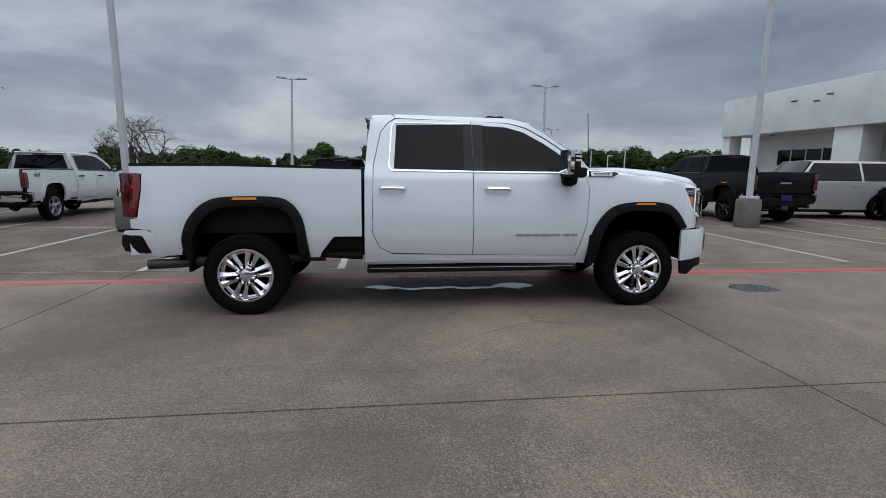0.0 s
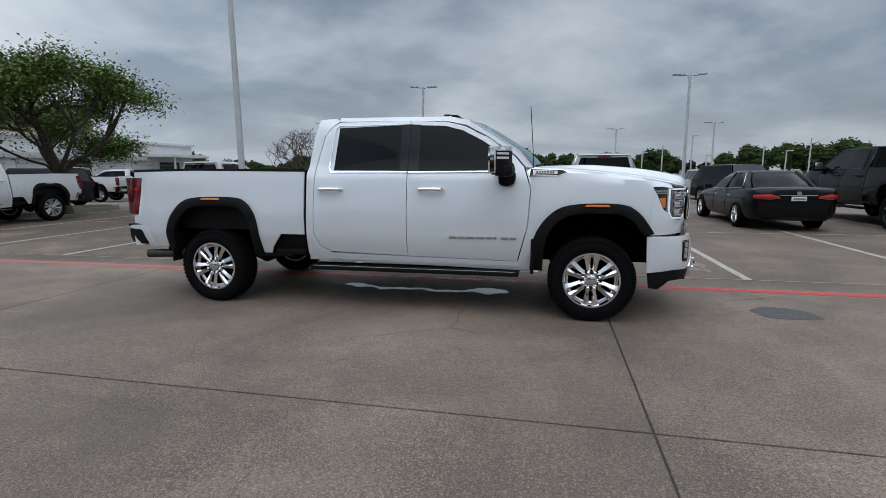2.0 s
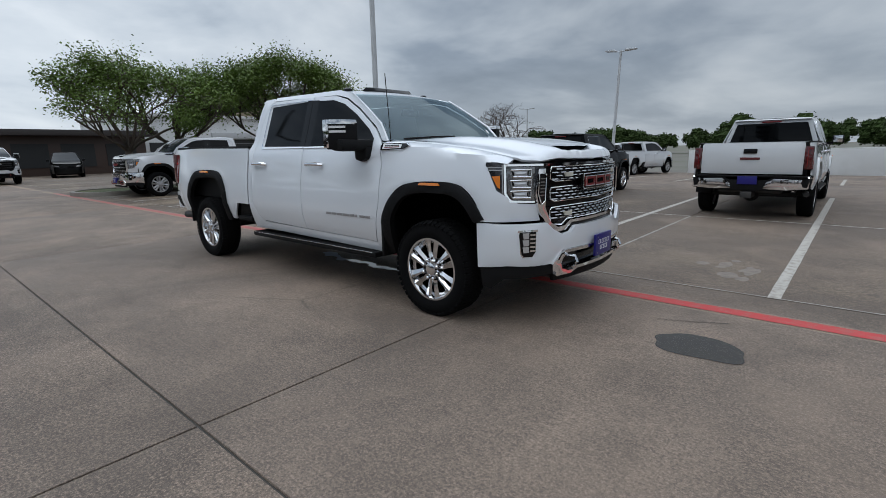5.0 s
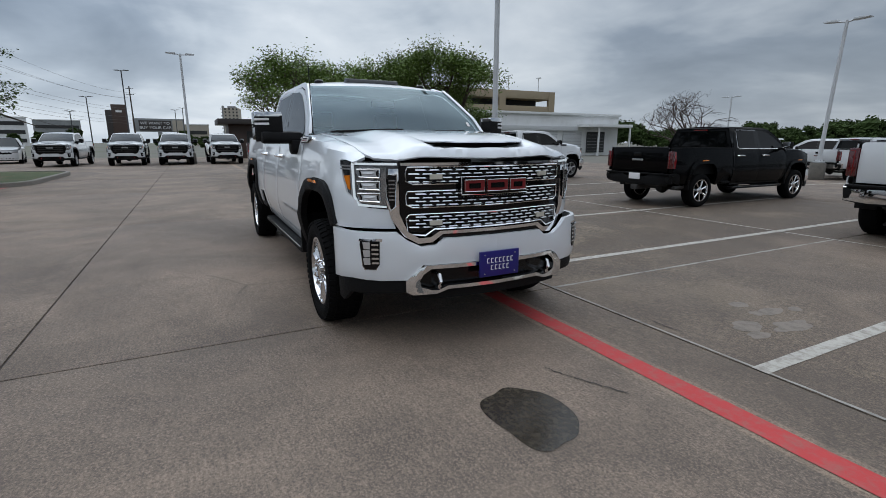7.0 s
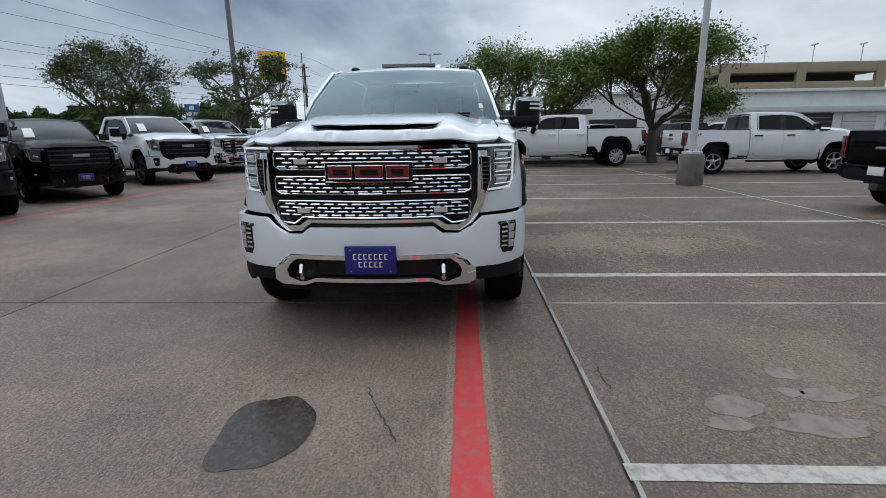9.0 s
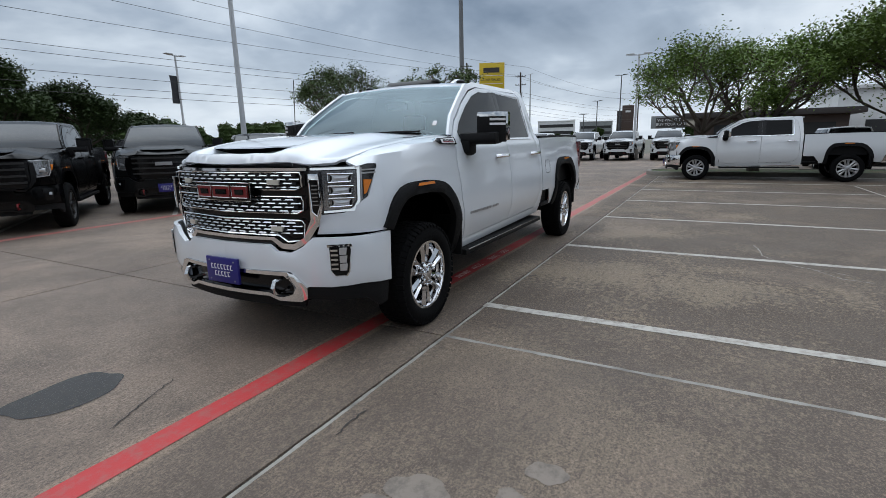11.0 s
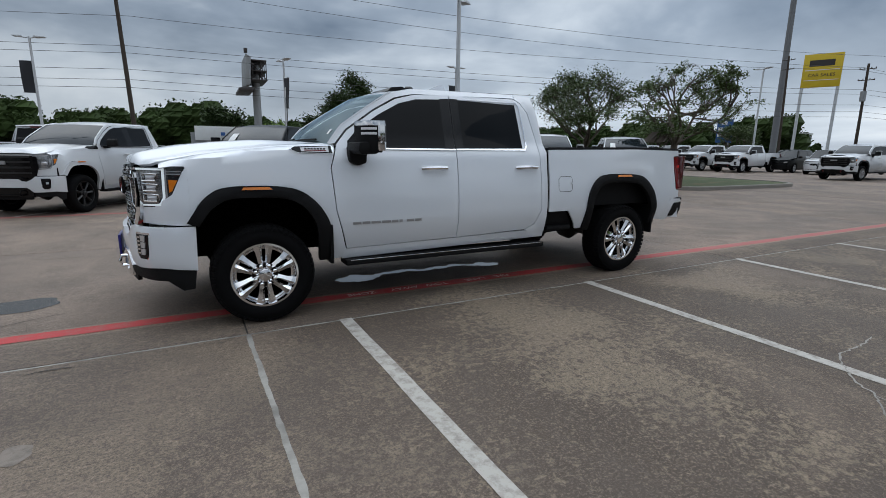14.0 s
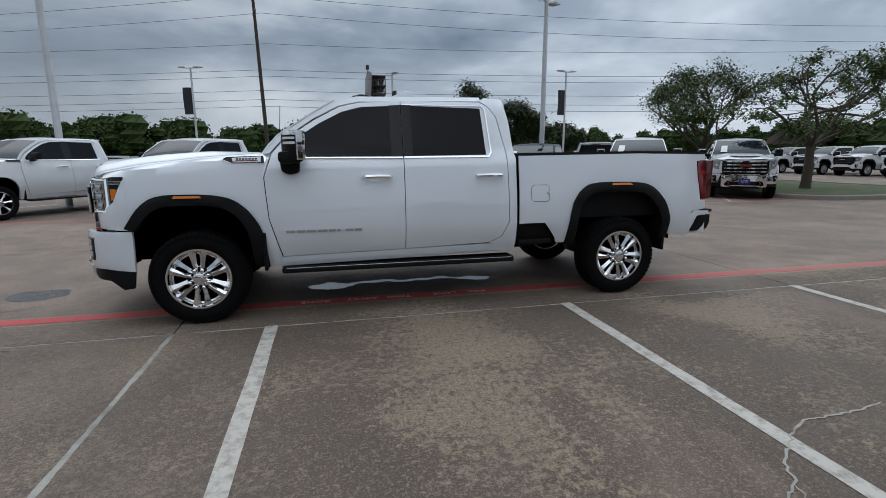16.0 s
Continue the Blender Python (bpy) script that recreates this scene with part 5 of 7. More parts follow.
    if rear == "chrome":
        for s in (-1, 1):
            part("bumper_face", sheet([(s * 0.26, 0.60), (s * 0.60, 0.585), (s * 0.93, 0.61), (s * 0.94, 0.77), (s * 0.42, 0.79), (s * 0.28, 0.70)], lambda y, z: (bed_x - 0.142 + 0.08 * (y / 0.9) ** 4, y, z), 0.12, 0.01, 0.004, flip=-1), CHROME, bump)
    if plate:
        part("rear_plate", box((bed_x - 0.150, -0.16, 0.68), (bed_x - 0.132, 0.16, 0.83), 0.004), plate, root)
    part("chassis", box((-2.9, -0.52, 0.50), (2.75, 0.52, 0.66), 0.02), FRAME_STEEL, root)
    # floor pan, well blocks and liners carry their shade in the near-black colour
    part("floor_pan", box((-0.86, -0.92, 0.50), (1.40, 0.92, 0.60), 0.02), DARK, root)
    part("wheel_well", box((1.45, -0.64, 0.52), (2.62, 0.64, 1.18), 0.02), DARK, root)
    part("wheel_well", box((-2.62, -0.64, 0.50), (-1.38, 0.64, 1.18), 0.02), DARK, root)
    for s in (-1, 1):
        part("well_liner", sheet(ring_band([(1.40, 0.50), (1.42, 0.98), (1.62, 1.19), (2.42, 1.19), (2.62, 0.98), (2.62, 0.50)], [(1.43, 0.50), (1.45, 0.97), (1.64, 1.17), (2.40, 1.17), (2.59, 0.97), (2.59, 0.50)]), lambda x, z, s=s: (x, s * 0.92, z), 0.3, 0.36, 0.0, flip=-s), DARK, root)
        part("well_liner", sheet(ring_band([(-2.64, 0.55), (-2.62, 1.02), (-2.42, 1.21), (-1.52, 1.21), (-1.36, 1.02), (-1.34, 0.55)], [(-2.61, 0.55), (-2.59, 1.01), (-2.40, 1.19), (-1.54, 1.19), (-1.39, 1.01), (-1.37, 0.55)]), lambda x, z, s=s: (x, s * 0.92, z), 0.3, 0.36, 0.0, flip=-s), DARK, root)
    for x in (2.0175, -2.0175):
        part("axle", tube([(x, -0.84, 0.411), (x, 0.84, 0.411)], 0.055, 10), FRAME_STEEL, root)
        part("differential", lathe([(-0.16, 0.02), (-0.13, 0.10), (0.0, 0.15), (0.13, 0.10), (0.16, 0.02)], "X", 14, centre=(x, 0.08, 0.40)), FRAME_STEEL, root)
    part("exhaust", tube([(-1.3, -0.55, 0.50), (-2.2, -0.70, 0.52), (-2.55, -0.86, 0.51), (-2.93, -0.90, 0.50)], 0.048, 12), FRAME_STEEL, root)
    part("hitch", box((bed_x - 0.14, -0.09, 0.42), (bed_x + 0.3, 0.09, 0.54), 0.01), FRAME_STEEL, root)

    # front end
    part("grille_backing", sheet([(-0.66, 0.79), (0.66, 0.79), (0.66, 1.24), (-0.66, 1.24)], along(FRONT, -0.02), 0.1, 0.03, 0.002, flip=1), GLOSS_BLACK, root)
    surround = [(0.0, 0.794), (0.375, 0.794), (0.445, 0.742), (0.535, 0.735), (0.625, 0.785), (0.705, 0.90), (0.735, 1.02), (0.715, 1.215), (0.655, 1.215), (0.652, 0.93), (0.60, 0.815), (0.53, 0.772), (0.455, 0.776), (0.395, 0.815), (0.0, 0.815)]
    for s in (-1, 1):
        part("grille_surround", sheet([(u * s, z) for u, z in surround], along(FRONT, 0.035), 0.06 if hero else 0.15, 0.05, 0.014, flip=1), CHROME if front != "black" else GLOSS_BLACK, root, "chrome grille surround" if front != "black" else "black grille surround")
        if hero:
            duct = [(0.664 * s, 1.180), (0.722 * s, 1.180), (0.728 * s, 1.04), (0.702 * s, 0.955), (0.672 * s, 0.985)]
            inlet = part("air_curtain", sheet(duct, along(FRONT, 0.040), 0.06, 0.008, 0.002, flip=1), GLOSS_BLACK, root)
            part("inlet_edge", loop_tube(duct, along(FRONT, 0.044), 0.005), CHROME, inlet)
            for k in range(6):
                part("inlet_bar", sheet([(0.676 * s, 1.02 + 0.024 * k), (0.714 * s, 1.02 + 0.024 * k), (0.714 * s, 1.028 + 0.024 * k), (0.676 * s, 1.028 + 0.024 * k)], along(FRONT, 0.046), 0.06, 0.004, 0.001, flip=1), LAMP_PALE, inlet)
    part("upper_slot", sheet([(-0.40, 0.755), (0.40, 0.755), (0.40, 0.80), (-0.40, 0.80)], along(FRONT, 0.022), 0.12, 0.03, 0.002, flip=1), GLOSS_BLACK, root)
    if front == "mesh":
        for z0, z1, rows in ((1.118, 1.224, 4), (0.970, 1.072, 4), (0.828, 0.924, 4)):
            frame_pts = [(0.0, z0), (0.57, z0), (0.61, z0 + 0.02), (0.61, z1 - 0.02), (0.60, z1), (0.0, z1)]
            if z0 < 0.9:
                frame_pts = [(0.0, z0), (0.43, z0), (0.49, z0 - 0.04), (0.60, z0 - 0.03), (0.61, z1 - 0.02), (0.59, z1), (0.0, z1)]
            whole = frame_pts + [(-u, z) for u, z in reversed(frame_pts) if u > 0]
            fr = part("grille_frame", loop_tube(whole, along(FRONT, 0.014), 0.0055), CHROME, root)
            bars, clips = grille_rows(z0, z1, rows, 0.605)
            part("grille_mesh", bars, SATIN, fr)
            part("grille_lattice", clips, GLOSS_BLACK, fr)
        for u, z in ((-0.42, 1.165), (0.42, 1.165), (-0.42, 0.87), (0.42, 0.87)):
            part("marker_led", sheet([(u - 0.04, z - 0.016), (u + 0.04, z - 0.016), (u + 0.04, z + 0.016), (u - 0.04, z + 0.016)], along(FRONT, 0.03), 0.04, 0.02, 0.006, flip=1), LED_SMALL, root, "small warm white grille lamp")
        badge = part("front_badge", sheet([(-0.255, 1.045), (0.255, 1.045), (0.255, 1.16), (-0.255, 1.16)], along(FRONT, 0.034), 0.1, 0.02, 0.006, flip=1), GLOSS_BLACK, root, "dark badge plate with plain red blocks")
        part("badge_edge", loop_tube([(-0.255, 1.045), (0.255, 1.045), (0.255, 1.16), (-0.255, 1.16)], along(FRONT, 0.034), 0.004), CHROME, badge)
        for a, b2 in ((-0.235, -0.095), (-0.075, 0.085), (0.105, 0.235)):
            block = [(a, 1.065), (b2, 1.065), (b2, 1.14), (a, 1.14)]
            part("badge_block", sheet(block, along(FRONT, 0.044), 0.1, 0.012, 0.004, flip=1), BADGE_RED, badge)
            part("block_edge", loop_tube(block, along(FRONT, 0.042), 0.003), CHROME, badge)
            part("block_gap", sheet([(a + 0.030, 1.086), (b2 - 0.030, 1.086), (b2 - 0.030, 1.119), (a + 0.030, 1.119)], along(FRONT, 0.047), 0.1, 0.010, 0.002, flip=1), GLOSS_BLACK, badge)
    else:
        fm = CHROME if front == "chrome" else (BLACK_ALLOY if front == "black" else GLOSS_BLACK)
        for z0 in (0.87, 0.98, 1.09, 1.19):
            part("grille_bar", sheet([(-0.60, z0), (0.60, z0), (0.60, z0 + 0.035), (-0.60, z0 + 0.035)], along(FRONT, 0.01), 0.15, 0.02, 0.006, flip=1), fm, root)
        part("front_badge", sheet([(-0.16, 1.055), (0.16, 1.055), (0.16, 1.125), (-0.16, 1.125)], along(FRONT, 0.03), 0.1, 0.02, 0.006, flip=1), BADGE_RED if front == "chrome" else DULL_ALLOY, root)
    # bumper in one piece, with a cut for the lower intake
    up = [(0.0, 0.770), (0.385, 0.770), (0.44, 0.728), (0.54, 0.722), (0.63, 0.765), (0.70, 0.822), (1.02, 0.822), (1.28, 0.822)]
    lo = [(1.27, 0.485), (1.02, 0.515), (0.80, 0.505), (0.64, 0.505), (0.53, 0.600), (0.0, 0.600)]
    bumper_mat = paint if front in ("mesh", "black") else CHROME
    whole = up + lo
    for s in (-1, 1):
        part("front_bumper", sheet([(u * s, z) for u, z in whole], along(BUMPER), step, 0.03, 0.010, flip=1), bumper_mat, root)
        part("air_dam", sheet([(0.60 * s, 0.50), (0.80 * s, 0.50), (1.02 * s, 0.51), (1.26 * s, 0.48), (1.24 * s, 0.34), (1.16 * s, 0.33), (1.05 * s, 0.41), (0.60 * s, 0.42)], along(BUMPER, -0.02), step, 0.03, 0.006, flip=1), PLASTIC, root)
    part("lower_intake", sheet([(-0.63, 0.40), (0.63, 0.40), (0.63, 0.61), (-0.63, 0.61)], along(BUMPER, -0.06), 0.15, 0.03, 0.002, flip=1), GLOSS_BLACK, root)
    part("valance", sheet([(-0.60, 0.36), (0.60, 0.36), (0.62, 0.43), (-0.62, 0.43)], along(BUMPER, -0.03), 0.15, 0.03, 0.006, flip=1), PLASTIC, root)
    bezel_out = [(0.0, 0.598), (0.51, 0.598), (0.565, 0.578), (0.645, 0.50), (0.645, 0.43), (0.60, 0.405), (0.44, 0.405), (0.36, 0.432), (0.0, 0.432)]
    bezel_in = [(0.0, 0.574), (0.48, 0.574), (0.53, 0.54), (0.555, 0.50), (0.545, 0.455), (0.47, 0.43), (0.43, 0.430), (0.36, 0.456), (0.0, 0.456)]
    for s in (-1, 1):
        part("intake_bezel", sheet([(u * s, z) for u, z in ring_band(bezel_out, bezel_in)], along(BUMPER, 0.012), 0.05 if hero else 0.15, 0.04, 0.010, flip=1), CHROME if front != "black" else GLOSS_BLACK, root)
        x, y = BUMPER(0.44)
        part("tow_hook", tube([(x - 0.10, s * y, 0.46), (x + 0.035, s * y, 0.462), (x + 0.05, s * y, 0.50), (x + 0.035, s * y, 0.54), (x - 0.10, s * y, 0.545)], 0.014, 8), CHROME if front == "mesh" else (BADGE_RED if front_plate else PLASTIC), root)
    fp = None
    if front_plate and not plate and group != "fleet row":
        fp = part("front_plate", box((3.055, -0.155, 0.495), (3.075, 0.155, 0.668), 0.004), BLUE_PLATE, root, "blue plate with white lettering bars")
    for count, z0, high in ((7, 0.588, 0.034), (5, 0.540, 0.034)) if fp else ():
        for i in range(count):
            ya = (i - (count - 1) / 2) * 0.0315
            part("plate_bar", box((3.070, ya - 0.0095, z0), (3.0775, ya + 0.0095, z0 + 0.0045), 0.0), PLATE_WHITE, fp)
            part("plate_bar", box((3.070, ya - 0.0095, z0 + high - 0.0045), (3.0775, ya + 0.0095, z0 + high), 0.0), PLATE_WHITE, fp)
            part("plate_bar", box((3.070, ya - 0.0095, z0 + 0.0045), (3.0775, ya - 0.0035, z0 + high - 0.0045), 0.0), PLATE_WHITE, fp)
    for yy, zz in ((-0.12, 0.645), (0.12, 0.645), (-0.12, 0.515), (0.12, 0.515)) if hero else ():
        part("plate_screw", lathe([(3.072, 0.006), (3.079, 0.005), (3.08, 0.0)], "X", 8, centre=(0, yy, zz)), GALV, fp)
    # seats and dash, seen through the screen
    if hero:
        part("dashboard", slanted([(0.62, 0.9), (1.36, 0.95), (1.36, 1.40), (1.10, 1.44), (0.85, 1.38), (0.72, 1.20)], -0.78, 0.78, None, 0.03), INTERIOR, root)
        part("steering_wheel", lathe([(0.0, 0.17), (0.012, 0.185), (0.0, 0.20), (-0.012, 0.185)], "X", 28, closed=True, centre=(0.60, 0.40, 1.28)), INTERIOR, root)
        for y in (-0.40, 0.40):
            part("seat_back", slanted([(-0.12, 0.75), (0.12, 0.75), (-0.02, 1.52), (-0.14, 1.52)], y - 0.26, y + 0.26, None, 0.05), INTERIOR, root)
            part("head_rest", box((-0.16, y - 0.14, 1.54), (-0.05, y + 0.14, 1.72), 0.04), INTERIOR, root)
        part("rear_seat", slanted([(-0.80, 0.8), (-0.40, 0.8), (-0.60, 1.48), (-0.76, 1.48)], -0.70, 0.70, None, 0.05), INTERIOR, root)
        part("rear_mirror", box((0.86, -0.12, 1.72), (0.90, 0.12, 1.79), 0.015), INTERIOR, root)
        part("screen_sticker", sheet([(0.70, 1.535), (0.735, 1.535), (0.73, 1.575), (0.695, 1.575)], screen(0.004), 0.2, 0.001, 0.0, flip=1), PAPER, root)
    elif stickers:
        part("screen_sticker", sheet([(-0.62, 1.52), (-0.42, 1.52), (-0.40, 1.74), (-0.58, 1.74)], screen(0.03), 0.08, 0.001, 0.0, flip=1), PAPER, root, "white price sheet behind the windscreen")
    y = 0.855
    for x in (2.0175, -2.0175):
        for s in (-1, 1):
            if hero:
                build_wheel(root, (x, s * (y + 0.012), 0.396), s, rim, hero, 0.403, style, 0.52 if x > 0 else 0.20)
            else:
                build_wheel(root, (x, s * y, 0.411), s, rim, hero, 0.415, style)
    return root


def parked(x, y, heading):
    """A pose on the ground; heading: degrees from +x to the left."""
    return pose(x, y, lot_z(y), 0, 0, heading)


hero_truck = pickup("pearl white crew cab pickup with chrome grille and black wheel flares", PEARL, True, PLASTIC, POLISHED, "mesh", None)


# ---- other cars ----
def car(name, label, category, paint, at, length=4.8, hood=(0.98, 1.06), belt=1.08, roof=1.70, nose=0.80, screen=(0.95, 0.35), back=(-1.75, -2.20), deck=None,
        base=2.8, wr=0.36, hw=0.93, rhw=0.62, rim=None, bars=None, plate=None, group="", lamp_mat=None):
    """A car or estate: screen and back are the x of the glass at the belt and at the roof."""
    root = thing(name, label, category, group, at=at)
    xf, xr = length / 2 - 0.05, -length / 2 - 0.05
    ax, bx = base / 2 + 0.05, -base / 2 + 0.05
    deck = deck or belt
    lo = 0.26

    def half(x, z):
        y = hw - 0.05 * abs(z - 0.72) ** 1.5 - 0.05 * max(0.0, lo + 0.2 - z)
        if x > ax:
            y -= 0.16 * ((x - ax) / (xf - ax)) ** 2
        if x < bx:
            y -= 0.12 * ((x - bx) / (xr - bx)) ** 2
        if z > belt:
            y -= (z - belt) / (roof - belt) * (hw - rhw - 0.08)
        return y

    def arch(cx, r, start, stop, k=9):
        return [(cx + r * math.cos(start + (stop - start) * i / k), wr + r * math.sin(start + (stop - start) * i / k)) for i in range(k + 1)]
    r = wr * 1.14
    for s in (-1, 1):
        place = lambda x, z, s=s: (x, s * half(x, z), z)
        proud = lambda x, z, s=s: (x, s * (half(x, z) + 0.008), z)
        low = [(xr + 0.02, lo + 0.1), (bx - r - 0.02, lo)] + arch(bx, r, math.pi, 0.0) + [(bx + r + 0.02, lo - 0.02), (ax - r - 0.02, lo - 0.02)] + arch(ax, r, math.pi, 0.0) + [(ax + r + 0.02, lo), (xf - 0.02, lo + 0.06), (xf - 0.02, nose), (screen[0], hood[1]), (screen[0] - 0.1, belt), (back[1] + 0.1, belt), (xr + 0.02, deck - 0.05)]
        body = part("body_side", sheet(low, place, 0.16, 0.02, 0.008, flip=-s), paint, root)
        part("cabin_side", sheet([(screen[0], belt - 0.01), (screen[1], roof - 0.03), (back[0], roof - 0.05), (back[1], belt - 0.01)], place, 0.2, 0.02, 0.008, flip=-s), paint, root)
        mid = (screen[1] + back[0]) / 2 - 0.05
        a = (screen[0] - screen[1])
        fx = lambda z: screen[0] - a * (z - belt) / (roof - belt)
        rx = lambda z: back[1] + (back[0] - back[1]) * (z - belt) / (roof - belt)
        z0, z1 = belt + 0.03, roof - 0.10
        part("side_window", sheet([(mid + 0.04, z0), (fx(z0) - 0.14, z0), (fx(z1) - 0.10, z1), (mid + 0.04, z1)], proud, 0.25, 0.004, 0.001, flip=-s), TINT, body)
        part("side_window", sheet([(rx(z0) + 0.18, z0), (mid - 0.04, z0), (mid - 0.04, z1), (rx(z1) + 0.12, z1)], proud, 0.25, 0.004, 0.001, flip=-s), TINT, body)
        for dx in (mid + 0.15, mid - 0.75):
            part("door_handle", box((dx, s * (hw - 0.02), belt - 0.13), (dx + 0.16, s * (hw + 0.015), belt - 0.10), 0.008), paint, body)
        part("sill", sheet([(bx + r, lo - 0.03), (ax - r, lo - 0.03), (ax - r, lo + 0.05), (bx + r, lo + 0.05)], proud, 0.4, 0.03, 0.006, flip=-s), PLASTIC, root)
        part("arch_trim", sheet(ring_band(arch(ax, r + 0.04, math.pi, 0.0), arch(ax, r - 0.02, math.pi, 0.0)), proud, 0.2, 0.03, 0.006, flip=-s), PLASTIC, root)
        part("arch_trim", sheet(ring_band(arch(bx, r + 0.04, math.pi, 0.0), arch(bx, r - 0.02, math.pi, 0.0)), proud, 0.2, 0.03, 0.006, flip=-s), PLASTIC, root)
        part("door_mirror", box((screen[0] - 0.30, s * (hw - 0.02), belt + 0.0), (screen[0] - 0.16, s * (hw + 0.17), belt + 0.13), 0.03), paint, root)
        part("headlamp", sheet([(s * 0.45, nose - 0.14), (s * 0.80, nose - 0.12), (s * 0.80, nose - 0.01), (s * 0.50, nose - 0.05)], lambda y, z: (xf + 0.012 - 0.30 * (y / hw) ** 2, y, z), 0.1, 0.02, 0.004, flip=1), LAMP_CLEAR, root)
        part("tail_lamp", sheet([(s * 0.50, deck - 0.24), (s * 0.82, deck - 0.24), (s * 0.82, deck - 0.12), (s * 0.40, deck - 0.15)], lambda y, z: (xr - 0.016 + 0.22 * (y / hw) ** 2, y, z), 0.1, 0.03, 0.006, flip=-1), RED_LENS, root, "red tail lamp")
        part("tail_lamp_side", sheet([(xr + 0.10, deck - 0.24), (xr + 0.20, deck - 0.20), (xr + 0.27, deck - 0.12), (xr + 0.10, deck - 0.11)], proud, 0.1, 0.02, 0.004, flip=-s), RED_BRIGHT, root)
        for x in (ax, bx):
            build_wheel(root, (x, s * (hw - 0.13), wr), s, rim or DULL_ALLOY, False, wr, 5)
            part("well_liner", box((x - r, s * (hw - 0.30), lo + 0.05), (x + r, s * (hw - 0.34), wr + r + 0.05)), DARK, root)
    crown = lambda y, w: 0.035 * (1 - (y / w) ** 2)
    part("hood", sheet([(screen[0] - 0.05, -hw + 0.10), (xf - 0.22, -hw + 0.18), (xf - 0.06, -0.45), (xf - 0.02, 0), (xf - 0.06, 0.45), (xf - 0.22, hw - 0.18), (screen[0] - 0.05, hw - 0.10)],
                       lambda x, y: (x, y, hood[1] + 0.02 - (hood[1] - nose - 0.02) * max(0.0, (x - screen[0]) / (xf - screen[0])) ** 1.6 + crown(y, hw)), 0.15, 0.02, 0.01, flip=1), paint, root)
    part("windscreen", sheet([(-hw + 0.10, belt - 0.02), (hw - 0.10, belt - 0.02), (rhw - 0.02, roof - 0.03), (-rhw + 0.02, roof - 0.03)], lambda y, z: (screen[0] + 0.10 - 0.12 * (y / 0.8) ** 2 - a * (z - belt) / (roof - belt), y, z), 0.2, 0.005, 0.0, flip=1), SCREEN_TINT, root)
    part("roof", sheet([(back[0] - 0.04, -rhw), (screen[1] + 0.05, -rhw), (screen[1] + 0.08, 0), (screen[1] + 0.05, rhw), (back[0] - 0.04, rhw)], lambda x, y: (x, y, roof - 0.03 + crown(y, rhw) - 0.02 * ((x + 0.5) / 1.5) ** 2), 0.2, 0.03, 0.012, flip=1), paint, root)
    part("rear_window", sheet([(-hw + 0.14, belt + 0.01), (hw - 0.14, belt + 0.01), (rhw - 0.04, roof - 0.09), (-rhw + 0.04, roof - 0.09)], lambda y, z: (back[1] - 0.03 + 0.08 * (y / 0.8) ** 2 + (back[0] - back[1]) * (z - belt) / (roof - belt), y, z), 0.2, 0.005, 0.0, flip=-1), TINT, root)
    if back[1] > xr + 0.25:
        part("boot_lid", sheet([(xr + 0.03, -hw + 0.16), (back[1] + 0.05, -hw + 0.12), (back[1] + 0.05, hw - 0.12), (xr + 0.03, hw - 0.16)], lambda x, y: (x, y, deck + 0.02 + crown(y, hw) - 0.04 * (back[1] - x)), 0.15, 0.02, 0.01, flip=1), paint, root)
    part("front_fascia", sheet([(-hw + 0.16, lo), (hw - 0.16, lo), (hw - 0.15, nose), (0, nose + 0.04), (-hw + 0.15, nose)], lambda y, z: (xf - 0.30 * (y / hw) ** 2 - 0.05 * abs(z - 0.5), y, z), 0.15, 0.03, 0.012, flip=1), paint, root)
    part("lower_intake", sheet([(-0.66, 0.34), (0.66, 0.34), (0.58, 0.46), (-0.58, 0.46)], lambda y, z: (xf + 0.004 - 0.30 * (y / hw) ** 2 - 0.05 * abs(z - 0.5), y, z), 0.15, 0.02, 0.006, flip=1), PLASTIC, root)
    part("grille", sheet([(-0.40, nose - 0.26), (0.40, nose - 0.26), (0.50, nose - 0.07), (-0.50, nose - 0.07)], lambda y, z: (xf + 0.004 - 0.30 * (y / hw) ** 2 - 0.05 * abs(z - 0.5), y, z), 0.15, 0.02, 0.006, flip=1), bars or GLOSS_BLACK, root)
    part("rear_fascia", sheet([(-hw + 0.12, lo + 0.05), (hw - 0.12, lo + 0.05), (hw - 0.12, deck), (-hw + 0.12, deck)], lambda y, z: (xr + 0.22 * (y / hw) ** 2 + 0.04 * abs(z - 0.6), y, z), 0.15, 0.03, 0.012, flip=-1), paint, root)
    part("rear_valance", sheet([(-0.70, lo), (0.70, lo), (0.74, lo + 0.14), (-0.74, lo + 0.14)], lambda y, z: (xr - 0.012 + 0.22 * (y / hw) ** 2, y, z), 0.2, 0.03, 0.008, flip=-1), PLASTIC, root)
    if plate:
        part("rear_plate", box((xr - 0.02, -0.16, deck - 0.30), (xr + 0.02, 0.16, deck - 0.15), 0.004), plate, root)
    part("underbody", box((xr + 0.25, -hw + 0.30, 0.20), (xf - 0.25, hw - 0.30, lo + 0.28), 0.02), DARK, root)
    return root


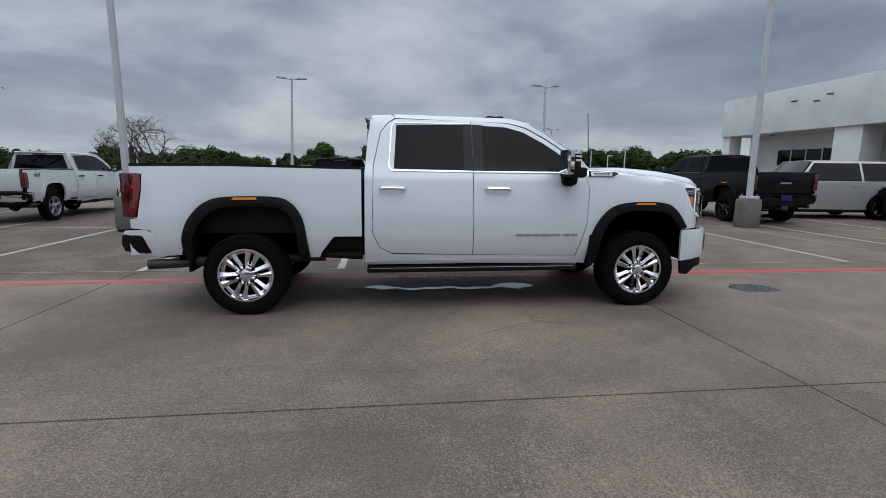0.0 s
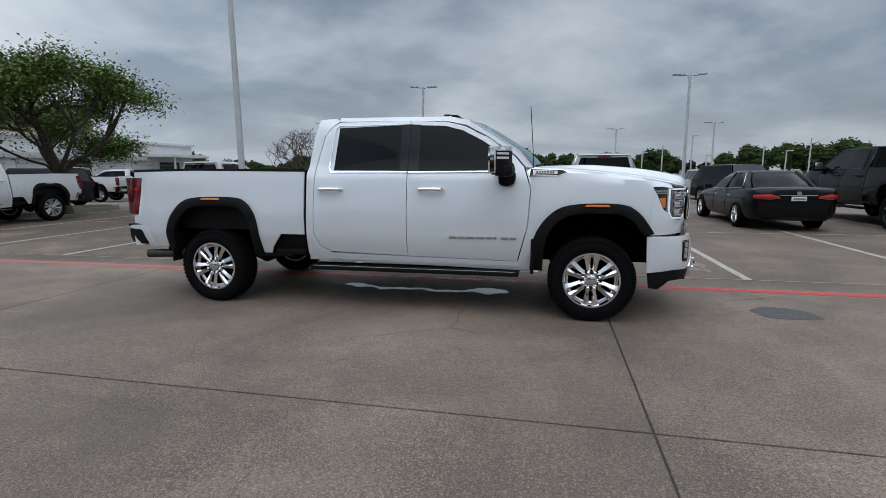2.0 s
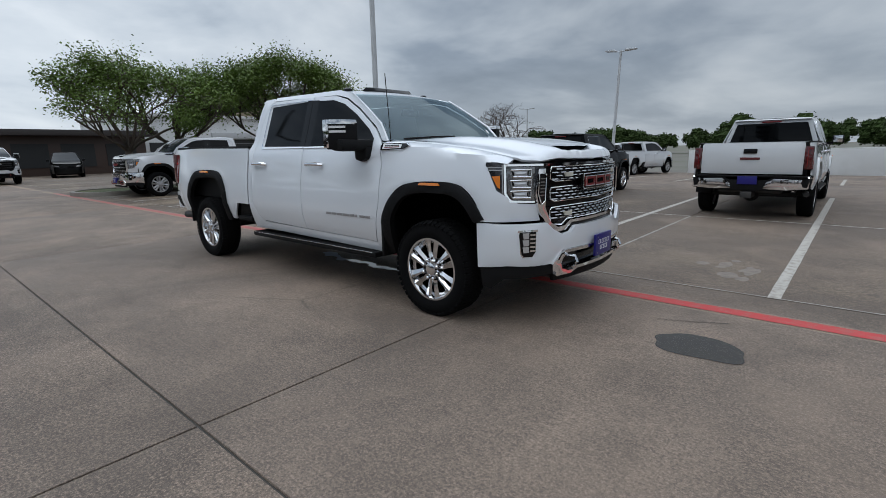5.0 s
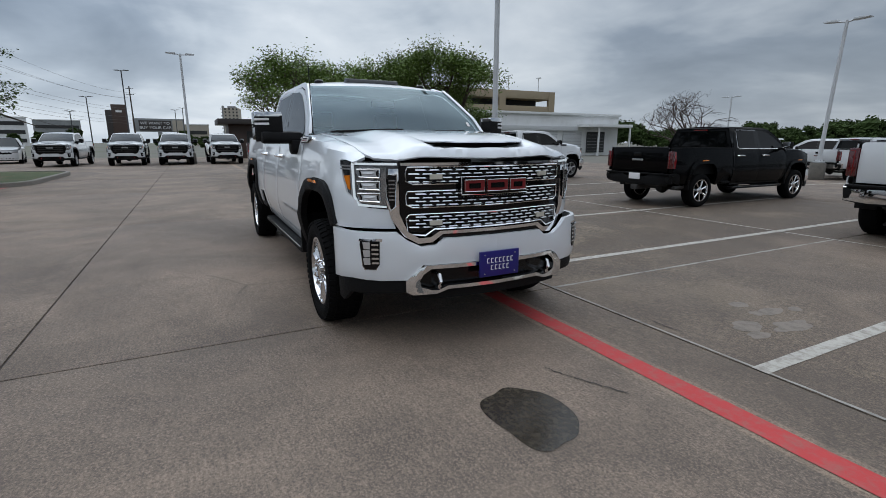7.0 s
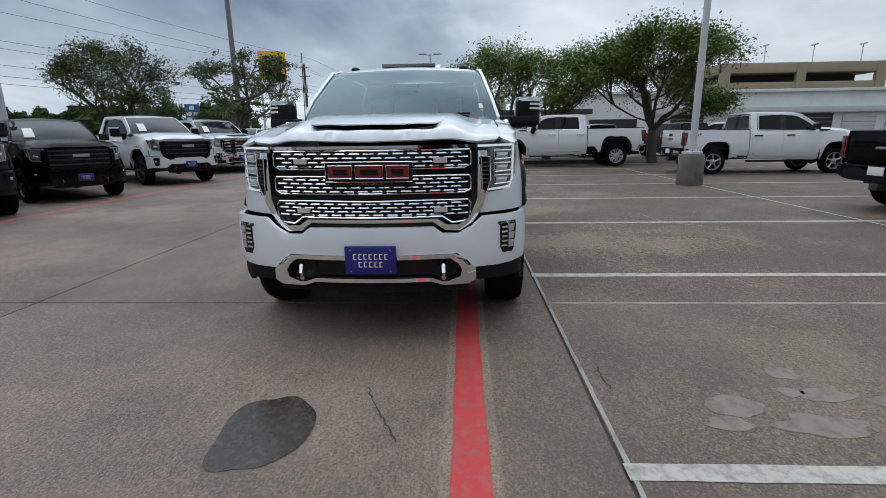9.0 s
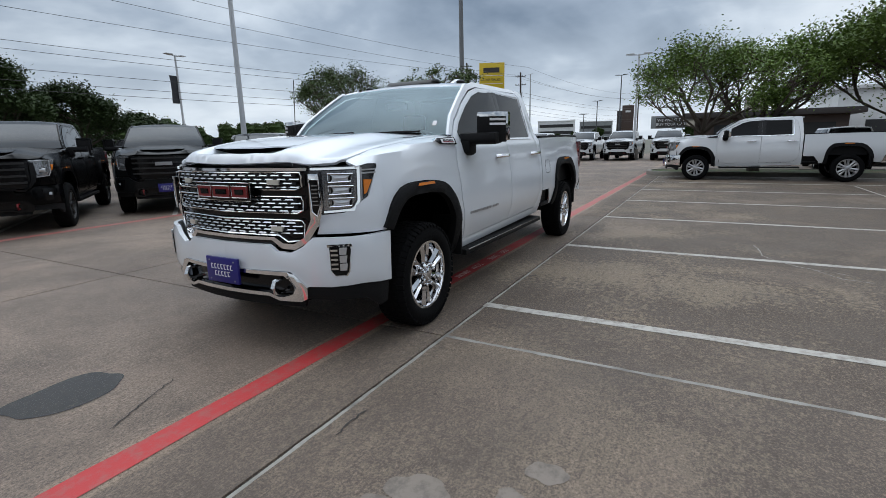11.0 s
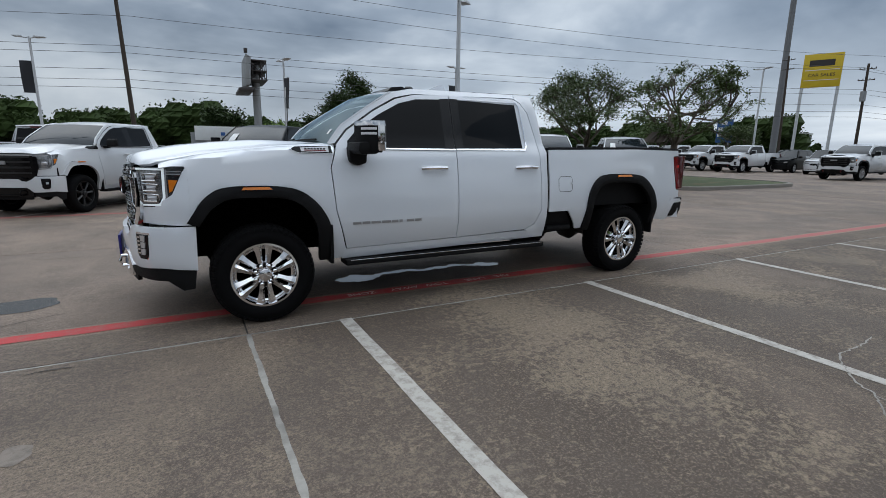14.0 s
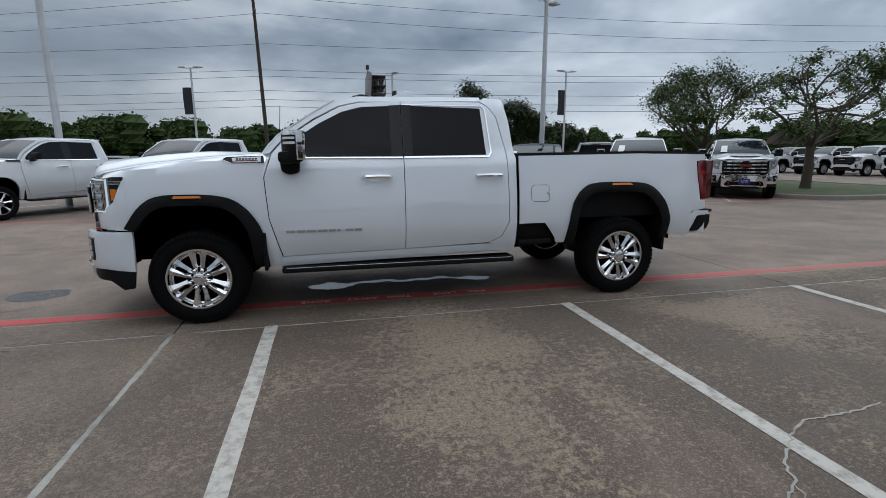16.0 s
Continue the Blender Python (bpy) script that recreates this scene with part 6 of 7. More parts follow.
def saloon(label, paint, at, plate):
    """A low four-door saloon: rounded body, glazed cabin under a painted roof, wrapped tail lamps."""
    root = thing("saloon_car", label, "car", at=at)

    def skin(stations, mat, name):
        bm = bmesh.new()
        rings = []
        for x, w, zb, zs, crown in stations:
            half = [(0.0, zb), (0.80 * w, zb), (0.94 * w, zb + 0.05), (0.99 * w, zb + 0.18), (w, (zb + zs) / 2 + 0.03), (0.985 * w, zs - 0.12), (0.955 * w, zs - 0.04), (0.88 * w, zs), (0.5 * w, zs + crown * 0.8), (0.0, zs + crown)]
            ring = half + [(-y, z) for y, z in reversed(half[1:-1])]
            rings.append([bm.verts.new((x, y, z)) for y, z in ring])
        for a, b in zip(rings, rings[1:]):
            for i in range(len(a)):
                j = (i + 1) % len(a)
                bm.faces.new((a[i], a[j], b[j], b[i]))
        bm.faces.new(rings[0])
        bm.faces.new(list(reversed(rings[-1])))
        return part(name, bm, mat, root)
    body = skin([(-2.47, 0.62, 0.46, 0.93, 0.02), (-2.45, 0.74, 0.36, 0.985, 0.03), (-2.36, 0.84, 0.29, 1.035, 0.03), (-2.15, 0.90, 0.25, 1.045, 0.03), (-1.75, 0.93, 0.23, 1.03, 0.03), (-1.2, 0.94, 0.21, 0.99, 0.02),
                 (-0.4, 0.935, 0.20, 0.955, 0.02), (0.6, 0.935, 0.20, 0.935, 0.03), (1.2, 0.93, 0.20, 0.90, 0.05), (1.75, 0.91, 0.22, 0.83, 0.06), (2.15, 0.85, 0.24, 0.74, 0.05), (2.36, 0.74, 0.27, 0.66, 0.04), (2.46, 0.55, 0.33, 0.58, 0.02)], paint, "body")
    base = [(1.22, 0.0), (1.10, 0.52), (0.75, 0.80), (-0.5, 0.83), (-1.25, 0.79), (-1.82, 0.62), (-1.90, 0.0)]
    tops = [(0.20, 0.0), (0.16, 0.38), (0.04, 0.55), (-0.5, 0.60), (-0.95, 0.56), (-1.12, 0.40), (-1.16, 0.0)]

    def around(points):
        return points + [(x, -y) for x, y in reversed(points[1:-1])]
    bm = bmesh.new()
    rings = []
    for k, z in ((0.0, 0.93), (0.5, 1.19), (0.85, 1.36), (1.0, 1.415)):
        rings.append([bm.verts.new((a[0] + (b[0] - a[0]) * k ** 1.15, a[1] + (b[1] - a[1]) * k ** 1.4, z)) for a, b in zip(around(base), around(tops))])
    for a, b in zip(rings, rings[1:]):
        for i in range(len(a)):
            j = (i + 1) % len(a)
            bm.faces.new((a[i], a[j], b[j], b[i]))
    part("cabin_glass", bm, TINT, root, "dark glass all round the cabin")
    part("roof", lofted(around([(x + (0.05 if x > -0.5 else -0.05), y * 1.04) for x, y in tops]), ((1.395, 1.0), (1.425, 0.96), (1.452, 0.80), (1.462, 0.45))), paint, root)
    for s in (-1, 1):
        part("front_pillar", tube([(1.02, s * 0.66, 0.95), (0.62, s * 0.60, 1.20), (0.14, s * 0.49, 1.41)], 0.035, 8), paint, root)
        part("middle_pillar", tube([(-0.28, s * 0.835, 0.95), (-0.33, s * 0.73, 1.20), (-0.38, s * 0.615, 1.41)], 0.028, 8), GLOSS_BLACK, root)
        part("rear_pillar", tube([(-1.62, s * 0.735, 1.0), (-1.35, s * 0.67, 1.20), (-1.03, s * 0.535, 1.41)], 0.055, 8), paint, root)
        part("window_trim", tube([(0.80, s * 0.815, 0.955), (-0.4, s * 0.85, 0.97), (-1.35, s * 0.80, 1.03), (-1.25, s * 0.725, 1.17), (-0.95, s * 0.585, 1.385)], 0.010, 6), CHROME, root)
        part("door_mirror", lofted([(0.62, s * 0.90), (0.78, s * 0.92), (0.76, s * 1.08), (0.66, s * 1.10)], ((0.96, 0.8), (1.0, 1.0), (1.07, 1.0), (1.10, 0.75))), paint, root)
        for x in (0.02, -0.98):
            part("door_handle", box((x, s * 0.925, 0.80), (x + 0.18, s * 0.955, 0.825), 0.008), CHROME, body)
        for x in (0.35, -0.62):
            part("door_gap", tube([(x, s * 0.937, 0.28), (x + 0.02, s * 0.94, 0.6), (x - 0.02, s * 0.915, 0.93)], 0.004, 5), GLOSS_BLACK, body)
        for x in (1.47, -1.40):
            # dark ring drawn in place of the shade inside the wheel arch
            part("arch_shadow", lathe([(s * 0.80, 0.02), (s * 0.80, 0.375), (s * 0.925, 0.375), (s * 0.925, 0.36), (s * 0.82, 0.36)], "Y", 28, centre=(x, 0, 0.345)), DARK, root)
            build_wheel(root, (x, s * 0.835, 0.335), s, POLISHED, False, 0.338, 10)
        tail = part("tail_lamp", sheet([(s * 0.40, 0.80), (s * 0.62, 0.775), (s * 0.905, 0.80), (s * 0.90, 0.885), (s * 0.62, 0.905), (s * 0.42, 0.86)], lambda y, z: (-2.515 + 2.4 * max(0.0, abs(y) - 0.62) ** 2, y, z), 0.06, 0.05, 0.006, flip=-1), RED_BRIGHT, root, "bright red wrapped tail lamp")
        part("tail_lamp_band", sheet([(s * 0.44, 0.80), (s * 0.88, 0.805), (s * 0.88, 0.825), (s * 0.45, 0.822)], lambda y, z: (-2.521 + 2.4 * max(0.0, abs(y) - 0.62) ** 2, y, z), 0.06, 0.03, 0.003, flip=-1), RED_DEEP, tail)
        part("exhaust_finisher", sheet([(s * 0.46, 0.36), (s * 0.72, 0.365), (s * 0.70, 0.405), (s * 0.48, 0.40)], lambda y, z: (-2.475 + 0.12 * (y / 0.7) ** 4, y, z), 0.06, 0.05, 0.006, flip=-1), CHROME, root)
        part("headlamp", sheet([(s * 0.42, 0.585), (s * 0.80, 0.625), (s * 0.80, 0.70), (s * 0.50, 0.66)], lambda y, z: (2.47 - 0.36 * abs(y / 0.8) ** 2.4, y, z), 0.08, 0.06, 0.005, flip=1), LAMP_CLEAR, root)
    part("boot_strip", sheet([(-0.40, 0.868), (0.40, 0.868), (0.40, 0.882), (-0.40, 0.882)], lambda y, z: (-2.492 + 0.02 * (y / 0.4) ** 2, y, z), 0.1, 0.02, 0.003, flip=-1), CHROME, body)
    part("boot_badge", lathe([(-2.497, 0.0), (-2.497, 0.045), (-2.47, 0.045)], "X", 16, centre=(0, 0, 0.925)), GALV, body)
    part("boot_line", tube([(-2.478, -0.62, 0.72), (-2.488, 0.0, 0.70), (-2.478, 0.62, 0.72)], 0.005, 5), GLOSS_BLACK, body)
    rp = part("rear_plate", box((-2.505, -0.155, 0.745), (-2.485, 0.155, 0.845), 0.004), plate, root)
    for i in range(7):
        part("plate_bar", box((-2.508, -0.125 + 0.036 * i, 0.77), (-2.503, -0.103 + 0.036 * i, 0.815)), SIGN_DARK, rp)
    part("rear_valance", sheet([(-0.66, 0.27), (0.66, 0.27), (0.72, 0.35), (-0.72, 0.35)], lambda y, z: (-2.46 + 0.10 * (y / 0.7) ** 2, y, z), 0.15, 0.05, 0.006, flip=-1), PLASTIC, root)
    part("grille", sheet([(-0.38, 0.40), (0.38, 0.40), (0.46, 0.58), (-0.46, 0.58)], lambda y, z: (2.475 - 0.2 * (y / 0.8) ** 2, y, z), 0.1, 0.03, 0.004, flip=1), GLOSS_BLACK, root)
    return root


def nose_in(x, y, heading):
    """The pose of a pickup whose front left wheel stands at (x, y)."""
    h = radians(heading)
    return parked(x - 2.0175 * math.cos(h) + 0.80 * math.sin(h), y - 2.0175 * math.sin(h) - 0.80 * math.cos(h), heading)


# bays beyond the truck, tails towards the lane
white_chrome = pickup("white pickup with chrome bumpers and a blue plate in a bay", WHITE_PAINT, False, WHITE_PAINT, DULL_ALLOY, "chrome", BLUE_PLATE, at=parked(3.08, 9.45, 90), tow=False)
white_chrome.scale = (0.96, 0.97, 0.95)
black_truck = pickup("glossy black crew cab pickup with polished wheels, parked in a bay", BLACK_PAINT, False, BLACK_PAINT, POLISHED, "chrome", PLATE_WHITE, at=parked(-1.98, 9.80, 90), style=7, tow=False, rear="black")
black_truck.scale = (0.895, 0.93, 0.875)
grey_truck = pickup("dark grey crew cab pickup with black wheels and a blue plate", GREY_PAINT, False, PLASTIC, BLACK_ALLOY, "black", BLUE_PLATE, at=parked(10.35, 9.45, 88), style=7)
ext_truck = pickup("white pickup with silver wheels parked by a lamp post", WHITE_PAINT, False, WHITE_PAINT, DULL_ALLOY, "chrome", PLATE_WHITE, at=parked(-10.2, 9.90, 90), hood_scoop=False, tow=False, plain=True, style=5)
ext_truck.scale = (0.88, 0.92, 0.92)
words("4x4", 0.16, SIGN_DARK, ext_truck, "four_wheel_badge", pose(-2.62, -0.965, 1.30, 90, 0, 0), 0.002)
saloon("dark blue-grey saloon with bright red tail lamps, parked in a bay", NAVY_PAINT, parked(7.12, 9.25, 90), PLATE_WHITE).scale = (1.0, 0.97, 0.95)
car("estate_car", "pale silver estate car parked among the bays", "car", BEIGE_PAINT, parked(13.6, 8.9, 172), 5.2, (1.0, 1.15), 1.18, 1.86, 0.92, (1.25, 0.65), (-2.15, -2.45), None, 3.0, 0.38, 0.98, 0.66)
car("estate_car", "black estate car parked at the end of the bays", "car", BLACK_PAINT, parked(15.6, 5.6, 90), 5.0, (1.0, 1.1), 1.14, 1.80, 0.88, (1.1, 0.5), (-2.0, -2.35), None, 2.9, 0.37, 0.96, 0.64)
# the row across the lane, nosed in at an angle
pickup("black pickup with dark grille and blue plate in an angled bay", BLACK_PAINT, False, BLACK_PAINT, BLACK_ALLOY, "black", None, at=nose_in(0.62, -7.75, 55), style=7, hood_scoop=True, stickers=True)
pickup("white pickup with black grille and flares, nosed into an angled bay", WHITE_PAINT, False, WHITE_PAINT, BLACK_ALLOY, "black", None, at=nose_in(4.58, -7.45, 59), style=7, tow=False, hood_scoop=False, front_plate=False).scale = (0.93, 0.95, 0.96)
pickup("white crew cab pickup with bright wheels, nosed into an angled bay", WHITE_PAINT, False, WHITE_PAINT, POLISHED, "chrome", None, at=nose_in(8.35, -7.6, 59), style=7, tow=False).scale = (0.95, 0.96, 0.96)
pickup("dark grey pickup nosed into an angled bay", GREY_PAINT, False, GREY_PAINT, BLACK_ALLOY, "black", None, at=nose_in(-2.45, -7.75, 55), style=7)
pickup("older black pickup with a paper sheet behind its windscreen", BLACK_PAINT, False, BLACK_PAINT, BLACK_ALLOY, "black", None, at=nose_in(-5.35, -7.7, 55), style=7, stickers=True, hood_scoop=False, tow=False).scale = (0.92, 0.93, 0.90)
pickup("white pickup with wide black grille and paper sheet in its windscreen", WHITE_PAINT, False, WHITE_PAINT, BLACK_ALLOY, "black", None, at=nose_in(-9.1, -7.6, 55), style=7, stickers=True, hood_scoop=False)
angled_white = pickup("white pickup with a chrome grille, last of the angled row", WHITE_PAINT, False, WHITE_PAINT, DULL_ALLOY, "chrome", None, at=nose_in(-13.3, -7.9, 52), stickers=True)
# second row behind it
for x, y, h in ((-11.2, -15.0, 232), (6.0, -15.2, 235)):
    copy_thing(angled_white, parked(x, y, h))
for x, y, h in ((-5.6, -15.3, 235), (-1.6, -15.1, 235)):
    car("estate_car", "dark estate car parked in the row behind", "car", GREY_PAINT, parked(x, y, h), 4.9, (1.0, 1.1), 1.12, 1.76, 0.88, (1.1, 0.5), (-1.95, -2.3), None, 2.85, 0.36, 0.95, 0.63, group="second row")
car("estate_car", "white estate car parked in the row behind", "car", WHITE_PAINT, parked(12.5, -15.2, 235), 4.9, (1.0, 1.1), 1.12, 1.80, 0.88, (1.1, 0.5), (-1.95, -2.3), None, 2.85, 0.36, 0.95, 0.63, group="second row")
# white fleet trucks
side_truck = pickup("white work pickup with black flares parked by the tree island", WHITE_PAINT, False, PLASTIC, DULL_ALLOY, "chrome", None, at=parked(-14.35, 4.45, -90))
fleet = pickup("white fleet pickup with a black grille, one of a long row", WHITE_PAINT, False, PLASTIC, DULL_ALLOY, "black", None, at=parked(-32.3, 0.3, 2), group="fleet row")
for y, h in ((-2.55, -1), (-5.3, 1), (-8.7, -3), (-17.2, 2), (-20.2, -1), (-23.2, 1), (-26.4, 0)):
    copy_thing(fleet, parked(-32.3 - (3.0 if y < -12 else 0.0), y, h))
for x, y, h in ((-8.0, 27.7, 200), (-5.7, 26.2, 80), (-24.5, 16.5, 200), (-25.5, 21.0, 200)):
    copy_thing(white_chrome, parked(x, y, h))
car("estate_car", "small white estate car facing the lot", "car", WHITE_PAINT, parked(7.3, 24.2, -92), 4.4, (0.95, 1.02), 1.05, 1.64, 0.82, (0.95, 0.35), (-1.75, -2.1), None, 2.6, 0.34, 0.90, 0.60)
car("estate_car", "silver estate car parked by a lamp post", "car", SILVER_PAINT, parked(10.6, 25.2, -90), 4.8, (1.0, 1.1), 1.12, 1.75, 0.88, (1.1, 0.5), (-1.95, -2.3), None, 2.8, 0.36, 0.94, 0.63)
for x, y, h, m, lab in ((-38.0, -13.0, 10, WHITE_PAINT, "white"), (-39.5, -16.2, 5, GREY_PAINT, "dark grey"), (-38.5, 5.2, -10, GREY_PAINT, "dark grey"), (-21.5, 7.6, 180, WHITE_PAINT, "white"), (-20.5, 11.5, 185, GREY_PAINT, "dark grey")):
    car("estate_car", lab + " estate car standing far off in the lot", "car", m, parked(x, y, h), 4.7, (1.0, 1.08), 1.1, 1.72, 0.86, (1.05, 0.45), (-1.9, -2.2), None, 2.75, 0.36, 0.93, 0.62)


car("estate_car", "dark grey estate car with a paper sheet in its windscreen", "car", GREY_PAINT, parked(9.9, 18.6, -77), 4.9, (1.0, 1.12), 1.14, 1.80, 0.90, (1.1, 0.5), (-1.95, -2.3), None, 2.85, 0.37, 0.95, 0.64)

# ---- lamp posts, poles and wires ----
def lamp_post(x, y, height, base=True, banner=None, turn=0.0, mat=None, radius=0.085, lean=0.0):
    mat = mat or POLE_PAINT
    height -= lot_z(y)
    root = thing("lamp_post", "tall pale grey lamp post with flat twin heads" + (" on concrete base" if base else ""), "lamp post", "lot lamp posts", at=pose(x, y, lot_z(y), 0, lean, turn))
    z0 = 0.0
    if base:
        part("concrete_base", lathe([(0.0, 0.30), (0.02, 0.31), (0.70, 0.30), (0.74, 0.28), (0.75, 0.0)], "Z", 20), BASE_CONCRETE, root, "weathered round concrete base")
        part("base_cover", box((-0.17, -0.17, 0.75), (0.17, 0.17, 0.82), 0.02), mat, root)
        for i in range(4):
            a = math.pi / 4 + i * math.pi / 2
            part("anchor_bolt", lathe([(0.82, 0.018), (0.86, 0.018), (0.87, 0.0)], "Z", 6, centre=(0.17 * math.cos(a), 0.17 * math.sin(a), 0)), GALV, root)
        z0 = 0.75
    part("pole", tube([(0, 0, z0), (0, 0, z0 + (height - z0) * 0.5), (0, 0, height)], radius, 10, taper=0.72), mat, root)
    for s in (-1, 1):
        arm = part("arm", tube([(0, 0, height - 0.08), (s * 0.28, 0, height - 0.03)], 0.035, 6), mat, root)
        part("lamp_head", slanted([(s * 0.25, height - 0.06), (s * 0.80, height - 0.02), (s * 0.82, height + 0.02), (s * 0.30, height + 0.05)], -0.17, 0.17, None, 0.015), mat, arm)
    if banner:
        zb = height * 0.70
        part("banner", sheet([(0.05, zb - 0.9), (0.68, zb - 0.9), (0.68, zb + 0.9), (0.05, zb + 0.9)], lambda u, v: (u, 0.05 * math.sin(u * 5 + v * 2), v), 0.15, 0.004, 0.0, flip=1), BANNER, root, "dark fabric banner with a pale mark")
        part("banner_mark", box((0.22, -0.075, zb - 0.25), (0.34, -0.068, zb + 0.35), 0.002), PLATE_WHITE, root)
        for zz in (zb - 0.9, zb + 0.9):
            part("banner_rod", tube([(0, 0, zz), (0.72, 0, zz)], 0.015, 6), mat, root)
    return root


lamp_post(8.95, 6.05, 10.2)
lamp_post(-6.54, 6.21, 10.2, turn=20)
lamp_post(8.3, 21.4, 6.1, turn=5)
lamp_post(-5.9, 22.7, 6.3, turn=0, lean=2.0)
lamp_post(-6.8, -11.5, 6.75, False, turn=40, radius=0.10)
lamp_post(-30.6, -1.75, 6.85, True, turn=95)
lamp_post(9.8, -32.6, 7.45, False, "b", turn=-15)
lamp_post(-3.4, -27.2, 6.6, False, "b", turn=100)
lamp_post(-16.8, -29.5, 7.6, False, "b", turn=10)
lamp_post(-38.8, -18.8, 8.0, False, turn=70)
lamp_post(8.38, -11.0, 9.5, False, turn=10, radius=0.10)
for px, py, ph in ((-78.5, -13.8, 7.6), (-78.1, -15.8, 5.6), (-104.3, -3.6, 7.6), (-104.3, -2.3, 8.0), (-64.0, -8.0, 9.6)):
    lamp_post(px, py, ph, False, turn=70, mat=POLE_DARK)
for px, py, ph, arm in ((8.9, 36.5, 3.2, 1), (10.3, 36.0, 3.7, 0), (12.3, 35.5, 4.4, 1), (13.4, 35.6, 2.9, 1), (16.7, 34.0, 3.5, 0), (18.0, 33.6, 3.1, 1), (19.2, 33.0, 3.9, 0)):
    post = thing("street_lamp", "thin pale street lamp behind the boundary wall", "street lamp", "thin street lamps", at=pose(px, py, lot_z(py)))
    part("pole", tube([(0, 0, 0), (0, 0, ph)], 0.055, 8, taper=0.8), POLE_PAINT, post)
    if arm:
        part("lamp_head", box((0.0, -0.07, ph - 0.05), (0.42, 0.07, ph + 0.03), 0.02), POLE_PAINT, post)
lamp_post(-127.8, -41.6, 19.3, False, turn=70, radius=0.22)
lamp_post(7.5, 42.0, 5.2, False, turn=10)
lamp_post(-24.0, 44.0, 5.6, False, turn=10)
lamp_post(14.5, 38.0, 5.2, False, turn=10)


def utility_pole(x, y, height, lean=0.0, box_on=False):
    root = thing("utility_pole", "dark tarred wooden utility pole with crossarms and wires", "utility pole", "utility poles", at=pose(x, y, 0, lean, lean, 15))
    part("pole", tube([(0, 0, 0), (0, 0, height)], 0.15, 10, taper=0.65), POLE_WOOD, root)
    for z in (height - 0.5, height - 1.5):
        arm = part("crossarm", box((-0.04, -0.62, z), (0.04, 0.62, z + 0.07), 0.01), POLE_WOOD, root)
        for yy in (-0.58, -0.25, 0.25, 0.58):
            part("insulator", lathe([(z + 0.07, 0.03), (z + 0.12, 0.05), (z + 0.18, 0.035), (z + 0.19, 0.0)], "Z", 8, centre=(0, yy, 0)), GALV, arm)
    if box_on:
        part("transformer", lathe([(height - 3.4, 0.0), (height - 3.4, 0.24), (height - 2.5, 0.24), (height - 2.42, 0.0)], "Z", 14, centre=(0.35, 0, 0)), GALV, root)
    return root


LINE = [(70.0, -47.0), (5.0, -32.2), (-54.6, -18.3), (-102.0, -10.4)]
for i, (x, y) in enumerate(LINE):
    utility_pole(x, y, (10.6, 12.6, 9.7, 11.4)[i], 1.5 if i == 1 else 0.6, i == 2)
utility_pole(-59.1, -27.5, 12.2, 1.4)


def wire(a, b, z0, z1, sag, off):
    pts = []
    d = Vector((b[0] - a[0], b[1] - a[1], 0)).normalized()
    n = Vector((-d.y, d.x, 0)) * off
    for i in range(25):
        t = i / 24
        pts.append((a[0] + (b[0] - a[0]) * t + n.x, a[1] + (b[1] - a[1]) * t + n.y, z0 + (z1 - z0) * t - sag * 4 * t * (1 - t)))
    return solid("overhead_wire", tube(pts, 0.013, 5), CABLE, "thin black overhead wire between poles", "wire", "overhead wires")


for a, b in zip(LINE, LINE[1:]):
    for z, off, sag in ((12.0, -0.9, 1.0), (11.2, 0.4, 0.9), (9.3, 0.9, 0.7), (7.4, 0.1, 0.55), (7.0, 0.25, 0.55), (6.0, 0.0, 0.5), (5.4, 0.12, 0.5), (4.9, -0.12, 0.45)):
        za = z if a == LINE[1] or z < 10 else z - 1.8
        zb = z if b == LINE[1] or z < 10 else z - 1.8
        wire(a, b, za, zb, sag, off)

mast = thing("steel_mast", "tall tapered grey steel transmission mast", "mast", at=pose(-67.5, -32.7, 0, 0, 0.6, 0))
part("shaft", tube([(0, 0, 0), (0, 0, 16), (0, 0, 32)], 0.42, 14, taper=0.65), MAST_STEEL, mast)
part("base_plate", lathe([(0.0, 0.7), (0.10, 0.7), (0.12, 0.0)], "Z", 14), MAST_STEEL, mast)

# ---- signs ----
SIGN = pose(-55.0, -22.4, 0, 0, 0, 23) @ Matrix.Diagonal((1.27, 1.27, 1.19, 1.0))
root = thing("pylon_sign", "tall yellow advertising sign on two pale posts", "sign", at=SIGN)
for y in (-1.15, 1.15):
    part("post", tube([(0, y, 0), (0, y, 9.45)], 0.11, 8), POLE_PAINT, root)
face = part("sign_face", box((-0.12, -1.25, 6.75), (0.12, 1.25, 9.45), 0.03), YELLOW_SIGN, root)
for f in (-0.128, 0.128):
    part("brand_bar", box((f - 0.006, -0.85, 8.45), (f + 0.006, 0.75, 8.95), 0.0), SIGN_DARK, face)
    part("rule", box((f - 0.006, -1.1, 8.12), (f + 0.006, 1.1, 8.17), 0.0), PLATE_WHITE, face)
    part("rule", box((f - 0.006, -1.1, 7.30), (f + 0.006, 1.1, 7.35), 0.0), PLATE_WHITE, face)
words("CAR SALES", 0.36, SIGN_DARK, face, "lettering", Matrix.Translation((0.13, 0, 7.72)) @ Euler((radians(90), 0, radians(90))).to_matrix().to_4x4(), 0.004)

